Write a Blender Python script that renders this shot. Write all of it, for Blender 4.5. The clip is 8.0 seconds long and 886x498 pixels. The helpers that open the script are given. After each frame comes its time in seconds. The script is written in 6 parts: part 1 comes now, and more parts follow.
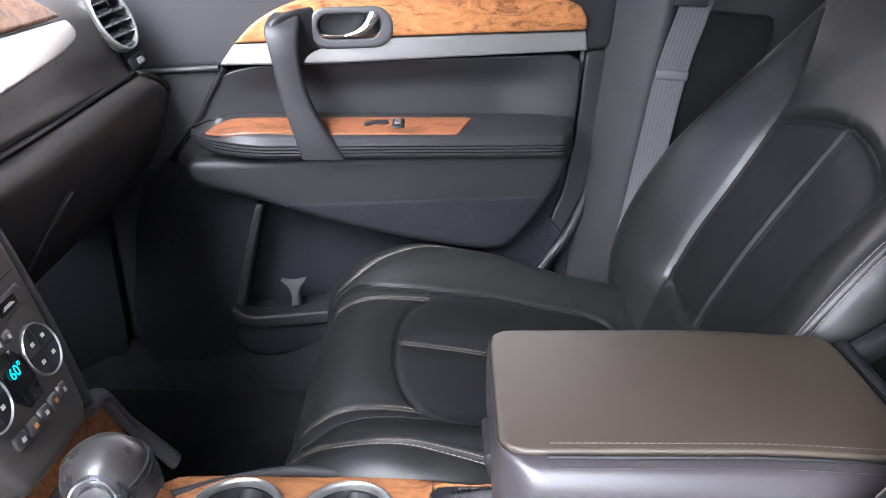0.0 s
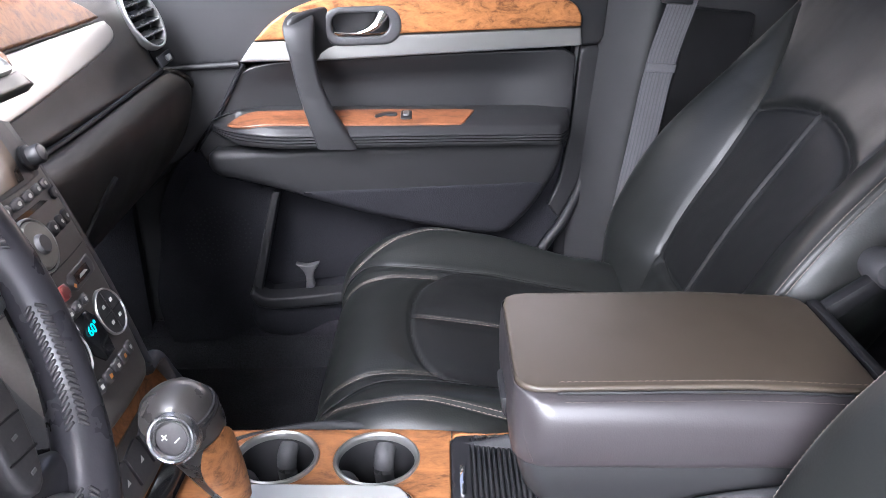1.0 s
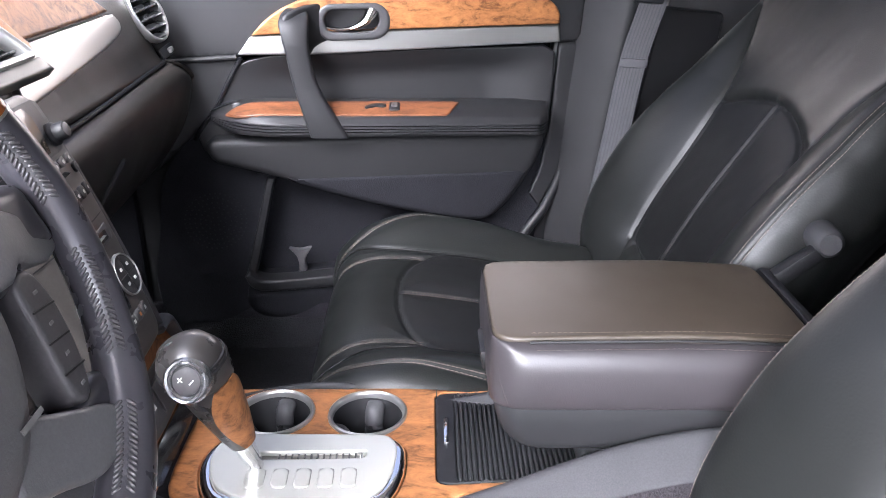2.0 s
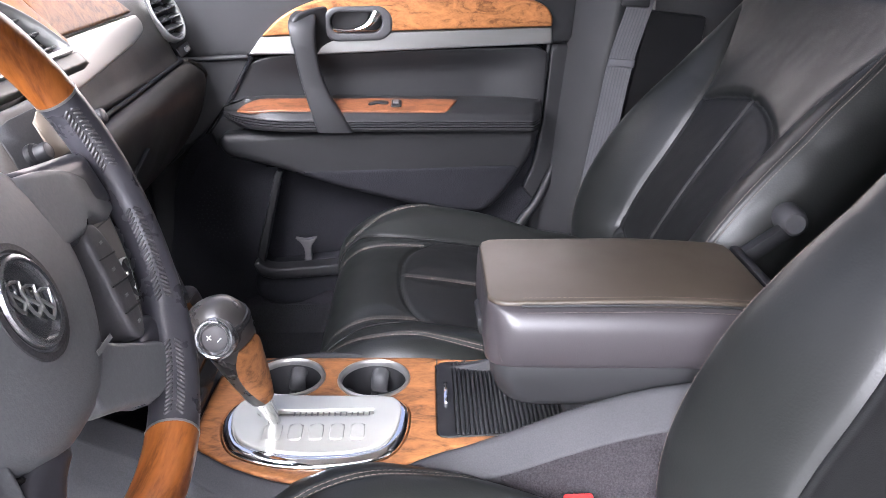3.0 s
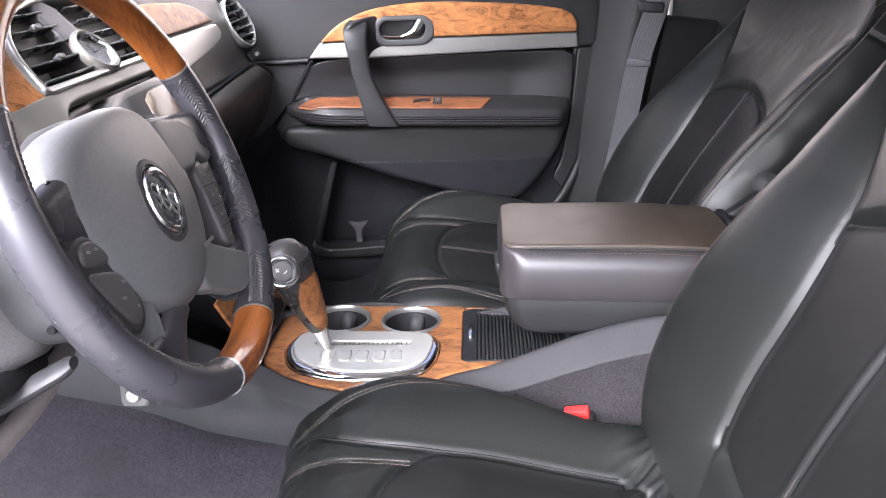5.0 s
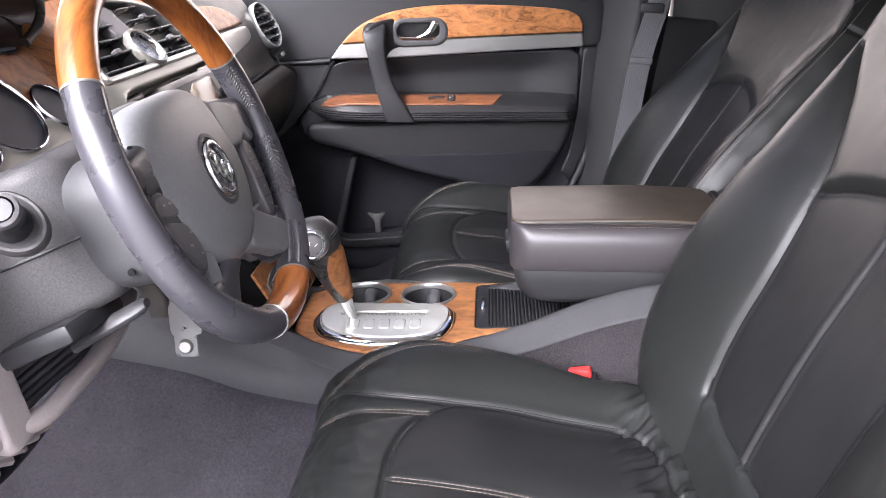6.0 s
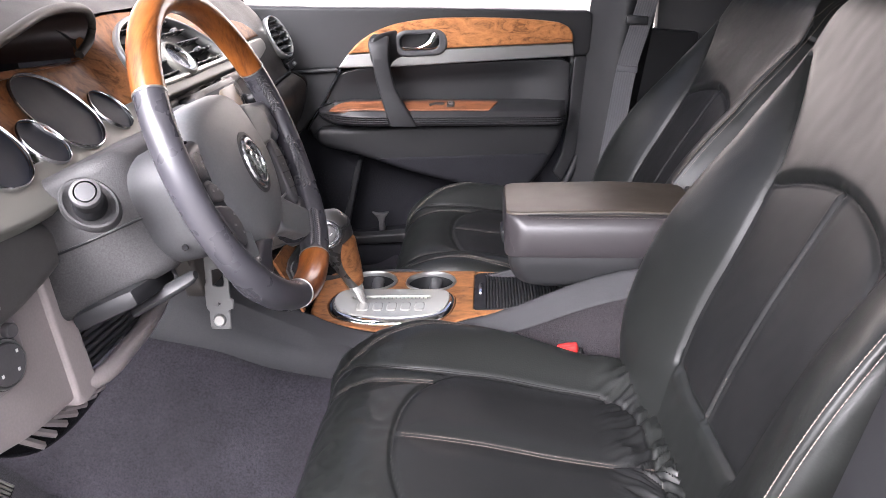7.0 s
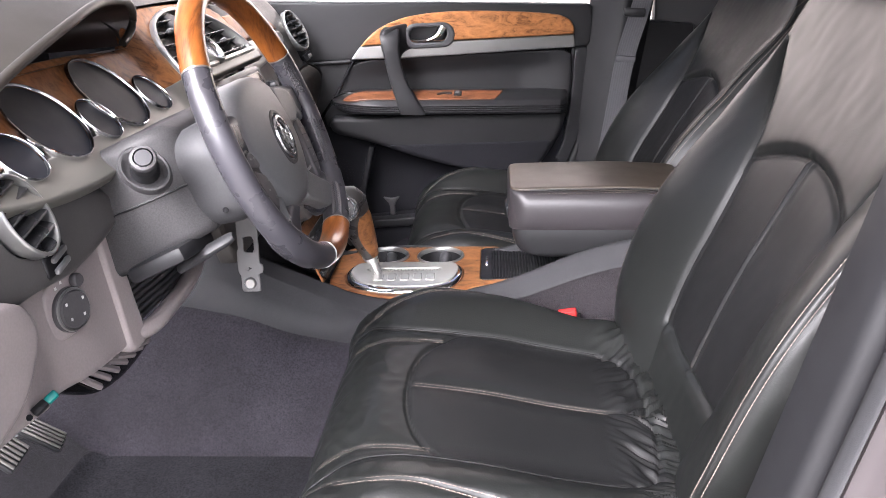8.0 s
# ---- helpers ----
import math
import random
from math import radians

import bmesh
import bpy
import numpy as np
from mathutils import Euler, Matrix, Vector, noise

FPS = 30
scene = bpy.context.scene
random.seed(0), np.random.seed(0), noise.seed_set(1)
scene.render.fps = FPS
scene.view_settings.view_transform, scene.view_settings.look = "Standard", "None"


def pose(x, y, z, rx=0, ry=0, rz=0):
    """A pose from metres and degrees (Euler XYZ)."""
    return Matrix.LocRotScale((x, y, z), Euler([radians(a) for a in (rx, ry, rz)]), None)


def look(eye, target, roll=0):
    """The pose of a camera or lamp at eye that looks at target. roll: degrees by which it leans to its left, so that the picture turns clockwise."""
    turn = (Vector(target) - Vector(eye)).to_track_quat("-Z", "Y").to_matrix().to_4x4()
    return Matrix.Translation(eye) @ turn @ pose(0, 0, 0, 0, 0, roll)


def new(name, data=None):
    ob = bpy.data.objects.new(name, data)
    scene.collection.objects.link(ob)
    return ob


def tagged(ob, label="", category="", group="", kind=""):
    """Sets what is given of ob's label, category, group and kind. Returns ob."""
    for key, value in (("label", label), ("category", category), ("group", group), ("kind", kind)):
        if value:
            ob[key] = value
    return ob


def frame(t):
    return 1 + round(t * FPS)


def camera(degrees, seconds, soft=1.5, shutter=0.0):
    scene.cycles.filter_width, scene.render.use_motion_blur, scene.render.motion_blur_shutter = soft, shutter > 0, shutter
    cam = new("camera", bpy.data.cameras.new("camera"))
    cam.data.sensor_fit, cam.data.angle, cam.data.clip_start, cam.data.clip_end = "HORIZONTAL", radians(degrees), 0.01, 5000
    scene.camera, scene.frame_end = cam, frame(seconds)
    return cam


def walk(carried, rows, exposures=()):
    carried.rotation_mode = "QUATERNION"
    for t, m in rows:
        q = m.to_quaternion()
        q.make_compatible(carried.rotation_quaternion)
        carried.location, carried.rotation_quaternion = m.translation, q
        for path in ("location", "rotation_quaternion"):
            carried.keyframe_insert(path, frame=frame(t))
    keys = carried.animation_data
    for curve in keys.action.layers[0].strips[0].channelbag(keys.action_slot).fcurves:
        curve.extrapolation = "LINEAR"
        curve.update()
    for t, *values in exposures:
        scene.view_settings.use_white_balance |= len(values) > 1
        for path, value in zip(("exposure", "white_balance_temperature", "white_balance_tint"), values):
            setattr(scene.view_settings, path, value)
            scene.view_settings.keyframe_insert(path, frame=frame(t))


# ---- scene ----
cam = camera(57.6, 8.0, soft=0.9)
PATH = [
    (0, (0.012, 0.059, 1.4754), (-0.01, 1.899, 0.6921), -0.25),
    (0.5, (0.0, 0.0094, 1.4829), (-0.013, 1.8454, 0.6899), -0.43),
    (1, (-0.012, -0.0303, 1.4887), (-0.012, 1.807, 0.6986), -0.6),
    (1.5, (-0.009, -0.0724, 1.4886), (0.01, 1.7661, 0.7015), -0.36),
    (3, (-0.017, -0.2015, 1.4916), (0.025, 1.6447, 0.7238), 0.1),
    (3.5, (-0.002, -0.2516, 1.4921), (0.024, 1.5997, 0.7359), 0.06),
    (4, (0.009, -0.2968, 1.4913), (0.003, 1.5587, 0.745), -0.21),
    (4.5, (0.014, -0.346, 1.4897), (-0.04, 1.5138, 0.756), -0.72),
    (6, (0.018, -0.5048, 1.4838), (-0.1041, 1.3635, 0.7805), -1.67),
    (6.5, (0.016, -0.5664, 1.4921), (-0.106, 1.3057, 0.7988), -1.77),
    (7, (0.02, -0.629, 1.5005), (-0.097, 1.2466, 0.816), -1.76),
    (7.5, (0.023, -0.6848, 1.5044), (-0.097, 1.192, 0.8239), -1.97),
    (8, (0.022, -0.7364, 1.4979), (-0.112, 1.1367, 0.8097), -2.2),
]
walk(cam, [(t, look(eye, target, roll)) for t, eye, target, roll in PATH],
     [(0.0, 3.50, 5320, 8), (1.5, 3.47, 5400, 9), (4.5, 3.28, 5530, 11), (6.0, 3.14, 5630, 11), (8.0, 2.87, 5720, 11)])

# ---------------------------------------------------------------- light
world = bpy.data.worlds.new("world")
scene.world = world
world.use_nodes = True
wn = world.node_tree.nodes
wl = world.node_tree.links
sky = wn.new("ShaderNodeTexSky")
sky.sky_type = 'NISHITA'
sky.sun_disc = False
sky.sun_elevation = radians(40)
sky.sun_rotation = radians(203)
sky.air_density, sky.dust_density, sky.ozone_density = 0.12, 9.0, 0.1
wl.new(sky.outputs[0], wn["Background"].inputs[0])
wn["Background"].inputs[1].default_value = 0.15
sun_data = bpy.data.lights.new("sun", 'SUN')
sun_data.energy, sun_data.angle, sun_data.color = 0.6, radians(50), (1.0, 0.98, 0.95)
sun = new("sun", sun_data)
sun.matrix_world = look((-0.9, -2.9, 2.8), (0.0, 0.0, 1.0))

# ---------------------------------------------------------------- mesh tools
from mathutils import geometry as mgeo


def lerp(a, b, t):
    return a + (b - a) * t


def smooth(a, b, x):
    t = min(1.0, max(0.0, (x - a) / (b - a)))
    return t * t * (3 - 2 * t)


def spline(pts, n=8, closed=False):
    """Catmull-Rom through points of any dimension."""
    P = [np.array(p, float) for p in pts]
    k = len(P)
    out = []
    for i in range(k if closed else k - 1):
        if closed:
            a, b, c, d = P[(i - 1) % k], P[i], P[(i + 1) % k], P[(i + 2) % k]
        else:
            a, b, c, d = P[max(i - 1, 0)], P[i], P[i + 1], P[min(i + 2, k - 1)]
        for j in range(n):
            t = j / n
            out.append(0.5 * (2 * b + (c - a) * t + (2 * a - 5 * b + 4 * c - d) * t * t + (3 * b - a - 3 * c + d) * t ** 3))
    if not closed:
        out.append(P[-1])
    return out


def resample(pts, step, closed=True):
    P = [np.array(p, float) for p in pts]
    if closed:
        P = P + [P[0]]
    P = np.array(P)
    L = np.concatenate([[0], np.cumsum(np.linalg.norm(np.diff(P, axis=0), axis=1))])
    n = max(3, int(round(L[-1] / step)))
    s = np.linspace(0, L[-1], n + 1)
    out = np.stack([np.interp(s, L, P[:, k]) for k in range(P.shape[1])], 1)
    return out[:-1] if closed else out


def rrect(x0, y0, x1, y1, r, n=6):
    out = []
    for cx, cy, a in ((x1 - r, y0 + r, -90), (x1 - r, y1 - r, 0), (x0 + r, y1 - r, 90), (x0 + r, y0 + r, 180)):
        for i in range(n + 1):
            t = radians(a + 90 * i / n)
            out.append((cx + r * math.cos(t), cy + r * math.sin(t)))
    return out


def ellipse(cx, cy, rx, ry, n=40, turn=0.0):
    c, s = math.cos(turn), math.sin(turn)
    out = []
    for i in range(n):
        t = 2 * math.pi * i / n
        a, b = rx * math.cos(t), ry * math.sin(t)
        out.append((cx + a * c - b * s, cy + a * s + b * c))
    return out


def dist_to(poly, pts, closed=True):
    """Distance of each point to a polyline."""
    A = np.array(poly, float)
    B = np.roll(A, -1, 0) if closed else A[1:]
    A = A if closed else A[:-1]
    P = np.array(pts, float)
    best = np.full(len(P), 1e9)
    for a, b in zip(A, B):
        d = b - a
        t = np.clip(((P - a) @ d) / max(d @ d, 1e-12), 0, 1)
        best = np.minimum(best, np.linalg.norm(P - a - t[:, None] * d, axis=1))
    return best


def inside(poly, pts):
    A = np.array(poly, float)
    B = np.roll(A, -1, 0)
    P = np.array(pts, float)
    r = np.zeros(len(P), bool)
    for a, b in zip(A, B):
        m = (a[1] > P[:, 1]) != (b[1] > P[:, 1])
        x = (b[0] - a[0]) * (P[:, 1] - a[1]) / (b[1] - a[1] + 1e-15) + a[0]
        r ^= m & (P[:, 0] < x)
    return r


def pad(outline, place, r=0.004, t=0.01, holes=(), step=0.01, height=None, hole_r=None, back=False):
    """A panel with rounded edges. outline, holes: 2D; place(u, v, h) puts it in the world; height(u, v) shapes its face."""
    hole_r = r if hole_r is None else hole_r
    out = resample(outline, step)
    hs = [resample(h, min(step, 0.006)) for h in holes]
    loops = [out] + hs
    pts, edges, bounds = [], [], []
    for lp in loops:
        i0 = len(pts)
        pts += [tuple(p) for p in lp]
        n = len(lp)
        edges += [(i0 + i, i0 + (i + 1) % n) for i in range(n)]
        bounds.append((i0, n))
    extra = []
    for lp, rr in zip(loops, [r] + [hole_r] * len(hs)):
        if rr <= 0:
            continue
        nx = np.roll(lp, -1, 0) - np.roll(lp, 1, 0)
        nx = np.stack([-nx[:, 1], nx[:, 0]], 1)
        nx /= np.linalg.norm(nx, axis=1)[:, None] + 1e-12
        for k in (0.12, 0.35, 0.7, 1.1):
            for sgn in (1, -1):
                extra.append((lp + nx * sgn * rr * k, rr * k * 0.85))
    lo, hi = out.min(0), out.max(0)
    gx, gy = np.arange(lo[0], hi[0], step), np.arange(lo[1], hi[1], step * 0.87)
    grid = np.array([(x + (0.5 * step if j % 2 else 0), y) for j, y in enumerate(gy) for x in gx])
    keep = []
    for cand, mind in extra + [(grid, max(r * 1.4, step * 0.5))]:
        if not len(cand):
            continue
        ok = inside(out, cand)
        d = dist_to(out, cand)
        for h in hs:
            ok &= ~inside(h, cand)
            d = np.minimum(d, dist_to(h, cand))
        keep += [tuple(p) for p in cand[ok & (d >= mind)]]
    pts += keep
    res = mgeo.delaunay_2d_cdt([Vector(p) for p in pts], edges, [], 0, 1e-6)
    vs = np.array([tuple(v) for v in res[0]])
    tris = [f for f in res[2] if len(f) == 3]
    cen = np.array([vs[list(f)].mean(0) for f in tris])
    ok = inside(out, cen)
    for h in hs:
        ok &= ~inside(h, cen)
    tris = [f for f, o in zip(tris, ok) if o]
    drop = np.zeros(len(vs))
    for lp, rr in zip(loops, [r] + [hole_r] * len(hs)):
        if rr > 0:
            d = np.clip(dist_to(lp, vs) / rr, 0, 1)
            drop = np.maximum(drop, rr * (1 - np.sqrt(np.clip(1 - (1 - d) ** 2, 0, 1))))
    bm = bmesh.new()
    hh = [(height(u, v) if height else 0.0) - dr for (u, v), dr in zip(vs, drop)]
    bv = [bm.verts.new(place(u, v, h)) for (u, v), h in zip(vs, hh)]
    for f in tris:
        try:
            bm.faces.new([bv[i] for i in f])
        except ValueError:
            pass
    if t > 0:
        low = {}
        for e in [e for e in bm.edges if len(e.link_faces) == 1]:
            f = e.link_faces[0]
            a, b = e.verts
            lv = list(f.verts)
            if lv[(lv.index(a) + 1) % 3] != b:
                a, b = b, a
            for q in (a, b):
                if q not in low:
                    i = bv.index(q)
                    low[q] = bm.verts.new(place(vs[i][0], vs[i][1], hh[i] - t))
            bm.faces.new((b, a, low[a], low[b]))
    bmesh.ops.recalc_face_normals(bm, faces=bm.faces)
    return bm


def surf(fn, nu, nv, close_u=False, close_v=False):
    """A grid of quads over fn(u, v), u and v from 0 to 1."""
    bm = bmesh.new()
    rows = []
    for i in range(nu + (0 if close_u else 1)):
        rows.append([bm.verts.new(fn(i / nu, j / nv)) for j in range(nv + (0 if close_v else 1))])
    n, m = len(rows), len(rows[0])
    for i in range(nu):
        for j in range(nv):
            bm.faces.new((rows[i][j], rows[(i + 1) % n][j], rows[(i + 1) % n][(j + 1) % m], rows[i][(j + 1) % m]))
    return bm


def loft(rings, caps=True, closed=False):
    bm = bmesh.new()
    R = [[bm.verts.new(p) for p in ring] for ring in rings]
    k = len(R[0])
    for i in range(len(R) if closed else len(R) - 1):
        a, b = R[i], R[(i + 1) % len(R)]
        for j in range(k):
            bm.faces.new((a[j], a[(j + 1) % k], b[(j + 1) % k], b[j]))
    if caps and not closed:
        bm.faces.new(R[0][::-1])
        bm.faces.new(R[-1])
    bmesh.ops.recalc_face_normals(bm, faces=bm.faces)
    return bm


def tube(pts, rad, n=12, closed=False, flat=None, up=(0, 0, 1)):
    """A tube along points. rad: number or list; flat: (a, b) scales of the section along side and up."""
    P = [Vector(p) for p in pts]
    k = len(P)
    rings = []
    for i in range(k):
        d = (P[(i + 1) % k] - P[i - 1]) if closed else (P[min(i + 1, k - 1)] - P[max(i - 1, 0)])
        d.normalize()
        side = d.cross(Vector(up))
        if side.length < 1e-4:
            side = d.cross(Vector((1, 0, 0)))
        side.normalize()
        u2 = side.cross(d)
        r = rad[i] if hasattr(rad, "__len__") else rad
        fa, fb = flat if flat else (1, 1)
        rings.append([P[i] + side * (r * fa * math.cos(2 * math.pi * j / n)) + u2 * (r * fb * math.sin(2 * math.pi * j / n)) for j in range(n)])
    return loft(rings, closed=closed)


def lathe(profile, m=None, n=40):
    """Turns (radius, height) points round z; m: the pose."""
    m = m or Matrix()
    bm = bmesh.new()
    R = []
    for r, h in profile:
        if r < 1e-6:
            R.append([bm.verts.new(m @ Vector((0, 0, h)))])
        else:
            R.append([bm.verts.new(m @ Vector((r * math.cos(2 * math.pi * j / n), r * math.sin(2 * math.pi * j / n), h))) for j in range(n)])
    for a, b in zip(R, R[1:]):
        for j in range(n):
            ring = [a[j % len(a)], a[(j + 1) % len(a)], b[(j + 1) % len(b)], b[j % len(b)]]
            ring = [q for i, q in enumerate(ring) if q not in ring[:i]]
            if len(ring) > 2:
                bm.faces.new(ring)
    bmesh.ops.recalc_face_normals(bm, faces=bm.faces)
    return bm


def block(sx, sy, sz, m=None, r=0.003, seg=2):
    """A box with rounded edges, round the origin."""
    bm = bmesh.new()
    bmesh.ops.create_cube(bm, size=1.0)
    for v in bm.verts:
        v.co = Vector((v.co.x * sx, v.co.y * sy, v.co.z * sz))
    if r > 0:
        bmesh.ops.bevel(bm, geom=list(bm.edges), offset=r, segments=seg, affect='EDGES', profile=0.5)
    if m is not None:
        bmesh.ops.transform(bm, matrix=m, verts=bm.verts)
    return bm


def join(*bms):
    out = bmesh.new()
    for b in bms:
        me = bpy.data.meshes.new("tmp")
        b.to_mesh(me)
        out.from_mesh(me)
        bpy.data.meshes.remove(me)
        b.free()
    return out


def rim_band(outline, prof, place):
    """A moulding that runs round a closed outline; prof: (outward offset, height) points."""
    o = resample(outline, 0.004)
    for _ in range(2):
        o = (np.roll(o, 1, 0) + 2 * o + np.roll(o, -1, 0)) / 4
    d = np.roll(o, -1, 0) - np.roll(o, 1, 0)
    n = np.stack([d[:, 1], -d[:, 0]], 1)
    n /= np.linalg.norm(n, axis=1)[:, None]
    if np.sum(o[:, 0] * np.roll(o[:, 1], -1) - np.roll(o[:, 0], -1) * o[:, 1]) < 0:
        n = -n
    bm = loft([[place(*(q + m * a), h) for q, m in zip(o, n)] for a, h in prof], caps=False)
    bmesh.ops.recalc_face_normals(bm, faces=bm.faces)
    return bm


def frame_of(origin, xaxis, zaxis):
    """A pose whose x and z axes point along the given ways."""
    z = Vector(zaxis).normalized()
    x = Vector(xaxis)
    x = (x - z * x.dot(z)).normalized()
    y = z.cross(x)
    m = Matrix((x, y, z)).transposed().to_4x4()
    m.translation = Vector(origin)
    return m


def part(name, bm, material, parent=None, label="", sharp=42, extra=None):
    """Links a bmesh as one mesh object, under a thing or under a part."""
    lim = radians(sharp)
    for f in bm.faces:
        f.smooth = True
    for e in bm.edges:
        if len(e.link_faces) == 2 and e.calc_face_angle(0.0) > lim:
            e.smooth = False
    me = bpy.data.meshes.new(name)
    bm.to_mesh(me)
    bm.free()
    me.materials.append(material)
    if extra is not None:
        me.materials.append(extra)
    ob = new(name, me)
    if parent is not None:
        ob.parent = parent
    if label:
        ob["label"] = label
    return ob


def thing(name, label, category, group="", kind=""):
    return tagged(new(name), label, category, group, kind)

# ---------------------------------------------------------------- materials
def material(name, base, rough=0.5, metal=0.0, var=0.15, vscale=8.0, fine=0.0, fscale=400.0, bump=0.1, bscale=600.0,
             bdist=0.0004, cells=False, coat=0.0, spec=0.5, wear=0.0, stretch=(1, 1, 1), sheen=0.0):
    """Base colour with variation at two scales, uneven gloss, fine relief."""
    m = bpy.data.materials.new(name)
    m.use_nodes = True
    N, L = m.node_tree.nodes, m.node_tree.links
    b = N["Principled BSDF"]
    tc = N.new("ShaderNodeTexCoord")
    mp = N.new("ShaderNodeMapping")
    mp.inputs["Scale"].default_value = stretch
    L.new(tc.outputs["Object"], mp.inputs[0])

    def noise_node(scale, detail=4.0):
        n = N.new("ShaderNodeTexNoise")
        n.inputs["Scale"].default_value = scale
        n.inputs["Detail"].default_value = detail
        L.new(mp.outputs[0], n.inputs["Vector"])
        return n

    big = noise_node(vscale)
    ramp = N.new("ShaderNodeMapRange")
    ramp.inputs["From Min"].default_value, ramp.inputs["From Max"].default_value = 0.3, 0.7
    ramp.inputs["To Min"].default_value, ramp.inputs["To Max"].default_value = 1 - var, 1 + var
    L.new(big.outputs["Fac"], ramp.inputs["Value"])
    val = ramp.outputs[0]
    if fine > 0:
        fn = noise_node(fscale, 2.0)
        r2 = N.new("ShaderNodeMapRange")
        r2.inputs["From Min"].default_value, r2.inputs["From Max"].default_value = 0.3, 0.7
        r2.inputs["To Min"].default_value, r2.inputs["To Max"].default_value = 1 - fine, 1 + fine
        L.new(fn.outputs["Fac"], r2.inputs["Value"])
        mu = N.new("ShaderNodeMath")
        mu.operation = 'MULTIPLY'
        L.new(val, mu.inputs[0])
        L.new(r2.outputs[0], mu.inputs[1])
        val = mu.outputs[0]
    mix = N.new("ShaderNodeVectorMath")
    mix.operation = 'SCALE'
    mix.inputs[0].default_value = base
    L.new(val, mix.inputs["Scale"])
    L.new(mix.outputs[0], b.inputs["Base Color"])
    rr = N.new("ShaderNodeMapRange")
    rr.inputs["From Min"].default_value, rr.inputs["From Max"].default_value = 0.3, 0.7
    rr.inputs["To Min"].default_value, rr.inputs["To Max"].default_value = max(0.02, rough - 0.06 - wear), min(1, rough + 0.06 + wear)
    rn = noise_node(vscale * 3.1)
    L.new(rn.outputs["Fac"], rr.inputs["Value"])
    L.new(rr.outputs[0], b.inputs["Roughness"])
    b.inputs["Metallic"].default_value = metal
    b.inputs["Specular IOR Level"].default_value = spec
    b.inputs["Coat Weight"].default_value = coat
    b.inputs["Coat Roughness"].default_value = 0.06
    if sheen:
        b.inputs["Sheen Weight"].default_value = sheen
        b.inputs["Sheen Roughness"].default_value = 0.5
    if bump > 0:
        if cells:
            t = N.new("ShaderNodeTexVoronoi")
            t.feature = 'DISTANCE_TO_EDGE'
            t.inputs["Scale"].default_value = bscale
            L.new(mp.outputs[0], t.inputs["Vector"])
            out = t.outputs["Distance"]
        else:
            t = noise_node(bscale, 3.0)
            out = t.outputs["Fac"]
        bp = N.new("ShaderNodeBump")
        bp.inputs["Strength"].default_value = bump
        bp.inputs["Distance"].default_value = bdist
        L.new(out, bp.inputs["Height"])
        L.new(bp.outputs[0], b.inputs["Normal"])
    return m


def wood(name, dark, light, scale, stretch, coat=1.0, swirl=1.5, rings=False):
    m = bpy.data.materials.new(name)
    m.use_nodes = True
    N, L = m.node_tree.nodes, m.node_tree.links
    b = N["Principled BSDF"]
    tc = N.new("ShaderNodeTexCoord")
    mp = N.new("ShaderNodeMapping")
    mp.inputs["Scale"].default_value = stretch
    L.new(tc.outputs["Object"], mp.inputs[0])
    a = N.new("ShaderNodeTexNoise")
    a.inputs["Scale"].default_value, a.inputs["Detail"].default_value = scale, 8.0
    a.inputs["Roughness"].default_value, a.inputs["Distortion"].default_value = 0.62, swirl
    L.new(mp.outputs[0], a.inputs["Vector"])
    f = N.new("ShaderNodeTexNoise")
    f.inputs["Scale"].default_value, f.inputs["Detail"].default_value = scale * 9, 3.0
    f.inputs["Distortion"].default_value = swirl * 0.5
    L.new(mp.outputs[0], f.inputs["Vector"])
    add = N.new("ShaderNodeMath")
    add.operation = 'MULTIPLY_ADD'
    add.inputs[1].default_value = 0.3
    L.new(f.outputs["Fac"], add.inputs[0])
    L.new(a.outputs["Fac"], add.inputs[2])
    cr = N.new("ShaderNodeValToRGB")
    e = cr.color_ramp.elements
    e[0].position, e[0].color = 0.48, (*dark, 1)
    e[1].position, e[1].color = 0.82, (*light, 1)
    mid = cr.color_ramp.elements.new(0.64)
    mid.color = (*[lerp(p, q, 0.6) for p, q in zip(dark, light)], 1)
    L.new(add.outputs[0], cr.inputs[0])
    L.new(cr.outputs[0], b.inputs["Base Color"])
    b.inputs["Roughness"].default_value = 0.45
    b.inputs["Specular IOR Level"].default_value = 0.15
    b.inputs["Coat Weight"].default_value = coat * 0.7
    b.inputs["Coat Roughness"].default_value = 0.09
    return m


M_LEATHER = material("black_leather", (0.0084, 0.0090, 0.0086), 0.37, var=0.10, vscale=9, bump=0.13, bscale=260, bdist=0.0009, wear=-0.03, spec=0.29, cells=True)
M_LEATHER_IN = material("black_leather_insert", (0.0078, 0.0080, 0.0082), 0.47, var=0.12, vscale=9, bump=0.25, bscale=850, bdist=0.0005, wear=-0.03, spec=0.18)
# lid top: the headliner's warm reflection is put into the brown base
M_LID = material("armrest_vinyl_warm_lit", (0.040, 0.032, 0.024), 0.38, var=0.06, vscale=7, bump=0.15, bscale=800, bdist=0.0003, cells=True, wear=-0.02, spec=0.34)
M_RIM = material("wheel_leather", (0.034, 0.033, 0.038), 0.29, var=0.12, vscale=10, bump=0.15, bscale=600, bdist=0.0003, wear=-0.02)
M_RIMLACE = material("wheel_lacing", (0.040, 0.038, 0.040), 0.42, var=0.1, bump=0.0)
M_KNOB = material("knob_leather", (0.030, 0.028, 0.027), 0.30, var=0.12, vscale=20, bump=0.2, bscale=700, bdist=0.0003)
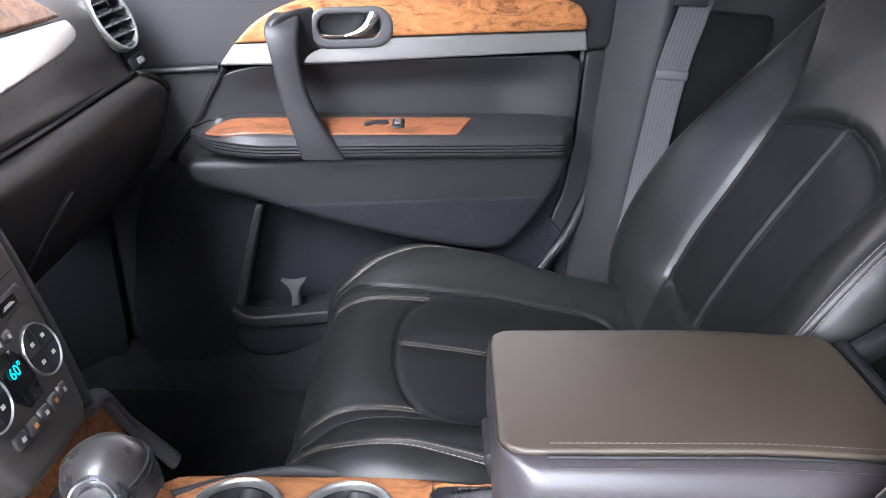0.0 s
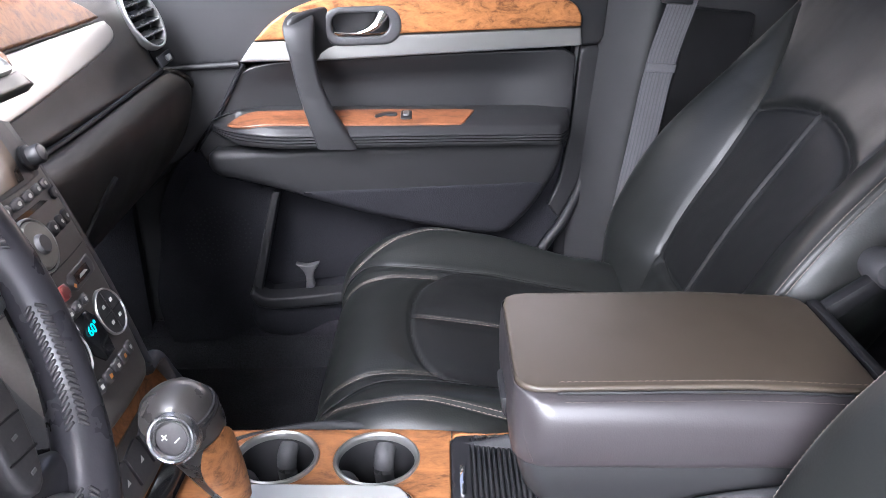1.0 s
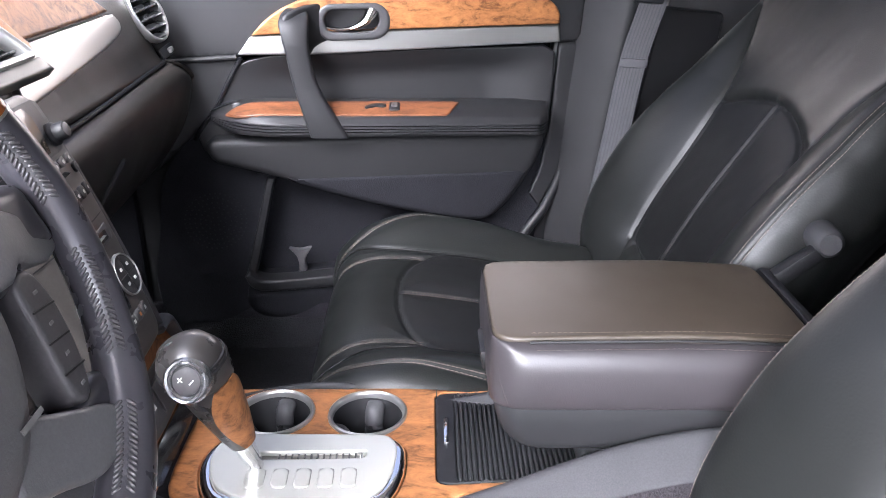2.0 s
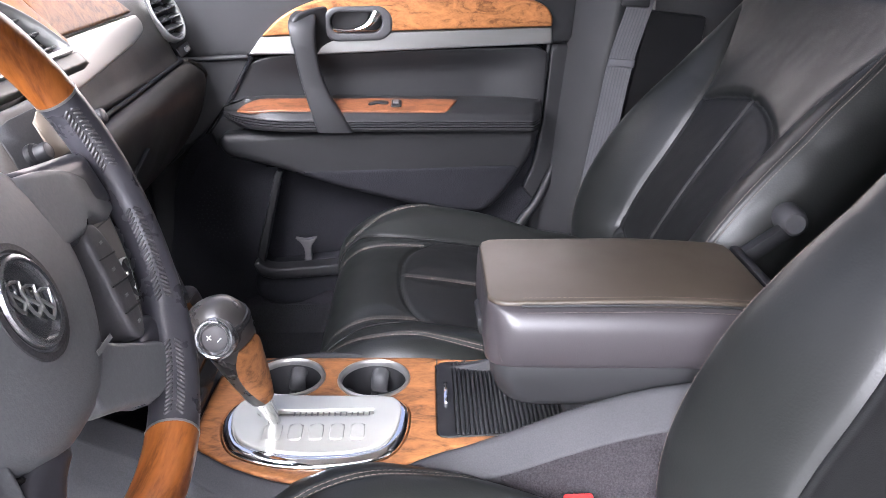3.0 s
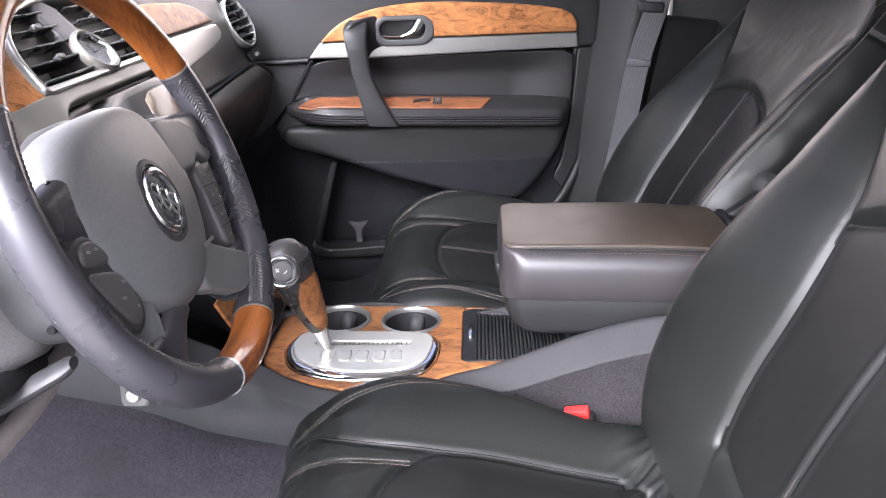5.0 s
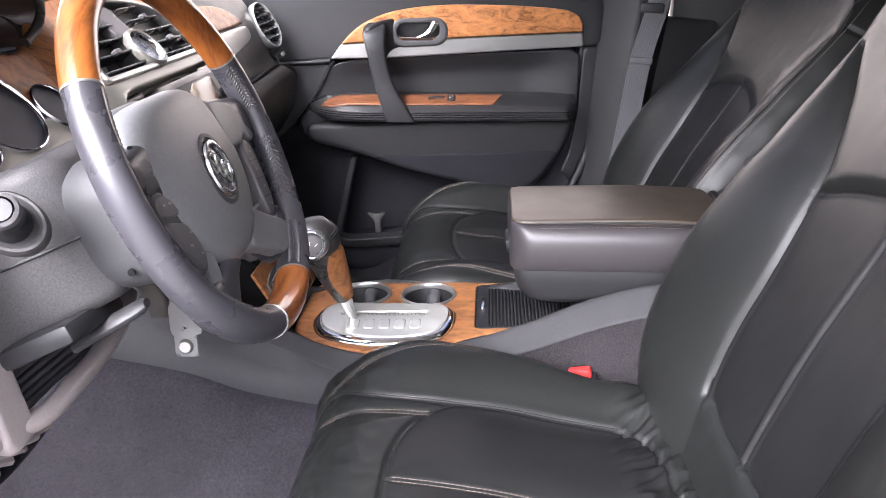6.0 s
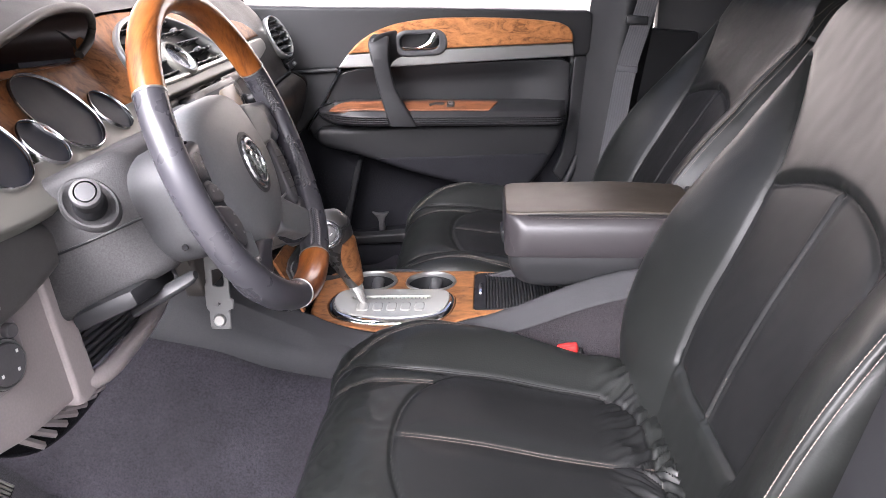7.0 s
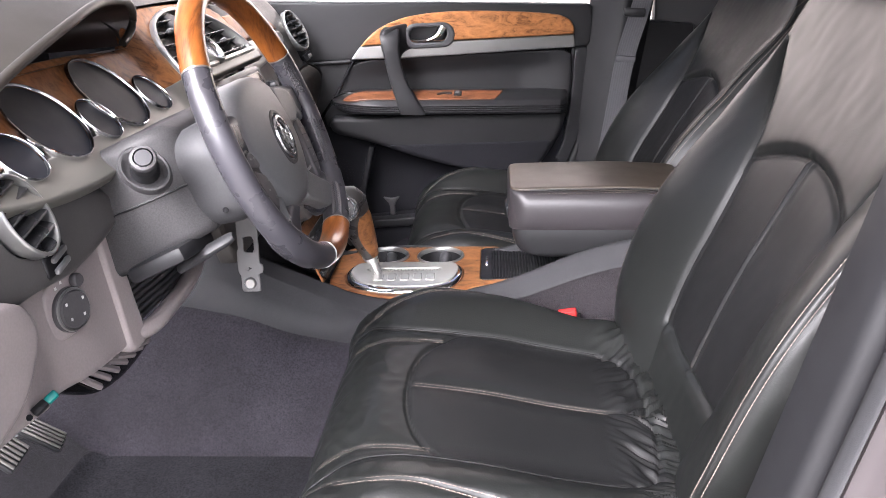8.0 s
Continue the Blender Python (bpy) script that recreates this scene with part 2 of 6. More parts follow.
M_DARKCHROME = material("dark_chrome", (0.32, 0.32, 0.33), 0.22, metal=0.9, var=0.05, bump=0.0)
M_LOCKCAP = material("lock_button_grey", (0.027, 0.027, 0.029), 0.4, var=0.05, bump=0.0)
M_PLASTIC = material("grained_dark_plastic", (0.036, 0.036, 0.038), 0.5, var=0.12, vscale=6, fine=0.1, bump=0.25, bscale=900, bdist=0.0004, wear=0.02, spec=0.3)
M_SOFT = material("soft_dash_vinyl", (0.030, 0.027, 0.023), 0.46, var=0.1, vscale=5, bump=0.25, bscale=800, bdist=0.0004, cells=True, spec=0.32)
M_DOOR = material("door_vinyl", (0.0145, 0.0145, 0.0155), 0.46, var=0.1, vscale=5, bump=0.2, bscale=800, bdist=0.0004, cells=True, spec=0.26)
M_DARK = material("black_plastic", (0.009, 0.009, 0.010), 0.5, var=0.15, vscale=8, bump=0.15, bscale=900, spec=0.3)
M_GLOSS = material("gloss_black", (0.008, 0.008, 0.009), 0.12, var=0.1, bump=0.0)
M_GREY = material("grey_plastic", (0.056, 0.054, 0.056), 0.45, var=0.1, vscale=7, fine=0.08, bump=0.3, bscale=1200, bdist=0.0003, spec=0.35)
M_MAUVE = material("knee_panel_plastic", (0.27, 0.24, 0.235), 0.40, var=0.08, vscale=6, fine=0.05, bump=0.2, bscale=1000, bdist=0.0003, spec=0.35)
M_SHROUD = material("column_plastic", (0.031, 0.030, 0.031), 0.55, var=0.08, vscale=9, fine=0.3, fscale=620, bump=0.5, bscale=620, bdist=0.0005, spec=0.3)
M_SILVER = material("silver_trim", (0.31, 0.31, 0.30), 0.28, metal=0.8, var=0.03, vscale=3, bump=0.0, wear=-0.055)
M_CREAM = material("pewter_trim", (0.14, 0.137, 0.122), 0.40, metal=0.35, var=0.04, vscale=3, bump=0.0, wear=-0.055)
M_CHROME = material("chrome", (0.82, 0.82, 0.83), 0.06, metal=1.0, var=0.03, bump=0.0)
M_STEEL = material("satin_plate", (0.44, 0.435, 0.40), 0.26, metal=0.45, var=0.03, vscale=4, bump=0.0, wear=-0.055)
M_BURL = wood("burl_veneer", (0.095, 0.037, 0.014), (0.28, 0.122, 0.044), 30.0, (0.6, 1.3, 1.3), coat=0.22, swirl=2.0)
M_BURL_DEEP = wood("burl_veneer_deep", (0.05, 0.020, 0.010), (0.14, 0.055, 0.025), 26.0, (0.6, 1.3, 1.3), swirl=1.2, coat=0.25)
M_RIMWOOD = wood("rim_wood", (0.078, 0.021, 0.005), (0.235, 0.077, 0.015), 75.0, (1.0, 0.14, 0.14), coat=0.8, swirl=0.2)
M_CARPET = material("grey_carpet", (0.0130, 0.0119, 0.0150), 0.95, var=0.24, vscale=11, fine=0.42, fscale=320, bump=0.7, bscale=1100, bdist=0.0012, spec=0.1, sheen=0.12)
M_SIDECARPET = material("speckled_console_carpet", (0.020, 0.018, 0.020), 0.95, var=0.08, vscale=10, fine=0.45, fscale=520, bump=0.9, bscale=520, bdist=0.0015, spec=0.1)
M_DARKCARPET = material("dark_door_felt", (0.0105, 0.0105, 0.013), 0.85, var=0.15, vscale=9, fine=0.3, fscale=420, bump=0.5, bscale=420, bdist=0.001, spec=0.15)
M_STITCH = material("grey_thread", (0.15, 0.122, 0.104), 0.8, var=0.15, vscale=60, bump=0.0)
M_PILLAR = material("pillar_trim_plastic", (0.016, 0.016, 0.017), 0.55, var=0.1, vscale=6, bump=0.15, bscale=900, bdist=0.0003, spec=0.25)
M_BELT = material("belt_webbing", (0.052, 0.052, 0.057), 0.6, var=0.06, vscale=9, fine=0.1, bump=0.0)
M_BELT_RIB = material("belt_rib", (0.038, 0.038, 0.042), 0.6, var=0.06, vscale=9, fine=0.1, bump=0.0)
M_RED = material("buckle_red", (0.40, 0.022, 0.02), 0.35, var=0.05, bump=0.0)
M_TEAL = material("teal_plastic", (0.008, 0.16, 0.14), 0.4, var=0.05, bump=0.0)
M_WHITE = material("white_marking", (0.62, 0.62, 0.60), 0.5, var=0.05, bump=0.0)
M_AMBER = material("amber_marking", (0.62, 0.24, 0.05), 0.5, var=0.05, bump=0.0)
M_PAINT = material("red_body_paint", (0.075, 0.008, 0.010), 0.35, var=0.05, bump=0.0, coat=0.3)
M_HEADLINER = material("pale_headliner", (0.42, 0.40, 0.37), 0.9, var=0.05, fine=0.1, bump=0.3, bscale=700)
M_GAUGE = material("dark_gauge_face", (0.009, 0.010, 0.014), 0.5, var=0.08, bump=0.0, spec=0.15)
M_GROUND = material("concrete_ground", (0.30, 0.29, 0.27), 0.85, var=0.2, vscale=1.5, fine=0.15, fscale=60, bump=0.4, bscale=40, bdist=0.004)
M_WALL = material("pale_painted_wall", (0.52, 0.47, 0.43), 0.7, var=0.05, vscale=1.5, bump=0.1, bscale=60)
M_BROWN = material("dark_brown_plastic", (0.050, 0.035, 0.031), 0.4, var=0.1, vscale=6, bump=0.1, bscale=900)
M_TEALGLOW = material("teal_display_light", (0.02, 0.4, 0.4), 0.4, var=0.05, bump=0.0)
M_TEALGLOW.node_tree.nodes["Principled BSDF"].inputs["Emission Color"].default_value = (0.05, 0.75, 0.75, 1)
M_TEALGLOW.node_tree.nodes["Principled BSDF"].inputs["Emission Strength"].default_value = 0.12
M_CAPGREY = material("pale_button", (0.13, 0.13, 0.13), 0.4, var=0.05, bump=0.0)


M_ARM = material("armrest_black_vinyl", (0.014, 0.014, 0.015), 0.46, var=0.1, vscale=6, bump=0.15, bscale=800, bdist=0.0003, cells=True, spec=0.22)
M_PILLARGREY = material("inner_pillar_paint", (0.034, 0.029, 0.030), 0.55, var=0.12, bump=0.0, spec=0.3)
M_STACK = material("stack_plastic", (0.075, 0.069, 0.064), 0.42, var=0.08, vscale=6, fine=0.06, bump=0.15, bscale=1000, bdist=0.0003, spec=0.3)
M_VANE = material("satin_black_vane", (0.020, 0.020, 0.021), 0.28, var=0.1, bump=0.0)
M_HAZARD = material("dull_red_button", (0.12, 0.02, 0.018), 0.45, var=0.1, bump=0.0)
M_BAND = material("console_band_plastic", (0.023, 0.023, 0.025), 0.66, var=0.1, vscale=7, fine=0.2, fscale=700, bump=0.35, bscale=1000, bdist=0.0004, spec=0.18)
M_UPPER = material("upper_panel_vinyl", (0.065, 0.062, 0.060), 0.46, var=0.08, vscale=6, fine=0.06, bump=0.25, bscale=800, bdist=0.0004, cells=True)
M_SHADESHEET = material("shade_sheet_carpet", (0.018, 0.018, 0.020), 0.95, var=0.25, vscale=9, fine=0.3, fscale=330, bump=0.8, bscale=420, bdist=0.002, spec=0.1)
M_MAT = material("floor_mat_carpet", (0.0125, 0.0123, 0.0145), 0.95, var=0.3, vscale=7, fine=0.5, fscale=320, bump=0.8, bscale=1100, bdist=0.0012, spec=0.1)
M_TREAD = material("worn_pedal_rubber", (0.065, 0.062, 0.058), 0.6, var=0.2, vscale=60, bump=0.0)
# radio screen: its beige base stands for the pale reflection on the glass
M_SCREENGLARE = material("screen_reflection", (0.15, 0.125, 0.10), 0.22, var=0.06, bump=0.0)
# lid side: same vinyl, with the cooler side light put into its colour
M_LIDSIDE = material("armrest_vinyl_cool_lit", (0.029, 0.026, 0.028), 0.34, var=0.08, vscale=7, bump=0.2, bscale=700, bdist=0.0004, wear=-0.02, spec=0.36)
M_HUB = material("hub_plastic", (0.108, 0.110, 0.113), 0.46, var=0.1, vscale=8, fine=0.08, bump=0.35, bscale=700, bdist=0.0005, wear=-0.02)

# ---------------------------------------------------------------- passenger door
def door_y(x):
    return 1.296 + 0.204 * x


def on_door(off):
    return lambda u, v, h: Vector((u, door_y(u) + off - h, v))


def build_door():
    door = thing("car_door", "dark grey vinyl car door with burl wood and silver trim", "car door")
    part("upper_panel", pad([(-0.66, 1.418), (-0.40, 1.401), (-0.1, 1.388), (0.268, 1.368), (0.262, 1.268), (0.222, 1.266), (-0.33, 1.262), (-0.66, 1.255)],
                            on_door(0.0), r=0.006, t=0.05, step=0.02, holes=[rrect(-0.183, 1.2985, -0.090, 1.336, 0.017, 8)], hole_r=0.0), M_DOOR, door)
    part("front_panel", pad([(-0.66, 1.254), (-0.335, 1.261), (-0.30, 1.252), (-0.345, 1.205), (-0.375, 1.160), (-0.405, 1.133), (-0.48, 1.07), (-0.66, 1.02)], on_door(0.008), r=0.006, t=0.03, step=0.02), M_DOOR, door)
    part("door_core", pad([(-0.66, 1.40), (0.266, 1.362), (0.258, 1.13), (0.238, 1.03), (0.195, 0.935), (0.13, 0.86), (0.12, 0.75), (-0.50, 0.765), (-0.66, 0.9)], on_door(0.075), r=0.002, t=0.04, step=0.05), M_DARK, door)
    # wood and metal strips
    w = spline([(-0.297, 1.297), (-0.268, 1.325), (-0.226, 1.347), (-0.17, 1.361), (-0.078, 1.367), (0.058, 1.361), (0.15, 1.352)], 6) + \
        spline([(0.185, 1.346), (0.208, 1.334), (0.219, 1.315), (0.219, 1.2995)], 6) + [(-0.08, 1.2995)]
    part("wood_trim", pad(w, on_door(-0.010), r=0.004, t=0.01, step=0.006, holes=[rrect(-0.183, 1.3005, -0.090, 1.336, 0.017, 8)], hole_r=0.0, height=lambda u, v: 0.004 * math.cos((v - 1.33) * 25)), M_BURL, door, "glossy burl wood trim")
    s = [(-0.322, 1.266), (-0.299, 1.2955), (-0.08, 1.2975), (0.219, 1.2975), (0.2225, 1.268), (-0.05, 1.2645), (-0.2, 1.2625)]
    part("metal_trim", pad(s, on_door(-0.009), r=0.003, t=0.01, step=0.005), M_SILVER, door, "satin silver strip")
    # hollow panel between strip and armrest
    hollow = spline([(-0.366, 1.178), (-0.342, 1.222), (-0.318, 1.252), (-0.27, 1.2625)], 5) + [(0.0, 1.263), (0.195, 1.262)] + \
        spline([(0.214, 1.25), (0.213, 1.19), (0.209, 1.12)], 4) + [(0.205, 1.09), (-0.39, 1.105), (-0.40, 1.139)]

    def dip(u, v):
        return -0.030 * smooth(-0.37, -0.20, u) * smooth(0.217, 0.07, u) * smooth(1.270, 1.215, v)
    part("hollow_panel", pad(hollow, on_door(-0.002), r=0.003, t=0.02, step=0.012, height=dip), M_DOOR, door)
    # rear edge strip
    edge = [(0.2235, 1.266), (0.262, 1.266), (0.255, 1.13), (0.235, 1.03), (0.20, 0.955), (0.178, 0.985), (0.197, 1.03), (0.213, 1.12)]
    part("edge_strip", pad(edge, on_door(0.006), r=0.005, t=0.03, step=0.012), M_DOOR, door)
    # armrest: a section carried along the door
    def arm_z(x, z):
        return 1.160 + (z - 1.160) * 0.74 * lerp(0.35, 1.0, smooth(-0.376, -0.325, x) ** 0.6)

    def arm_sec(x):
        k = smooth(-0.378, -0.25, x) ** 0.55
        d = lerp(0.004, 0.066, k) * (1 - 0.5 * smooth(0.175, 0.205, x) ** 2)
        dz = -0.030 * (x + 0.36) / 0.56 + 0.008
        s = [(0.012, 1.196), (-0.012, 1.193), (-0.35 * d, 1.189), (-0.85 * d, 1.176), (-0.97 * d, 1.170), (-1.0 * d, 1.163)]
        for i in range(4):
            zc = 1.160 - i * 0.0065
            s += [(-1.0 * d - 0.003, zc), (-1.0 * d - 0.003, zc - 0.004), (-1.0 * d + 0.001, zc - 0.0055)]
        s += [(-0.97 * d, 1.130), (-0.7 * d, 1.124), (0.012, 1.122)]
        return [Vector((x, door_y(x) + o, arm_z(x, z) + dz)) for o, z in s]
    xs = list(np.linspace(-0.372, -0.30, 10)) + list(np.linspace(-0.29, 0.17, 24)) + list(np.linspace(0.175, 0.203, 8))
    part("armrest", loft([arm_sec(x) for x in xs]), M_ARM, door, "padded ribbed black armrest", sharp=60)

    def on_arm(u, v, h):
        dz = -0.030 * (u + 0.36) / 0.56 + 0.008
        k = smooth(-0.378, -0.25, u) ** 0.55
        d = lerp(0.004, 0.066, k)
        f = min(1.0, max(0.0, -v / d))
        z = np.interp(f, [0, 0.35, 0.85, 0.97], [1.193, 1.189, 1.176, 1.170])
        return Vector((u, door_y(u) + v, arm_z(u, z) + dz + h + 0.003))
    inlay = spline([(-0.345, -0.030), (-0.32, -0.046), (-0.25, -0.056), (-0.1, -0.0575), (0.0, -0.0575)], 5) + [(0.022, -0.0575), (0.045, -0.010), (-0.1, -0.008), (-0.3, -0.012)]
    part("wood_inlay", pad(inlay, on_arm, r=0.0015, t=0.003, step=0.01), M_BURL_DEEP, door, "reddish burl wood inlay")
    sw = part("window_switch", pad(rrect(-0.078, -0.046, -0.060, -0.022, 0.003), lambda u, v, h: on_arm(u, v, h + 0.003), r=0.0015, t=0.004, step=0.004), M_DARK, door)
    part("rocker", pad(rrect(-0.074, -0.040, -0.064, -0.028, 0.002), lambda u, v, h: on_arm(u, v, h + 0.006), r=0.0015, t=0.004, step=0.003), M_GREY, sw)
    part("lock_switch", pad(spline([(-0.118, -0.034), (-0.10, -0.026), (-0.084, -0.028), (-0.086, -0.036), (-0.10, -0.034), (-0.116, -0.040)], 4, True),
                            lambda u, v, h: on_arm(u, v, h + 0.003), r=0.001, t=0.003, step=0.004), M_DARK, door)
    # lower pad
    low = spline([(-0.370, 1.134), (-0.383, 1.120), (-0.372, 1.094), (-0.345, 1.084), (-0.281, 1.062), (-0.173, 1.016), (-0.059, 0.977), (0.042, 0.950), (0.085, 0.944)], 5) + \
        spline([(0.105, 0.947), (0.135, 0.975), (0.160, 1.01), (0.186, 1.058), (0.197, 1.09)], 5) + [(0.198, 1.110), (-0.1, 1.126)]
    part("lower_pad", pad(low, on_door(-0.012), r=0.014, t=0.05, step=0.014, height=lambda u, v: 0.02 * smooth(0.93, 1.10, v)), M_DOOR, door)
    part("lower_pad_felt", pad([(x * 0.985 - 0.001, min(z, 1.068 - 0.02 * (x + 0.38) / 0.56)) for x, z in low if True], on_door(-0.0135), r=0.013, t=0.01, step=0.014,
                               height=lambda u, v: 0.02 * smooth(0.93, 1.10, v)), M_DARKCARPET, door, "dark felt lining")
    # lower card
    card = spline([(-0.400, 1.139), (-0.450, 1.093), (-0.478, 1.03), (-0.488, 0.96), (-0.505, 0.87), (-0.50, 0.81)], 5) + [(-0.49, 0.775), (-0.2, 0.752), (0.13, 0.75), (0.19, 0.85), (0.21, 1.0), (0.205, 1.10), (-0.3, 1.13)]
    slot = [(-0.284, 1.050), (-0.292, 1.02), (-0.330, 0.868), (-0.318, 0.856), (-0.20, 0.860), (0.0, 0.875), (0.04, 0.94), (-0.02, 0.985)]
    part("lower_card", pad(card, on_door(0.022), r=0.004, t=0.03, step=0.018, holes=[slot],
                           height=lambda u, v: 0.010 * smooth(0.010, 0.0, abs(dist_speaker(u, v)))), M_DARKCARPET, door)
    part("pocket_back", pad([(-0.36, 1.08), (0.08, 1.0), (0.08, 0.80), (-0.36, 0.80)], on_door(0.065), r=0.002, t=0.01, step=0.04), M_DARKCARPET, door)
    rim = spline([(-0.346, 0.872), (-0.335, 0.848), (-0.30, 0.838), (-0.2, 0.836), (-0.05, 0.84), (0.03, 0.85)], 5) + spline([(0.03, 0.868), (-0.05, 0.862), (-0.2, 0.859), (-0.30, 0.860), (-0.328, 0.868), (-0.338, 0.882)], 5)
    part("pocket_rim", pad(rim, on_door(-0.012), r=0.005, t=0.03, step=0.01), M_DOOR, door)
    post = [(-0.346, 0.868), (-0.330, 0.866), (-0.2845, 1.046), (-0.296, 1.05)]
    part("pocket_post", pad(post, on_door(0.006), r=0.003, t=0.02, step=0.01), M_DOOR, door)
    bulge = spline([(-0.345, 0.845), (-0.352, 0.815), (-0.335, 0.785), (-0.29, 0.770), (-0.2, 0.762)], 5) + [(0.0, 0.765), (0.03, 0.85), (-0.2, 0.838)]
    part("pocket_front", pad(bulge, on_door(-0.002), r=0.02, t=0.03, step=0.014), M_DARKCARPET, door)
    hour = spline([(-0.270, 0.910), (-0.25, 0.905), (-0.230, 0.908), (-0.239, 0.895), (-0.243, 0.88), (-0.240, 0.862)], 4) + spline([(-0.256, 0.862), (-0.254, 0.88), (-0.258, 0.896), (-0.270, 0.910)], 4)[:-1]
    part("pocket_divider", pad(hour, on_door(0.012), r=0.002, t=0.012, step=0.006), M_GREY, door, "pale grey plastic divider")
    # speaker grille: rings of small holes
    holes = []
    for k, rad in enumerate((0.008, 0.017, 0.026, 0.035, 0.044, 0.052)):
        n = max(6, int(2 * math.pi * rad / 0.0085))
        for i in range(n):
            a = 2 * math.pi * i / n + k * 0.3
            u, v = -0.392 + rad * math.cos(a), 0.972 + rad * math.sin(a)
            holes.append(lathe([(0.0, 0.0), (0.0017, 0.0)], frame_of((u, door_y(u) + 0.0205, v), (1, 0, 0), (0, -1, 0)), 6))
    tagged(part("speaker_grille", join(*holes), M_DARK, door), kind="stuff")
    # pull handle: a flat bar from the handle cup down to the armrest
    keys = spline([(-0.2215, 1.338, 0.030, 0.016), (-0.2225, 1.330, 0.050, 0.021), (-0.2225, 1.316, 0.063, 0.0225), (-0.2195, 1.285, 0.069, 0.0188), (-0.2125, 1.24, 0.071, 0.0185), (-0.2005, 1.20, 0.073, 0.0215), (-0.186, 1.165, 0.074, 0.0265), (-0.175, 1.136, 0.072, 0.0305)], 5)
    rings = []
    for x, z, h, hw in keys:
        c = Vector((x, door_y(x) - h, z))
        sec = [(-1, -1.0), (-1, -0.3), (-0.93, 0.02), (-0.75, 0.22), (0.75, 0.22), (0.93, 0.02), (1, -0.3), (1, -1.0), (0.85, -1.25), (-0.85, -1.25)]
        rings.append([c + Vector((hw * a, 0.18 * hw * a, -0.06 * hw * a)) + Vector((0, -0.011 * b, 0)) for a, b in sec])
    part("pull_handle", loft(rings), M_ARM, door, "black pull bar", sharp=35)
    brk = spline([(-0.243, 1.318), (-0.236, 1.333), (-0.21, 1.342), (-0.17, 1.3465), (-0.15, 1.346)], 5) + [(-0.15, 1.283), (-0.185, 1.283)] + spline([(-0.198, 1.276), (-0.21, 1.262), (-0.236, 1.275), (-0.243, 1.295)], 4)
    part("handle_bracket", pad(brk, on_door(-0.010), r=0.006, t=0.05, holes=[rrect(-0.181, 1.2985, -0.13, 1.334, 0.015, 6)], step=0.007, height=lambda u, v: 0.050 * smooth(-0.175, -0.235, u)), M_DOOR, door)
    # handle cup with chrome lever
    bez = rrect(-0.196, 1.284, -0.072, 1.345, 0.029, 8)
    hole = rrect(-0.181, 1.2985, -0.092, 1.334, 0.017, 8)
    b = part("handle_bezel", pad(bez, on_door(-0.016), r=0.006, t=0.032, holes=[hole], step=0.006, hole_r=0.004), M_PLASTIC, door)
    part("handle_cup", pad(rrect(-0.184, 1.296, -0.089, 1.337, 0.018, 8), on_door(0.010), r=0.002, t=0.002, step=0.012), M_DARK, b)
    lever = spline([(-0.177, 1.305, 0.008), (-0.15, 1.303, 0.015), (-0.128, 1.307, 0.018), (-0.112, 1.317, 0.017), (-0.102, 1.331, 0.012)], 6)
    part("handle_lever", tube([(u, door_y(u) - h, v) for u, v, h in lever], [0.004 + 0.0085 * smooth(0.25, 1.0, i / (len(lever) - 1)) for i in range(len(lever))], 10, flat=(1.0, 0.7)), M_CHROME, door, "chrome door lever")
    # dark gaps round the card
    gap = spline([(-0.318, 1.262), (-0.338, 1.228), (-0.362, 1.185), (-0.392, 1.146), (-0.404, 1.128)], 5)
    part("front_gap", tube([(u, door_y(u) - 0.001, v) for u, v in gap], 0.0042, 8), M_GLOSS, door)
    part("seam_gap", tube([(-0.65, door_y(-0.65) - 0.002, 1.2545), (-0.45, door_y(-0.45) - 0.002, 1.2585), (-0.325, door_y(-0.325) - 0.002, 1.262)], 0.0050, 10), M_DARK, door)
    edge2 = [(0.266, 1.366), (0.262, 1.25), (0.254, 1.13), (0.236, 1.03), (0.205, 0.955), (0.18, 0.92), (0.14, 0.86), (0.12, 0.80)]
    part("rear_seal", tube([(u + 0.006, door_y(u) + 0.012, v) for u, v in spline(edge2, 5)], 0.010, 10), M_DARK, door, "black rubber door seal")
    return door


def dist_speaker(u, v):
    return float(dist_to(SPK, [(u, v)], False)[0])


SPK = spline([(-0.415, 1.10), (-0.45, 1.03), (-0.462, 0.95), (-0.455, 0.90), (-0.42, 0.875), (-0.345, 0.868)], 4)
car_door = build_door()

# ---------------------------------------------------------------- seats
def seam_field(seams, pts):
    """Distance of each (y, s) point to the nearest of the seams."""
    d = np.full(len(pts), 1.0)
    for line, _ in seams:
        d = np.minimum(d, dist_to(line, pts, False))
    return d


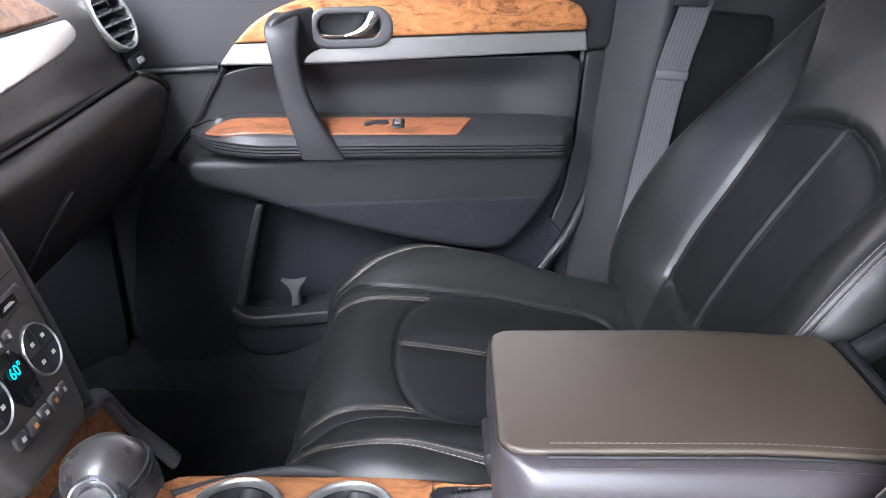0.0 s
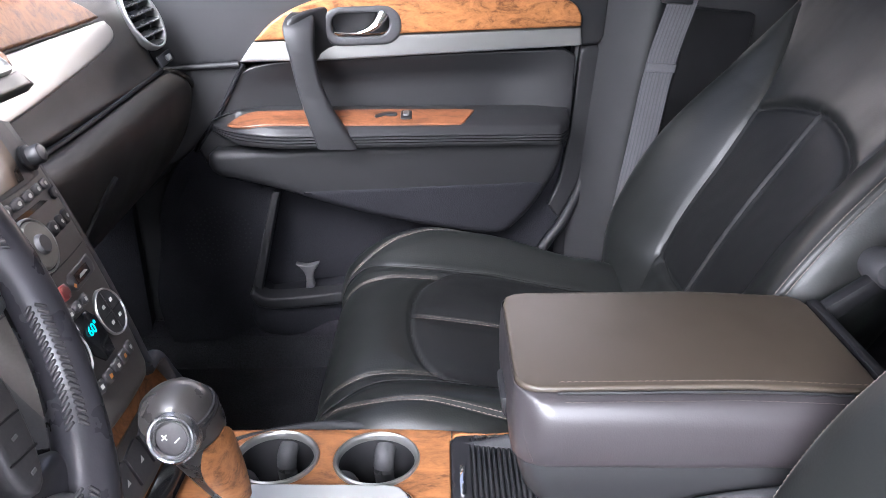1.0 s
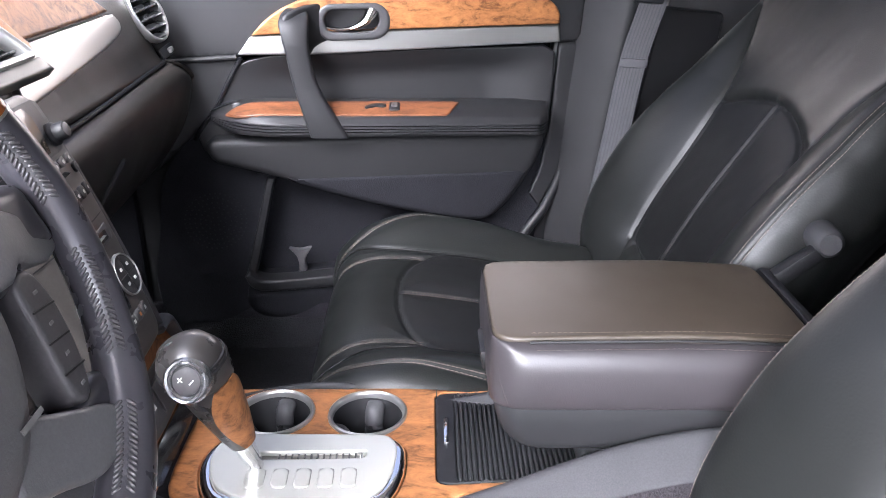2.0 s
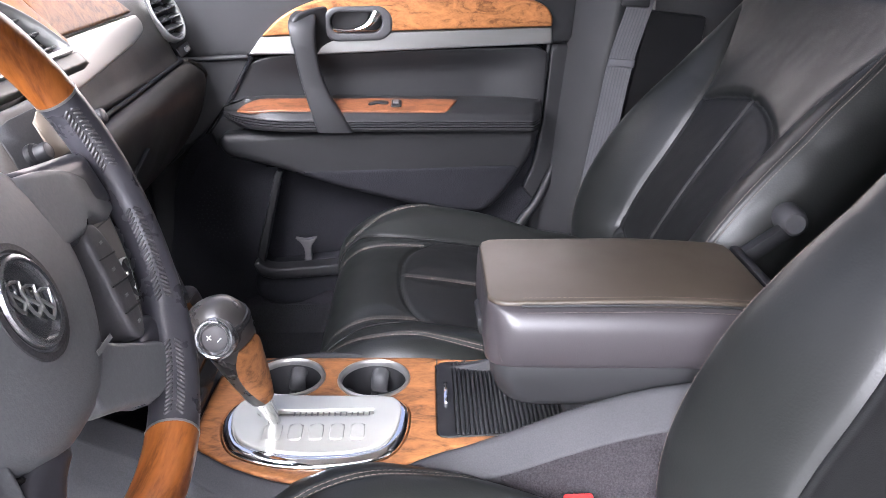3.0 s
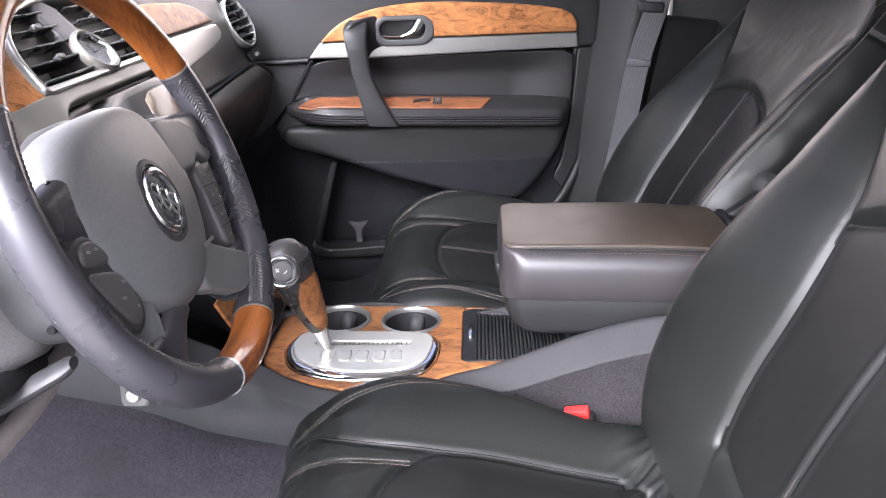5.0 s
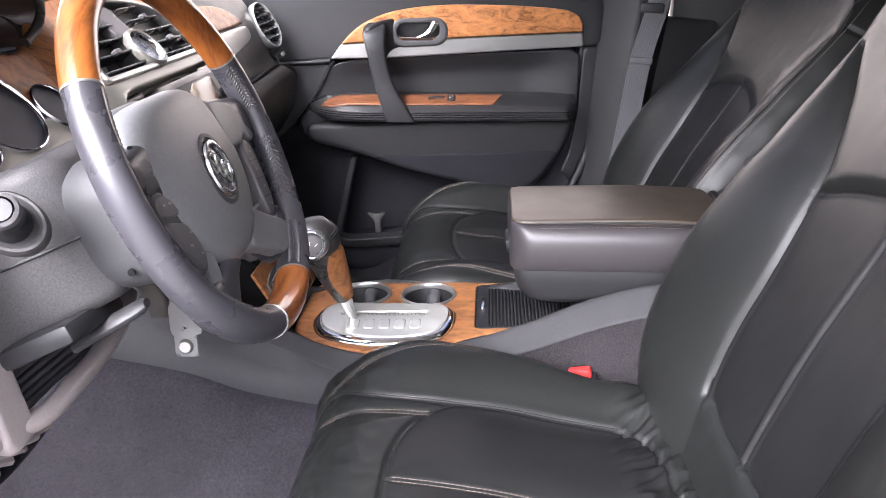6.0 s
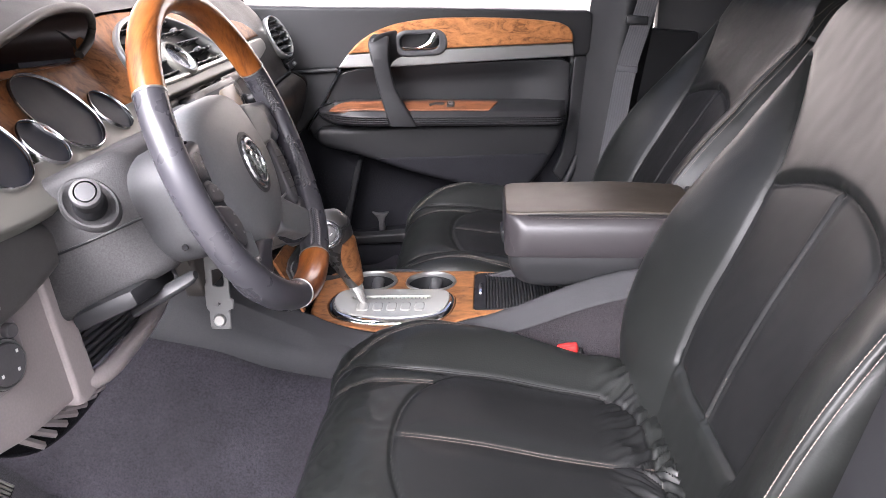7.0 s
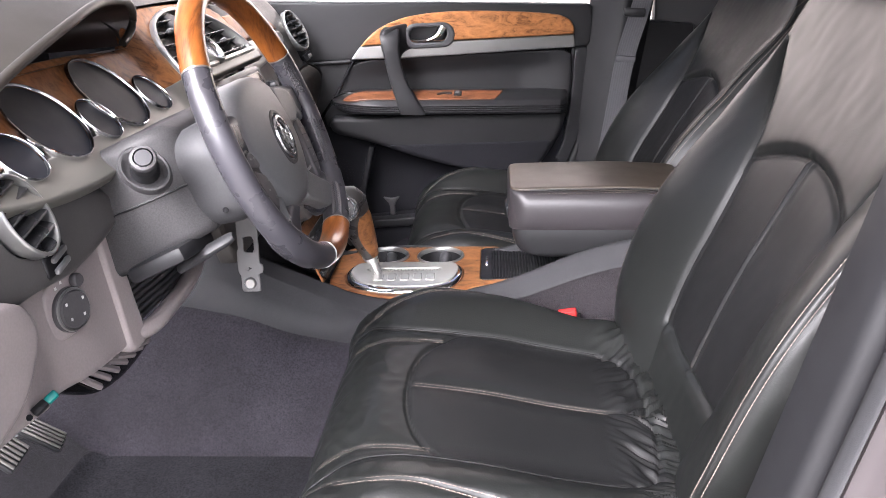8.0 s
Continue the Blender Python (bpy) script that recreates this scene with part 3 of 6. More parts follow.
def padded(base, normal, half, bulge, total, seams, drop, round_r, ny=220, ns=230, groove=0.0045, puff=0.005, creases=None, inner=None):
    """An upholstered body carried along a profile. base(s), normal(s): the profile; half(s): half the width; bulge(y, s): its crown."""
    ss = np.linspace(0, total, ns)
    k = np.linspace(-1, 1, ny)
    k = np.sign(k) * (1 - (1 - np.abs(k)) ** 1.25) * 1.0
    Y = np.array([[half(s) * kk for kk in k] for s in ss])
    S = np.repeat(ss[:, None], ny, 1)
    pts = np.stack([Y.ravel(), S.ravel()], 1)
    d = seam_field(seams, pts).reshape(ns, ny)
    h = -groove * np.exp(-(d / 0.0032) ** 2) + puff * (1 - np.exp(-(d / 0.022) ** 2))
    bm = bmesh.new()
    rows = []
    for i, s in enumerate(ss):
        b, n = base(s), normal(s)
        w = half(s)
        row = []
        low = b - n * drop(s)
        row.append(bm.verts.new(low + Vector((0, -w * 0.97, 0))))
        for j in range(ny):
            y = Y[i, j]
            e = max(0.0, (abs(y) - (w - round_r)) / round_r)
            fall = round_r * (1 - math.sqrt(max(0.0, 1 - min(e, 1.0) ** 2)))
            c = creases(y, s) if creases else 0.0
            row.append(bm.verts.new(b + Vector((0, y, 0)) + n * (bulge(y, s) + h[i, j] + c - fall)))
        row.append(bm.verts.new(low + Vector((0, w * 0.97, 0))))
        rows.append(row)
    m = len(rows[0])
    for i in range(ns - 1):
        for j in range(m - 1):
            fc = bm.faces.new((rows[i][j], rows[i][j + 1], rows[i + 1][j + 1], rows[i + 1][j]))
            if inner and 0 < j < m - 2 and inner(Y[i, j - 1], ss[i]):
                fc.material_index = 1
        bm.faces.new((rows[i][m - 1], rows[i][0], rows[i + 1][0], rows[i + 1][m - 1]))
    bm.faces.new(rows[0])
    bm.faces.new(rows[-1][::-1])
    bmesh.ops.recalc_face_normals(bm, faces=bm.faces)

    def at(y, s, lift=0.0):
        """A place on the cover close to a seam."""
        b, n = base(s), normal(s)
        w = half(s)
        e = max(0.0, (abs(y) - (w - round_r)) / round_r)
        fall = round_r * (1 - math.sqrt(max(0.0, 1 - min(e, 1.0) ** 2)))
        return b + Vector((0, y, 0)) + n * (bulge(y, s) - groove * 0.32 + puff * 0.017 - fall + lift)
    return bm, at


def stitches(at, line, offs, length=0.0045, gap=0.0010, wide=0.0010):
    """Rows of thread along a seam, at the offsets given."""
    verts, faces = [], []
    P = resample(line, 0.0005, False)
    L = len(P)
    for off in offs:
        i = 4
        while i < L - 16:
            a, b = P[i], P[min(i + int(round(length / 0.0005)), L - 1)]
            d = b - a
            nn = np.array([-d[1], d[0]]) / (np.linalg.norm(d) + 1e-9)
            a2, b2 = a + nn * off, b + nn * off
            p, q = at(a2[0], a2[1], 0.0006), at(b2[0], b2[1], 0.0006)
            mid = at(*(0.5 * (a2 + b2)), 0.0011)
            side = at(a2[0] + nn[0] * 0.004, a2[1] + nn[1] * 0.004, 0.0004) - p
            side = side.normalized() * wide * 0.5 if side.length > 1e-6 else Vector((0, wide * 0.5, 0))
            k = len(verts)
            verts += [p - side, p + side, mid + side * 1.3, mid - side * 1.3, q + side, q - side]
            faces += [(k, k + 1, k + 2, k + 3), (k + 3, k + 2, k + 4, k + 5)]
            i += int(round((length + gap) / 0.0005))
    bm = bmesh.new()
    bv = [bm.verts.new(v) for v in verts]
    for f in faces:
        bm.faces.new([bv[i] for i in f])
    return bm


def profile_fn(pts, n=30):
    """Base and normal of a smooth side profile (x, z), by length along it."""
    P = np.array(spline(pts, n))
    L = np.concatenate([[0], np.cumsum(np.linalg.norm(np.diff(P, axis=0), axis=1))])

    def at(s):
        return np.array([np.interp(s, L, P[:, 0]), np.interp(s, L, P[:, 1])])

    def base(s):
        x, z = at(s)
        return Vector((x, 0, z))

    def normal(s):
        a, b = at(max(0, s - 0.012)), at(min(L[-1], s + 0.012))
        d = b - a
        d = d / (np.linalg.norm(d) + 1e-9)
        return Vector((d[1], 0, -d[0]))
    return base, normal, L[-1]


def keyed(keys):
    """A smooth function through (x, value) keys."""
    P = np.array(spline(keys, 12))
    return lambda x: float(np.interp(x, P[:, 0], P[:, 1]))


EDGE_Y = keyed([(-0.02, 0.222), (0.03, 0.246), (0.10, 0.266), (0.20, 0.268), (0.30, 0.259), (0.38, 0.250), (0.47, 0.244), (0.52, 0.238), (0.56, 0.224), (0.60, 0.196), (0.63, 0.150)])
EDGE_H = keyed([(-0.02, 0.020), (0.04, 0.042), (0.10, 0.050), (0.20, 0.051), (0.28, 0.044), (0.38, 0.027), (0.46, 0.008), (0.53, -0.006), (0.60, -0.016), (0.63, -0.022)])
SEAM_Y = keyed([(-0.02, 0.10), (0.06, 0.116), (0.10, 0.130), (0.16, 0.136), (0.25, 0.138), (0.333, 0.149), (0.39, 0.168), (0.44, 0.196), (0.49, 0.232), (0.53, 0.235), (0.63, 0.150)])


def backrest_mesh(B, a, f, ny=250, ns=250, nq=20, H=0.63, depth=0.150):
    """The backrest's cover in seat axes, a way to place thread on it, its stitched edges and its middle seam."""
    def base(s):
        return B + a * s + f * (0.010 * math.sin(min(1.0, max(0.0, s) / 0.36) * math.pi) - 0.010 - 0.055 * smooth(0.52, 0.64, s) ** 2)

    def face(y, s):
        m, e, h = SEAM_Y(s), EDGE_Y(s), EDGE_H(s)
        t = min(1.0, max(0.0, (abs(y) - m) / max(e - m, 0.004)))
        low = -0.004 * math.cos(min(1.0, abs(y) / m) * math.pi / 2) - 0.005 * smooth(0.0, -0.012, abs(y) - m) * smooth(0.386, 0.366, s + 0.25 * y * y / 0.15) * smooth(0.06, 0.09, s)
        return low + h * math.sin(t * math.pi / 2) ** 1.0

    arch = spline([(0.150, 0.333), (0.10, 0.353), (0.047, 0.366), (0, 0.371), (-0.047, 0.366), (-0.092, 0.352), (-0.124, 0.333), (-0.139, 0.305), (-0.141, 0.28)], 6)
    foot = spline([(0.108, 0.084), (0.06, 0.077), (0.0, 0.078), (-0.06, 0.080), (-0.125, 0.085)], 5)
    bmid = [(0, 0.080), (0, 0.369)]
    sides = [[np.array((sg * SEAM_Y(s), s)) for s in np.linspace(0.084, 0.488, 40)] for sg in (1, -1)]
    edges = [[np.array((sg * EDGE_Y(s), s)) for s in np.linspace(0.0, 0.58, 60)] for sg in (1, -1)]
    lines = [arch, foot, bmid] + sides
    ss = np.linspace(-0.02, H, ns)
    nb = ny // 4
    wing = np.linspace(0, 1, nb, endpoint=False)
    core = np.linspace(-1, 1, ny - 2 * nb)
    Y = []
    for s in ss:
        m, e = min(SEAM_Y(s), EDGE_Y(s) - 0.004), EDGE_Y(s)
        Y.append(np.concatenate([-e + (e - m) * wing, m * core, (e - (e - m) * wing)[::-1]]))
    Y = np.array(Y)
    pts = np.stack([Y.ravel(), np.repeat(ss, ny)], 1)
    d = np.full(len(pts), 1.0)
    for ln in lines:
        d = np.minimum(d, dist_to(ln, pts, False))
    d = d.reshape(ns, ny)
    dm = dist_to(bmid, pts, False).reshape(ns, ny)
    bm = bmesh.new()
    rows = []
    for i, s in enumerate(ss):
        b, e, he = base(s), EDGE_Y(s), EDGE_H(s)
        mid = []
        for j in range(ny):
            y = Y[i, j]
            de = e - abs(y)
            h = face(y, s) - 0.0040 * math.exp(-(d[i, j] / 0.0030) ** 2) - 0.0030 * math.exp(-(de / 0.0030) ** 2)
            h += 0.0022 * (1 - math.exp(-(min(de, d[i, j]) / 0.012) ** 2)) + 0.0024 * math.exp(-((dm[i, j] - 0.006) / 0.004) ** 2)
            wr = noise.noise((y * 14, s * 11, 1.3)) * 0.0012 + noise.noise((y * 45 + s * 24, s * 26 - y * 20, 4.1)) * 0.0004
            mid.append(b + Vector((0, y, 0)) + f * (h + wr * smooth(0.0, 0.03, de)))

        def flank_of(sg):
            out = []
            cap = 0.004 * math.exp(-((s - 0.505) / 0.0035) ** 2)
            for q in range(1, nq + 1):
                t = (q / nq) ** 1.3
                puff = 0.022 * math.sin(min(1.0, t * 1.25) * math.pi * 0.80) * (0.35 + 0.65 * smooth(0.0, 0.25, s))
                seam = 0.0030 * math.exp(-(t * depth / 0.0035) ** 2)
                wr = noise.noise((t * 5, s * 22, 6.0 + sg)) * 0.0016 * smooth(0, 0.1, t)
                out.append(b + Vector((0, sg * (e + puff - seam - cap + wr - 0.05 * t ** 3), 0)) + f * (he - 0.003 - depth * t))
            return out
        rows.append([bm.verts.new(p) for p in flank_of(-1)[::-1] + mid + flank_of(1)])
    n = len(rows[0])
    for i in range(ns - 1):
        for j in range(n - 1):
            fc = bm.faces.new((rows[i][j], rows[i][j + 1], rows[i + 1][j + 1], rows[i + 1][j]))
            jj = j - nq
            if 0 <= jj < ny - 1 and 0.082 < ss[i] < 0.371 - 0.040 * (Y[i, jj] / 0.15) ** 2 and abs(Y[i, jj] + Y[i, jj + 1]) / 2 < SEAM_Y(ss[i]):
                fc.material_index = 1
        bm.faces.new((rows[i][n - 1], rows[i][0], rows[i + 1][0], rows[i + 1][n - 1]))
    bm.faces.new(rows[0])
    bm.faces.new(rows[-1][::-1])
    bmesh.ops.recalc_face_normals(bm, faces=bm.faces)

    def at(y, s, lift=0.0):
        e, he = EDGE_Y(s), EDGE_H(s)
        over = abs(y) - e
        if over > 0:
            sg = 1 if y > 0 else -1
            return base(s) + Vector((0, sg * (e + over * 0.5 + lift), 0)) + f * (he - 0.0035 - over * 0.9 + lift * 0.5)
        return base(s) + Vector((0, y, 0)) + f * (face(y, s) - 0.0008 + lift)
    return bm, at, edges, bmid


def build_seat(name, label, y0, dx, recline, back_x, back_y, outboard, wrinkled):
    """outboard: +1 where the door is on the +y side."""
    seat = thing(name, label, "car seat", "front seats")
    seat.location = (dx, y0, 0)
    # cushion, from the back forward and down over its front
    base, normal, total = profile_fn([(0.30, 0.915), (0.22, 0.918), (0.10, 0.936), (0.0, 0.957), (-0.10, 0.970), (-0.155, 0.964), (-0.193, 0.936), (-0.207, 0.885), (-0.198, 0.82), (-0.185, 0.77)])
    nrm = lambda s: -normal(s) if normal(0.1).z < 0 else normal(s)

    def half(s):
        return 0.283 - 0.022 * smooth(0.38, 0.60, s) - 0.036 * smooth(0.30, 0.14, s) - 0.025 * smooth(0.12, 0.0, s)

    def bulge(y, s):
        a = abs(y)
        k = smooth(0.125, 0.245, a) * (1 - smooth(0.36, 0.50, s) * 0.75)
        return 0.040 * k + 0.006 * math.cos(min(a / 0.15, 1.0) * math.pi / 2) * smooth(0.55, 0.4, s)
    s_of = lambda x: 0.302 - x * 1.01
    f0 = s_of(-0.055)
    arc = spline([(0.157, s_of(-0.030)), (0.142, s_of(-0.055)), (0.105, s_of(-0.080)), (0.05, s_of(-0.094)), (0, s_of(-0.097))], 6)
    front = arc + [np.array((-p[0], p[1])) for p in arc[::-1][1:]]
    rear = spline([(0.157, s_of(0.165)), (0.142, s_of(0.195)), (0.09, s_of(0.21)), (0, s_of(0.213)), (-0.09, s_of(0.21)), (-0.142, s_of(0.195)), (-0.157, s_of(0.165))], 6)
    mid = [(0, s_of(0.212)), (0, s_of(-0.096))]
    runs, pipes = [], []
    for sg in (1, -1):
        runs.append(spline([(sg * 0.136, s_of(-0.058)), (sg * 0.134, s_of(-0.10)), (sg * 0.136, s_of(-0.15)), (sg * 0.142, 0.49), (sg * 0.150, 0.57)], 6))
        pipes.append(spline([(sg * 0.157, s_of(0.165)), (sg * 0.160, s_of(0.05)), (sg * 0.157, s_of(-0.03)), (sg * 0.158, s_of(-0.10)), (sg * 0.168, 0.445), (sg * 0.184, 0.475), (sg * 0.186, 0.53), (sg * 0.18, 0.60)], 6))
        runs.append(spline([(sg * 0.262, 0.22), (sg * 0.250, 0.32), (sg * 0.232, 0.42), (sg * 0.212, 0.465), (sg * 0.203, 0.50), (sg * 0.208, 0.58), (sg * 0.212, 0.66)], 6))
    seams = [(front, 0), (rear, 0), (mid, 1)] + [(r, 1) for r in runs] + [(q_, 0) for q_ in pipes]

    def crease(y, s):
        if not wrinkled:
            return 0.0
        k = smooth(0.155, 0.10, s) * smooth(0.27, 0.20, abs(y))
        fan = y * 70 + math.copysign(1, y) * s * 55
        ridge = (1 - abs(noise.noise((fan, s * 16, 2.0))) * 2.2) * 0.0075 + 0.006 * noise.noise((y * 16, s * 30, 7.0))
        fine = (1 - abs(noise.noise((y * 20 + s * 40, s * 26 - y * 30, 5.0))) * 3) * 0.0012
        return k * ridge + fine * (smooth(0.38, 0.45, s) + 0.6 * smooth(-0.17, -0.22, y))
    bm, at = padded(base, nrm, half, bulge, total, seams, lambda s: 0.12, 0.05, creases=crease,
                    inner=lambda y, s: abs(y) < 0.158 and s_of(0.213) < s < s_of(-0.097 + 0.045 * (y / 0.157) ** 2))
    part("cushion", bm, M_LEATHER, seat, "smooth black leather seat cushion", sharp=80, extra=M_LEATHER_IN)
    for q_ in pipes:
        part("piping", tube([at(y, s, 0.0014) for y, s in resample(q_, 0.006, False)], 0.0012, 6), M_LEATHER_IN, seat)
    st = join(stitches(at, mid, (-0.0032, 0.0032)), *[stitches(at, r, (-0.0032, 0.0032)) for r in runs])
    tagged(part("cushion_stitching", st, M_STITCH, seat, "pale double stitching"), kind="stuff")

    # backrest: a flat middle, bolsters that rise to a stitched edge, and side panels that turn back from it
    r = radians(recline)
    a, f = Vector((math.sin(r), 0, math.cos(r))), Vector((-math.cos(r), 0, math.sin(r)))
    B = Vector((back_x, back_y, 0.925))
    back, bat, edges, bmid = backrest_mesh(B, a, f)
    part("backrest", back, M_LEATHER, seat, "upright black leather backrest", sharp=80, extra=M_LEATHER_IN)
    st = join(stitches(bat, bmid, (-0.0036, 0.0036)), *[stitches(bat, o, (-0.0034, 0.0034), length=0.0040, wide=0.0007) for o in edges])
    tagged(part("backrest_stitching", st, M_STITCH, seat, "pale double stitching"), kind="stuff")
    # headrest
    hb = B + a * 0.585 + f * 0.010

    def head(s):
        return hb + a * s
    bm, _ = padded(lambda s: head(s) - f * 0.0, lambda s: f, lambda s: 0.135 - 0.03 * (abs(s - 0.09) / 0.09) ** 3, lambda y, s: 0.035 * math.cos(y * 8) - 0.02 * (abs(s - 0.09) / 0.09) ** 2, 0.18, [([(-0.1, 0.02), (0.1, 0.02)], 0)], lambda s: 0.07, 0.04, ny=40, ns=30)
    part("headrest", bm, M_LEATHER, seat, sharp=80)
    for sg in (1, -1):
        part("headrest_post", tube([B + a * 0.56 + Vector((0, sg * 0.06, 0)) - f * 0.03, B + a * 0.66 + Vector((0, sg * 0.06, 0)) - f * 0.03], 0.007, 10), M_CHROME, seat)
    # base, side cover and hinge
    part("seat_base", block(0.40, 0.40, 0.14, pose(0.05, 0, 0.74), 0.02), M_DARK, seat)
    part("side_cover", block(0.36, 0.03, 0.10, pose(0.08, outboard * 0.245, 0.80), 0.012), M_PLASTIC, seat)
    part("hinge_cover", block(0.046, 0.022, 0.13, pose(0.222, -outboard * 0.238, 0.915, 0, 24, 0), 0.007), M_GREY, seat)
    return seat


driver_seat = build_seat("driver_seat", "black leather driver's seat with pale double stitching, creased cushion", 0.180, 0.0, 22.5, 0.222, 0.0, -1, True)
passenger_seat = build_seat("passenger_seat", "black leather front passenger seat beside the console", 0.935, 0.038, 28.8, 0.230, 0.022, 1, False)

# ---------------------------------------------------------------- centre console


def smooth_curve(keys, k=5):
    """A smooth function through (x, value) keys."""
    P = np.array(spline(keys, 12))
    return lambda x: float(np.interp(x, P[:, 0], P[:, 1]))


TOP_Z = smooth_curve([(-0.56, 1.15), (-0.45, 1.090), (-0.35, 1.035), (-0.28, 1.004), (-0.25, 0.9935), (-0.20, 0.9885), (-0.10, 0.986), (0.0, 0.9905), (0.040, 1.0), (0.076, 1.012), (0.134, 1.037), (0.184, 1.055), (0.231, 1.066), (0.34, 1.080)])
IN_Y = smooth_curve([(-0.56, 0.470), (-0.35, 0.472), (-0.28, 0.470), (-0.25, 0.466), (-0.211, 0.443), (-0.154, 0.421), (-0.103, 0.421), (-0.053, 0.437), (-0.025, 0.452), (0.006, 0.464), (0.076, 0.471), (0.134, 0.470), (0.231, 0.464), (0.34, 0.462)])
LOW_Z = smooth_curve([(-0.56, 1.01), (-0.48, 0.995), (-0.39, 0.975), (-0.31, 0.946), (-0.19, 0.922), (-0.1, 0.905), (0.06, 0.80), (0.34, 0.78)])
MID_Y = 0.553


def flank(name, mat, parent, lo, hi, rows, sgn=1, sharp=60, label=""):
    """A strip along the console's side; rows(x): points (y, z) from top to bottom. sgn -1: the far side."""
    xs = np.linspace(lo, hi, 70)
    bm = bmesh.new()
    R = []
    for x in xs:
        R.append([bm.verts.new((x, y if sgn > 0 else 2 * MID_Y - y, z)) for y, z in rows(x)])
    for a, b in zip(R, R[1:]):
        for i in range(len(a) - 1):
            bm.faces.new((a[i], a[i + 1], b[i + 1], b[i]))
    bmesh.ops.recalc_face_normals(bm, faces=bm.faces)
    return part(name, bm, mat, parent, label, sharp)


def band(x):
    y, z = IN_Y(x), TOP_Z(x)
    w = lerp(0.014, 0.019, smooth(-0.1, 0.1, x))
    hgt = lerp(0.018, 0.031, smooth(-0.12, 0.16, x))
    return [(y + 0.02, z - 0.06), (y + 0.013, z - 0.010), (y + 0.011, z - 0.002), (y + 0.008, z), (y + 0.004, z - 0.0008), (y + 0.001, z - 0.004), (y - w * 0.5, z - hgt * 0.52), (y - w, z - hgt + 0.002), (y - w - 0.0022, z - hgt), (y - w - 0.0022, z - hgt - 0.002), (y - w + 0.004, z - hgt - 0.004)]


def side_wall(x):
    b = band(x)[-2]
    y0, z0 = b[0] + 0.004, b[1] - 0.001
    z1 = LOW_Z(x)
    return [(y0, z0 + 0.004), (y0 + 0.001, z0 - 0.002), (lerp(y0, 0.428, 0.5) - 0.004, lerp(z0, z1, 0.5)), (0.424, z1), (0.434, z1 - 0.03)]


def build_console():
    con = thing("center_console", "dark grey centre console with burl wood top, between the seats", "console")
    for sg in (1, -1):
        flank("console_band", M_BAND, con, -0.56, 0.34, band, sg, label="dark grey plastic edge band")
        flank("console_side", M_BAND, con, -0.56, 0.0565, side_wall, sg)
        flank("console_carpet", M_SIDECARPET, con, 0.0575, 0.34, side_wall, sg, label="speckled grey carpet side")
    # wood top with openings
    z0 = 0.988
    flat = lambda u, v, h: Vector((u, v, z0 + h + 0.012 * smooth(-0.1, 0.1, u) * 0.5))
    wo = spline([(-0.262, 0.60), (-0.262, 0.52), (-0.252, 0.486), (-0.211, 0.4545), (-0.154, 0.4325), (-0.103, 0.4325), (-0.053, 0.4485), (-0.025, 0.4635), (0.006, 0.4755)], 6) + [(0.085, 0.482), (0.150, 0.482), (0.150, 0.655)] + spline([(0.03, 0.650), (-0.05, 0.664), (-0.2, 0.667), (-0.245, 0.664), (-0.260, 0.645)], 5)
    cup_c = [(-0.079, 0.613), (-0.1785, 0.617)]
    holes = [ellipse(x, y, 0.0405, 0.0405, 44) for x, y in cup_c]
    plate = spline([(-0.237, 0.530), (-0.229, 0.494), (-0.212, 0.471), (-0.178, 0.455), (-0.131, 0.448), (-0.085, 0.453), (-0.054, 0.467), (-0.039, 0.497), (-0.035, 0.535), (-0.041, 0.558), (-0.060, 0.568), (-0.130, 0.571), (-0.205, 0.572), (-0.229, 0.561)], 6, True)
    tam = rrect(-0.007, 0.494, 0.146, 0.648, 0.010)
    part("wood_top", pad(wo, flat, r=0.004, t=0.012, holes=holes + [plate, tam], step=0.012, hole_r=0.002), M_BURL, con, "glossy orange burl wood top")
    part("joint_line", block(0.0012, 0.018, 0.001, pose(-0.005, 0.646, z0 + 0.0032), 0), M_DARK, con)
    for x, y in cup_c:
        m = pose(x, y, z0)
        ring = part("cup_ring", lathe([(0.0372, -0.004), (0.0376, 0.001), (0.0386, 0.0034), (0.0402, 0.0042), (0.0420, 0.0032), (0.0428, 0.0005), (0.041, -0.002)], m, 48), M_SILVER, con, "thin chrome cup holder ring")
        cup = part("cup_well", lathe([(0.0400, 0.001), (0.0385, -0.002), (0.037, -0.06), (0.034, -0.066), (0, -0.067)], m, 40), M_DARK, con, "black cup holder well")
        for k, ang in enumerate((80, 200, 320)):
            t = radians(ang)
            mm = m @ Matrix.Rotation(t, 4, 'Z')
            pts = spline([(0.038, 0, -0.012), (0.029, 0, -0.016), (0.0245, 0, -0.028), (0.027, 0, -0.045), (0.036, 0, -0.056)], 4)
            part("cup_finger", tube([mm @ Vector(p) for p in pts], 0.0105, 12, flat=(1, 0.7)), M_PLASTIC, cup)
    # shift plate
    pm = np.mean(np.array(plate), 0)
    shrink = lambda k, dx=0.0, dy=0.0: [((p[0] - pm[0]) * k + pm[0] + dx, (p[1] - pm[1]) * k + pm[1] + dy) for p in plate]
    part("shift_bezel", rim_band(shrink(0.99), [(0.0, -0.004), (0.0, 0.001), (-0.002, 0.0035), (-0.005, 0.0055), (-0.009, 0.0062), (-0.012, 0.0050), (-0.0135, 0.002), (-0.0135, -0.003)], flat), M_CHROME, con, "polished chrome shifter surround")
    slot = rrect(-0.198, 0.530, -0.075, 0.541, 0.004)
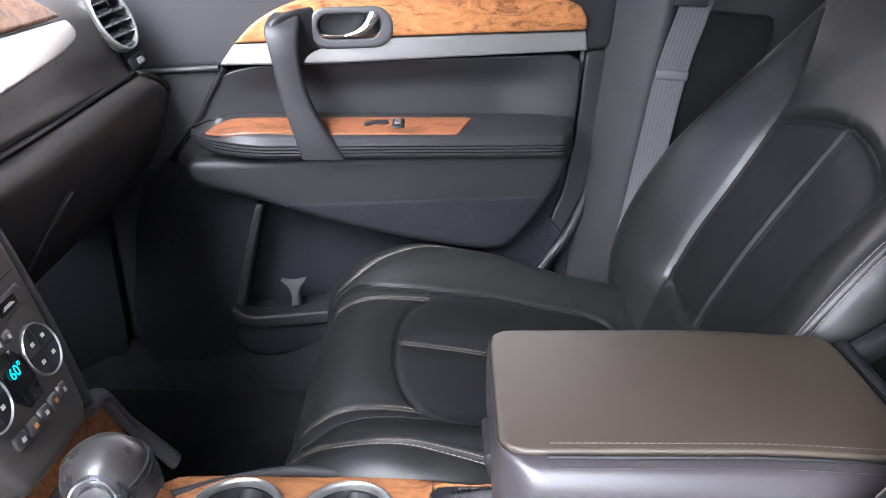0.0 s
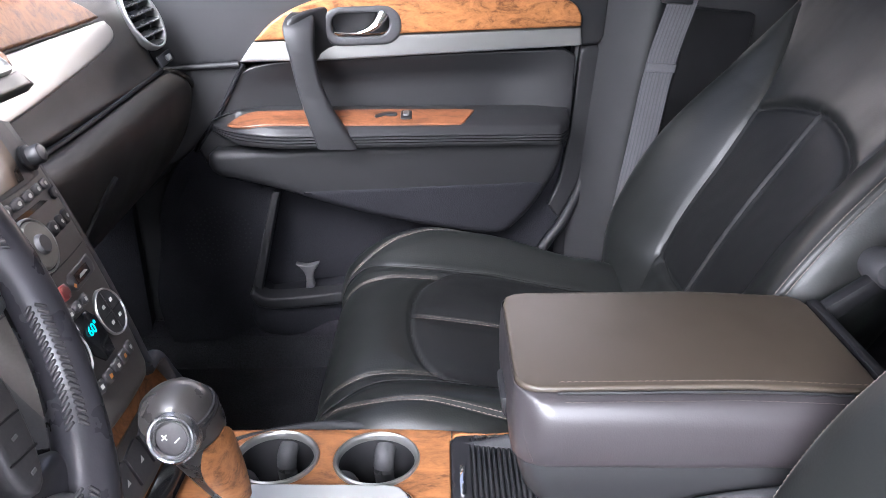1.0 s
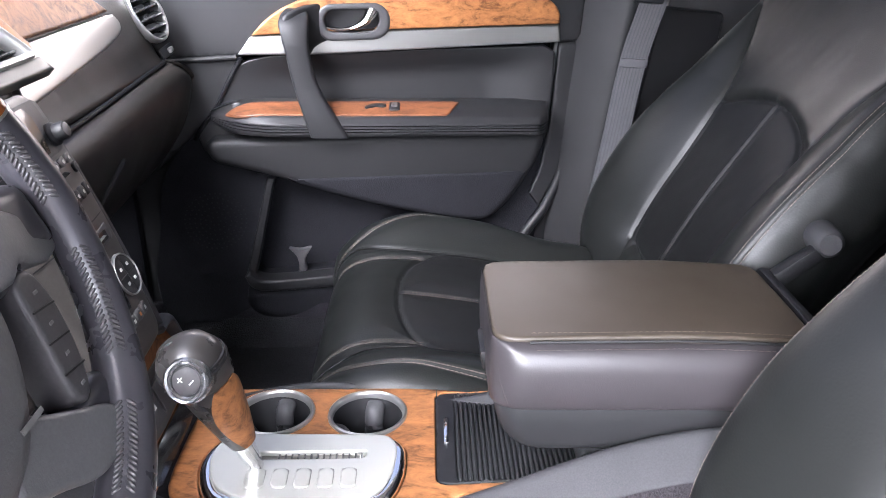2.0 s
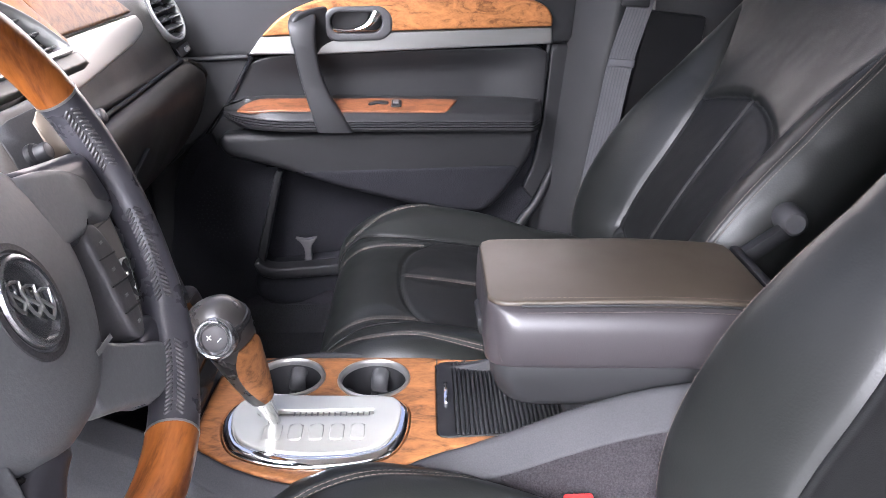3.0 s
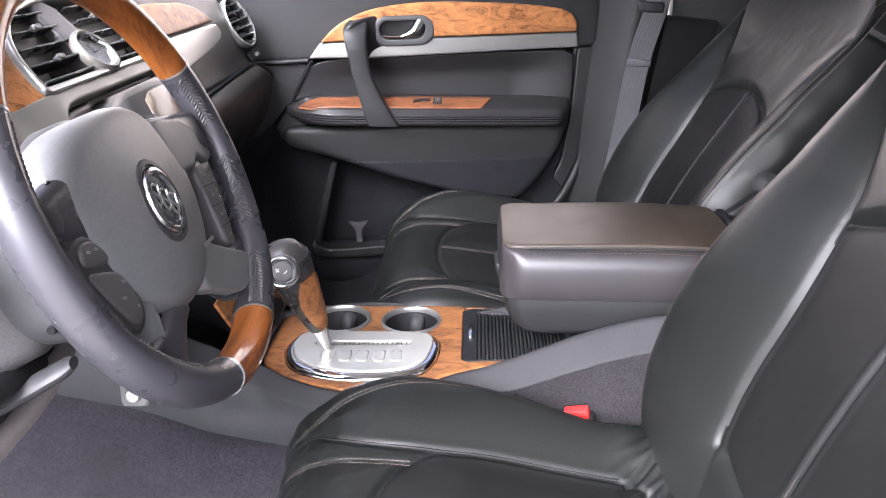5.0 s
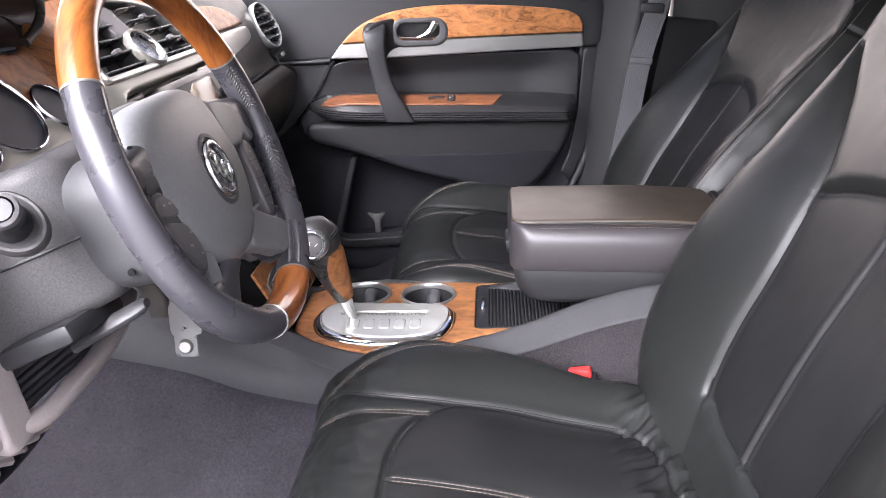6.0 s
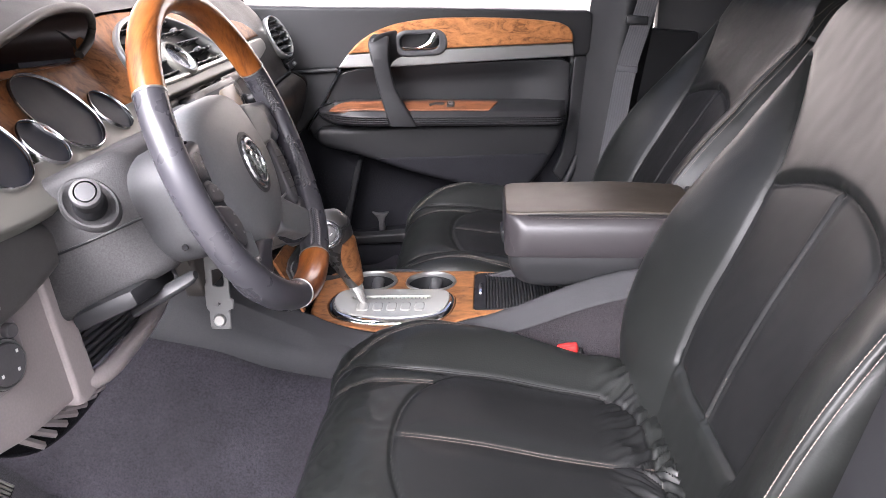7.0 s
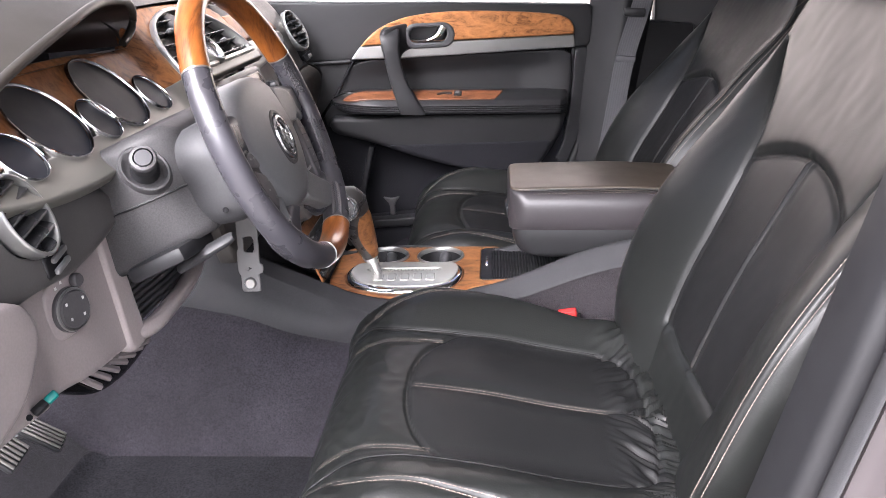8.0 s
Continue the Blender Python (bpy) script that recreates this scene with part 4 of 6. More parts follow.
    win = [rrect(-0.187 + i * 0.0215 + (0.004 if i else 0.0), 0.489, -0.187 + i * 0.0215 + 0.019, 0.514, 0.003) for i in range(5)]
    part("shift_base", pad(shrink(0.955), flat, r=0.004, t=0.006, step=0.006, height=lambda u, v: 0.0015), M_CHROME, con, "polished chrome base")
    face_o = [((p[0] - pm[0]) * 0.90 + pm[0], (p[1] - 0.564) * 0.82 + 0.564) for p in plate]
    part("shift_plate", pad(face_o, flat, r=0.002, t=0.008, holes=[slot], step=0.005, height=lambda u, v: 0.0035 + 0.004 * smooth(0.465, 0.520, v)), M_STEEL, con, "brushed silver shifter plate")
    part("shift_slot", pad(rrect(-0.20, 0.527, -0.073, 0.544, 0.004), lambda u, v, h: flat(u, v, h + 0.0022), r=0.001, t=0.002, step=0.02), M_CREAM, con)
    for k, wn_ in enumerate(win):
        part("gear_window", pad(wn_, lambda u, v, h: flat(u, v, h + 0.0048 + 0.004 * smooth(0.465, 0.520, v)), r=0.001, t=0.002, step=0.005), M_STEEL, con)
    for i in range(14):
        x = -0.160 + i * 0.0062
        part("detent", block(0.0015, 0.007, 0.002, pose(x, 0.5355, z0 + 0.0045), 0), M_GREY, con)
    # ribbed sliding cover
    for i in range(26):
        x = 0.016 + i * 0.0050
        part("cover_slat", block(0.0040, 0.144, 0.006, pose(x, 0.571, z0 + 0.0015), 0.0014, 1), M_ARM, con)
    part("cover_tray", block(0.156, 0.158, 0.004, pose(0.070, 0.571, z0 - 0.006), 0.001), M_DARK, con)
    part("cover_frame", pad(rrect(-0.0065, 0.4945, 0.1455, 0.6475, 0.010), flat, r=0.002, t=0.006, holes=[rrect(0.0135, 0.4985, 0.143, 0.6435, 0.004)], step=0.01), M_DARK, con)
    part("cover_pull", block(0.006, 0.044, 0.007, pose(0.004, 0.575, z0 + 0.004), 0.0028), M_CHROME, con, "chrome pull tab")
    # pillar box under the lid
    def box_ring(k):
        return [Vector((x, y, k)) for x, y in rrect(0.13, 0.512, 0.345, 0.645, 0.02)]
    part("console_box", loft([box_ring(z) for z in np.linspace(0.97, 1.06, 6)]), M_PLASTIC, con)
    part("console_core", block(0.60, 0.12, 0.16, pose(0.02, MID_Y, 0.86), 0.01), M_DARK, con)

    # armrest lid
    lid = thing("console_armrest", "dark padded armrest lid with pale stitching, reflected light in its colours, on the console", "armrest")
    prof = spline([(0.004, 1.077), (0.012, 1.080), (0.017, 1.092), (0.0185, 1.108), (0.0165, 1.124), (0.010, 1.136), (0.004, 1.1405), (0.0, 1.1415)], 4)
    low = lambda x: -0.007 * smooth(0.2, 0.36, x)

    def lid_ring(out, z):
        o = rrect(0.043 - out * 0.12, 0.496 - out, 0.330 + out * 0.4, 0.662 + out, 0.018 + out, 8)
        return [Vector((x, y, z + low(x))) for x, y in o]
    part("lid_side", loft([lid_ring(o, z) for o, z in prof], caps=False), M_LIDSIDE, lid, sharp=80)
    top_o = rrect(0.0435, 0.4965, 0.3295, 0.6615, 0.018, 8)
    part("lid_top", pad(top_o, lambda u, v, h: Vector((u, v, 1.1445 + h + low(u))), r=0.003, t=0.006, step=0.012,
                        height=lambda u, v: 0.003 * math.cos((v - 0.578) * 14) * math.cos((u - 0.19) * 7)), M_LID, lid, "smooth dark vinyl top, brown reflection in its colour")
    rows = [stitches(lambda y, s, lift=0.0: Vector((s, y, 1.1462 + lift + low(s))), [(0.5015, 0.075), (0.5015, 0.325)], (0.0,)),
            stitches(lambda y, s, lift=0.0: Vector((s, 0.4872 - lift, 1.1375 + lift + low(s))), [(0.0, 0.078), (0.0, 0.325)], (0.0,)),
            stitches(lambda y, s, lift=0.0: Vector((0.058 - 0.012 * math.sin((s - 1.085) / 0.05 * math.pi * 0.5), 0.4790 - 0.0016 * math.sin((s - 1.085) / 0.05 * math.pi) - lift, s)), [(0.0, 1.088), (0.0, 1.133)], (0.0,))]
    tagged(part("lid_stitching", join(*rows), M_STITCH, lid, "pale double stitching"), kind="stuff")
    part("lid_welt", tube([(x, 0.4925, 1.1425 + low(x)) for x in np.linspace(0.075, 0.328, 20)], 0.0012, 6), M_ARM, lid)
    chin = spline([(0.046, 0.484, 1.080), (0.047, 0.483, 1.066), (0.053, 0.485, 1.048), (0.063, 0.488, 1.036), (0.082, 0.496, 1.029)], 4)
    part("lid_base", loft([[Vector((x, y, z)) for x, y in rrect(x0, y0, 0.345, 1.158 - y0, 0.025)] for x0, y0, z in chin]), M_ARM, lid, sharp=60)
    part("lid_latch", block(0.012, 0.05, 0.022, pose(0.043, 0.578, 1.088, 0, -10, 0), 0.004), M_DARK, lid)
    part("lid_hinge", block(0.012, 0.17, 0.035, pose(0.343, 0.578, 1.118), 0.004), M_DARK, lid)
    return con


center_console = build_console()


# ---------------------------------------------------------------- gear lever
def build_shifter():
    sh = thing("gear_lever", "automatic gear lever with wood and black grip, standing in the console", "gear lever")
    foot = Vector((-0.180, 0.522, 0.995))
    top = Vector((-0.214, 0.494, 1.116))
    ax = (top - foot).normalized()
    P = lambda k: foot + (top - foot) * k
    part("shaft", tube([P(0.0), P(0.16), P(0.30)], [0.0085, 0.0105, 0.0125], 16, flat=(1.15, 0.9)), M_CHROME, sh, "chrome shaft collar")
    prof = [(0.28, 0.0135), (0.38, 0.0165), (0.55, 0.0205), (0.72, 0.0240), (0.86, 0.0265), (0.95, 0.0275)]
    part("grip", tube([P(k) for k, _ in prof], [r for _, r in prof], 24, flat=(1.05, 0.9)), M_KNOB, sh)
    rings = []
    for k, r in spline([(0.29, 0.0150), (0.40, 0.0182), (0.55, 0.0222), (0.72, 0.0258), (0.84, 0.0282), (0.94, 0.0292)], 5):
        c = P(k)
        sd = ax.cross(Vector((0, 0, 1))).normalized()
        f = Vector((0.80, -0.50, 0.1))
        f = (f - ax * f.dot(ax)).normalized()
        g = ax.cross(f)
        w = 0.95 * math.sin(math.pi * min(1, max(0, (k - 0.22) / 0.78))) ** 0.5
        rings.append([c + f * (r * math.cos(t) * 1.04) + g * (r * math.sin(t) * 1.0) for t in np.linspace(-w, w, 10)] + [c + f * (r * 0.5), ])
    part("wood_inlay", loft(rings), M_BURL, sh, "orange burl wood inlay")
    m = frame_of(P(1.02), (1, 0, 0), ax)
    part("knob", lathe([(0.0, 0.036), (0.012, 0.0345), (0.022, 0.029), (0.028, 0.018), (0.030, 0.006), (0.029, -0.006), (0.027, -0.014), (0.02, -0.018)], m @ Matrix.Diagonal((1.05, 0.95, 1.0, 1)), 32), M_KNOB, sh, "dark grey leather knob")
    for k, (rr_, hh_) in enumerate(((0.0298, 0.0085), (0.0292, 0.0130))):
        part("knob_seam", lathe([(rr_ - 0.001, hh_ - 0.0016), (rr_ + 0.0011, hh_ - 0.0008), (rr_ + 0.0011, hh_ + 0.0006), (rr_ - 0.001, hh_ + 0.0014)], m @ Matrix.Diagonal((1.05, 0.95, 1.0, 1)), 40), M_ARM, sh)
    face = frame_of(P(1.0) + Vector((0.000, -0.0300, 0.010)), (1, 0, 0.1), (-0.12, -0.94, 0.34))
    part("knob_ring", lathe([(0.0125, 0.003), (0.0140, 0.0048), (0.0155, 0.0048), (0.0165, 0.0034), (0.0180, 0.0040), (0.0200, 0.0020), (0.0205, -0.004), (0.019, -0.012)], face, 36), M_DARKCHROME, sh, "dark chrome ridged ring")
    b = part("shift_button", lathe([(0.0, 0.0035), (0.010, 0.0035), (0.0122, 0.002), (0.0125, -0.004)], face, 28), M_GREY, sh)
    part("plus_mark", join(block(0.0055, 0.0010, 0.0006, face @ pose(-0.0045, 0.0015, 0.0038, 0, 0, 45), 0), block(0.0010, 0.0055, 0.0006, face @ pose(-0.0045, 0.0015, 0.00385, 0, 0, 45), 0)), M_WHITE, b)
    part("minus_mark", block(0.0055, 0.0010, 0.0006, face @ pose(0.0052, -0.0012, 0.0038, 0, 0, 40), 0), M_WHITE, b)
    return sh


gear_lever = build_shifter()

# ---------------------------------------------------------------- steering wheel
WC, WA, WR = Vector((-0.242, 0.196, 1.314)), 20.7, 0.164


def wheel_frame():
    a = radians(WA)
    return frame_of(WC, (0, 1, 0), (math.cos(a), 0, math.sin(a)))      # x: to the car's right, y: up in the wheel, z: to the driver


def build_wheel():
    wh = thing("steering_wheel", "grey leather and wood steering wheel with four spokes", "steering wheel")
    m = wheel_frame()
    turn = 0.0
    m = m @ Matrix.Rotation(turn, 4, 'Z')

    def girth(deg):
        """The rim is thinner at its sides and top than at its foot."""
        return 0.0134 + 0.0024 * smooth(0.35, 0.85, -math.sin(radians(deg)))

    def arc(name, a0, a1, mat, more, label=""):
        n = max(6, int(abs(a1 - a0) / 3))
        rings = []
        for i in range(n + 1):
            t = radians(lerp(a0, a1, i / n))
            rad = girth(lerp(a0, a1, i / n)) + more
            c = Vector((WR * math.cos(t), WR * math.sin(t), 0))
            e = Vector((math.cos(t), math.sin(t), 0))
            rings.append([m @ (c + e * (rad * 1.0 * math.cos(p)) + Vector((0, 0, rad * 1.12 * math.sin(p)))) for p in np.linspace(0, 2 * math.pi, 20, endpoint=False)])
        return part(name, loft(rings), mat, wh, label, sharp=80)
    arc("rim_leather", -69.8, 24.3, M_RIM, 0.0, "grey leather rim section")
    arc("rim_leather", 148.2, 254.8, M_RIM, 0.0, "grey leather rim section")
    arc("rim_wood", 24.5, 148, M_RIMWOOD, 0.0003, "glossy orange wood rim section")
    arc("rim_wood", 255, 290, M_RIMWOOD, 0.0003, "glossy orange wood rim section")
    for a in (24.4, 148.1, 254.9, 290.1):
        arc("rim_joint", a - 0.35, a + 0.35, M_SILVER, 0.0006)
    # hub
    HU, HV = -0.018, -0.016
    hub = spline([(-0.090, 0.048), (-0.055, 0.074), (0.0, 0.080), (0.055, 0.074), (0.086, 0.044), (0.092, 0.0), (0.074, -0.042), (0.040, -0.074), (0.0, -0.082), (-0.040, -0.074), (-0.080, -0.042), (-0.098, 0.0)], 6, True)
    hub = [(x + HU, y + HV) for x, y in hub]
    on = lambda u, v, h: m @ Vector((u, v, h))
    part("airbag_cover", pad(hub, on, r=0.016, t=0.018, step=0.010, height=lambda u, v: 0.012 - 1.1 * ((u - HU) ** 2 + (v - HV) ** 2)), M_HUB, wh, "grey airbag cover", sharp=70)
    def shell_ring(z, u0, u1, v0, v1):
        return [on(x, y, z) for x, y in rrect(u0, v0, u1, v1, 0.036, 8)]
    part("hub_back", loft([shell_ring(-0.100, -0.100, 0.050, -0.064, 0.034), shell_ring(-0.088, -0.112, 0.058, -0.068, 0.038), shell_ring(-0.070, -0.121, 0.066, -0.072, 0.040), shell_ring(-0.045, -0.126, 0.072, -0.075, 0.040),
                           shell_ring(-0.026, -0.122, 0.070, -0.074, 0.038), shell_ring(-0.014, -0.108, 0.064, -0.068, 0.032), shell_ring(-0.010, -0.085, 0.05, -0.055, 0.02)]), M_PLASTIC, wh, "smooth dark hub shell", sharp=60)
    part("shell_screw", lathe([(0.0, 0.001), (0.003, 0.001), (0.0034, -0.001)], frame_of(on(-0.126, -0.052, -0.046), (0, 0, 1), (0, -1, 0)), 12), M_GLOSS, wh)
    # emblem: ring and plain bars
    em = m @ pose(-0.013, -0.016, 0.0)
    hz = 0.0115
    part("emblem_ring", lathe([(0.0195, hz), (0.0205, hz + 0.0035), (0.0225, hz + 0.004), (0.0245, hz + 0.003), (0.0255, hz)], em @ Matrix.Diagonal((0.92, 1.08, 1, 1)), 40), M_DARKCHROME, wh, "chrome emblem ring")
    part("emblem_surround", lathe([(0.0255, hz - 0.002), (0.0275, hz + 0.0012), (0.031, hz + 0.0006), (0.033, hz - 0.004)], em @ Matrix.Diagonal((0.92, 1.08, 1, 1)), 40), M_SHROUD, wh)
    part("emblem_back", lathe([(0.0, hz + 0.0005), (0.0205, hz + 0.0005)], em @ Matrix.Diagonal((0.92, 1.08, 1, 1)), 32), M_DARKCHROME, wh)
    shield = [(-0.0052, 0.0075), (0.0, 0.0085), (0.0052, 0.0075), (0.0050, -0.002), (0.0028, -0.0062), (0.0, -0.0085), (-0.0028, -0.0062), (-0.0050, -0.002)]
    for k in range(3):
        at = em @ pose(-0.0085 + 0.0085 * k, 0.0065 - 0.0065 * k, hz + 0.0018 + 0.0006 * k, 0, 0, -14)
        part("emblem_shape", join(tube([at @ Vector((x, y, 0)) for x, y in shield], 0.0011, 6, closed=True), tube([at @ Vector((-0.0035, 0.003, 0)), at @ Vector((0.0035, -0.003, 0))], 0.0010, 6)), M_SILVER, wh)
    for sg in (1, -1):
        ox = 0.0 if sg > 0 else -0.004
        up = [(ox + sg * x, y) for x, y in [(0.058, 0.042), (0.10, 0.036), ((0.148 if sg > 0 else 0.138), 0.030), ((0.153 if sg > 0 else 0.140), -0.014), (0.135, -0.009), (0.112, -0.009), (0.102, -0.018), (0.07, -0.018)]]
        part("upper_spoke", pad(up, on, r=0.010, t=0.018 if sg > 0 else 0.004, step=0.007, height=lambda u, v: 0.001), M_RIM, wh, "leather-covered upper spoke", sharp=70)
        wd = 1.0 if sg > 0 else 1.06
        dn = spline([(ox + sg * wd * x, y) for x, y in [(0.045, -0.080), (0.078, -0.090), (0.100, -0.090), (0.126, -0.092), (0.116, -0.116), (0.090, -0.138), (0.070, -0.134), (0.040, -0.108), (0.020, -0.098)]], 4, True)
        part("lower_spoke", pad(dn, on, r=0.010, t=0.016 if sg > 0 else 0.006, step=0.007, height=lambda u, v: 0.000), M_RIM, wh, "leather-covered lower spoke", sharp=70)
    # grey covers on the right spokes
    cu_o = spline([(0.045, 0.040), (0.080, 0.034), (0.115, 0.021), (0.146, 0.004), (0.157, -0.010), (0.150, -0.018)], 4) + spline([(0.132, -0.019), (0.112, -0.013), (0.099, -0.006), (0.086, -0.013)], 4) + [(0.05, -0.01)]
    part("spoke_cover", pad(cu_o, on, r=0.004, t=0.012, step=0.006, height=lambda u, v: 0.006 - 0.20 * max(0.0, u - 0.10)), M_HUB, wh, "grey spoke cover", sharp=70)
    cl_o = spline([(0.020, -0.060), (0.050, -0.076), (0.078, -0.092), (0.100, -0.104), (0.106, -0.116), (0.090, -0.127), (0.062, -0.128), (0.030, -0.112), (0.0, -0.094)], 4, True)
    part("spoke_cover", pad(cl_o, on, r=0.004, t=0.012, step=0.006, height=lambda u, v: 0.004), M_HUB, wh, "grey spoke cover", sharp=70)
    # right switches: a narrow pale strip of keys with a dark strip behind it
    o = spline([(0.086, -0.014), (0.103, -0.012), (0.110, -0.036), (0.103, -0.072), (0.090, -0.092), (0.077, -0.084), (0.082, -0.045)], 5, True)
    pn = part("switch_pad", pad(o, on, r=0.004, t=0.02, step=0.006, height=lambda u, v: 0.003), M_GREY, wh, "grey switch pad")
    for k in range(3):
        v0 = -0.034 - 0.019 * k
        part("key_gap", block(0.022, 0.0011, 0.0012, m @ pose(0.0955 - 0.003 * k, v0, 0.0034, 0, 0, -8), 0), M_DARK, pn)
    for k in range(4):
        part("button_mark", block(0.004, 0.0018, 0.0006, m @ pose(0.0965 - 0.0026 * k, -0.0245 - 0.019 * k, 0.0034), 0), M_CAPGREY, pn)
    keys_o = spline([(0.111, -0.016), (0.124, -0.014), (0.124, -0.045), (0.114, -0.078), (0.098, -0.096), (0.094, -0.090), (0.108, -0.068), (0.114, -0.040)], 5, True)
    part("switch_back", pad(keys_o, on, r=0.002, t=0.012, step=0.006, height=lambda u, v: -0.016), M_GLOSS, wh, "black recess beside the keys")
    # left switches: a leaf-shaped pod with two long keys, set in a sunk panel
    lp = spline([(-0.076, 0.020), (-0.104, 0.012), (-0.128, 0.004), (-0.138, -0.010), (-0.137, -0.045), (-0.126, -0.082), (-0.112, -0.104), (-0.094, -0.112), (-0.080, -0.096), (-0.074, -0.060), (-0.074, -0.020)], 5, True)
    part("switch_panel", pad(lp, on, r=0.004, t=0.003, step=0.007, height=lambda u, v: -0.006 + 0.006 * smooth(-0.105, -0.075, u)), M_HUB, wh, "sunk grey panel round the switches", sharp=70)
    po = spline([(-0.126, -0.002), (-0.110, -0.003), (-0.097, -0.022), (-0.089, -0.056), (-0.094, -0.074), (-0.110, -0.080), (-0.121, -0.070), (-0.132, -0.040), (-0.135, -0.014)], 5, True)
    pod = part("switch_pad", pad(po, on, r=0.004, t=0.012, step=0.005, height=lambda u, v: 0.001), M_PLASTIC, wh, "dark grey switch pad")
    kt = spline([(-0.126, -0.007), (-0.111, -0.008), (-0.102, -0.022), (-0.108, -0.027), (-0.130, -0.020)], 4, True)
    kb = spline([(-0.131, -0.026), (-0.110, -0.032), (-0.101, -0.038), (-0.095, -0.056), (-0.099, -0.070), (-0.110, -0.074), (-0.119, -0.064), (-0.128, -0.042)], 4, True)
    for ko in (kt, kb):
        part("switch_key", pad(ko, on, r=0.0025, t=0.004, step=0.004, height=lambda u, v: 0.0035), M_GREY, pod)
    for u, v, w in ((-0.122, -0.013, 0.005), (-0.112, -0.0145, 0.005), (-0.1035, -0.043, 0.005), (-0.112, -0.052, 0.006), (-0.102, -0.063, 0.004)):
        part("button_mark", block(w * 0.7, 0.0018, 0.0006, m @ pose(u, v, 0.0038, 0, 0, -20), 0), M_CAPGREY, pod)
    # seam round the lower left of the cover
    hs = [p for p in resample(hub, 0.006) if p[0] < HU - 0.01 and p[1] < HV + 0.055]
    hs.sort(key=lambda p: -p[1])
    part("cover_seam", tube([on(p[0] - 0.001, p[1] - 0.001, -0.0065) for p in hs], 0.0022, 8), M_GLOSS, wh)
    part("cover_marking", block(0.022, 0.003, 0.0006, m @ pose(0.030, -0.068, 0.0088, 0, 0, 0), 0), M_CAPGREY, wh)
    # laced seam along the inside of the leather: pairs of slanting threads that meet in a groove
    st = []
    for a0, a1 in ((-68, -46), (-34, -8), (4, 22), (150, 178), (196, 236)):
        n = int((a1 - a0) / 1.25)
        for i in range(n):
            deg = lerp(a0, a1, (i + 0.5) / n)
            t, g = radians(deg), girth(deg)
            e = Vector((math.cos(t), math.sin(t), 0))
            tan = Vector((-math.sin(t), math.cos(t), 0))
            for side in (1, -1):
                ph = radians(180 - 30 - side * 13)
                c = Vector(((WR + g * math.cos(ph)) * math.cos(t), (WR + g * math.cos(ph)) * math.sin(t), g * 1.12 * math.sin(ph)))
                nrm_ = (e * math.cos(ph) + Vector((0, 0, 1)) * math.sin(ph))
                across = nrm_.cross(tan)
                st.append(block(0.0062, 0.0021, 0.0022, m @ frame_of(c, across + tan * (0.8 * side), nrm_), 0.0007, 1))
    tagged(part("rim_stitching", join(*st), M_RIMLACE, wh, "dark lacing on the rim"), kind="stuff")
    return wh


steering_wheel = build_wheel()


# ---------------------------------------------------------------- steering column
def build_column():
    col = thing("steering_column", "pebbled dark grey steering column shroud with ignition lock", "steering column")
    m = wheel_frame()
    def ring(z, w, up, dn, k):
        P = rrect(-w + k, -dn, w + k, up, 0.014, 6)
        return [m @ Vector((x, y, z)) for x, y in P]
    part("shroud", loft([ring(-0.064, 0.070, 0.044, 0.060, -0.030), ring(-0.074, 0.086, 0.054, 0.071, -0.032), ring(-0.10, 0.092, 0.056, 0.073, -0.035), ring(-0.17, 0.097, 0.055, 0.078, -0.038), ring(-0.22, 0.10, 0.055, 0.078, -0.04)]), M_SHROUD, col, sharp=50)
    part("collar", lathe([(0.060, -0.030), (0.066, -0.040), (0.066, -0.062), (0.05, -0.07)], m, 36), M_PLASTIC, col)
    # ignition lock on the shroud's flank
    ax = Vector((0.36, -0.78, 0.50)).normalized()
    f = frame_of(Vector((-0.325, 0.021, 1.3085)), (0, 1, 0), ax) @ Matrix.Scale(0.68, 4)
    part("shroud_seam", tube([m @ Vector((x, -0.012, z)) for x, z in ((-0.1092, -0.054), (-0.1148, -0.062), (-0.1275, -0.10), (-0.1402, -0.21))], 0.0014, 6), M_DARK, col)
    part("lock_recess", lathe([(0.020, -0.016), (0.030, -0.012), (0.037, 0.000), (0.041, 0.001), (0.044, -0.004), (0.045, -0.020)], f @ Matrix.Diagonal((0.72, 0.92, 0.7, 1)), 40), M_SHROUD, col, "recess round the lock")
    part("lock_barrel", lathe([(0.021, -0.03), (0.021, 0.0), (0.018, 0.006), (0.0165, 0.02), (0.0185, 0.024), (0.0185, 0.045)], f, 32), M_DARK, col)
    part("lock_cap", lathe([(0.0185, 0.040), (0.0192, 0.047), (0.0175, 0.051), (0.014, 0.0525)], f, 32), M_GREY, col)
    part("lock_button", lathe([(0.0125, 0.050), (0.0118, 0.0535), (0.0, 0.054)], f, 28), M_LOCKCAP, col, "pale grey round button")
    part("tilt_lever", tube([(-0.332, 0.084, 1.177), (-0.318, 0.086, 1.186), (-0.296, 0.088, 1.198), (-0.274, 0.091, 1.210), (-0.269, 0.092, 1.213)], [0.008, 0.0105, 0.011, 0.0095, 0.006], 14, flat=(1.35, 0.62)), M_PLASTIC, col, "grey tilt lever")
    part("lever_bracket", block(0.070, 0.085, 0.018, frame_of((-0.335, 0.075, 1.196), (0.86, 0.0, 0.5), (-0.4, 0.1, 0.9)), 0.006), M_DARK, col)
    return col


steering_column = build_column()

# ---------------------------------------------------------------- dashboard
GA = radians(44.2)


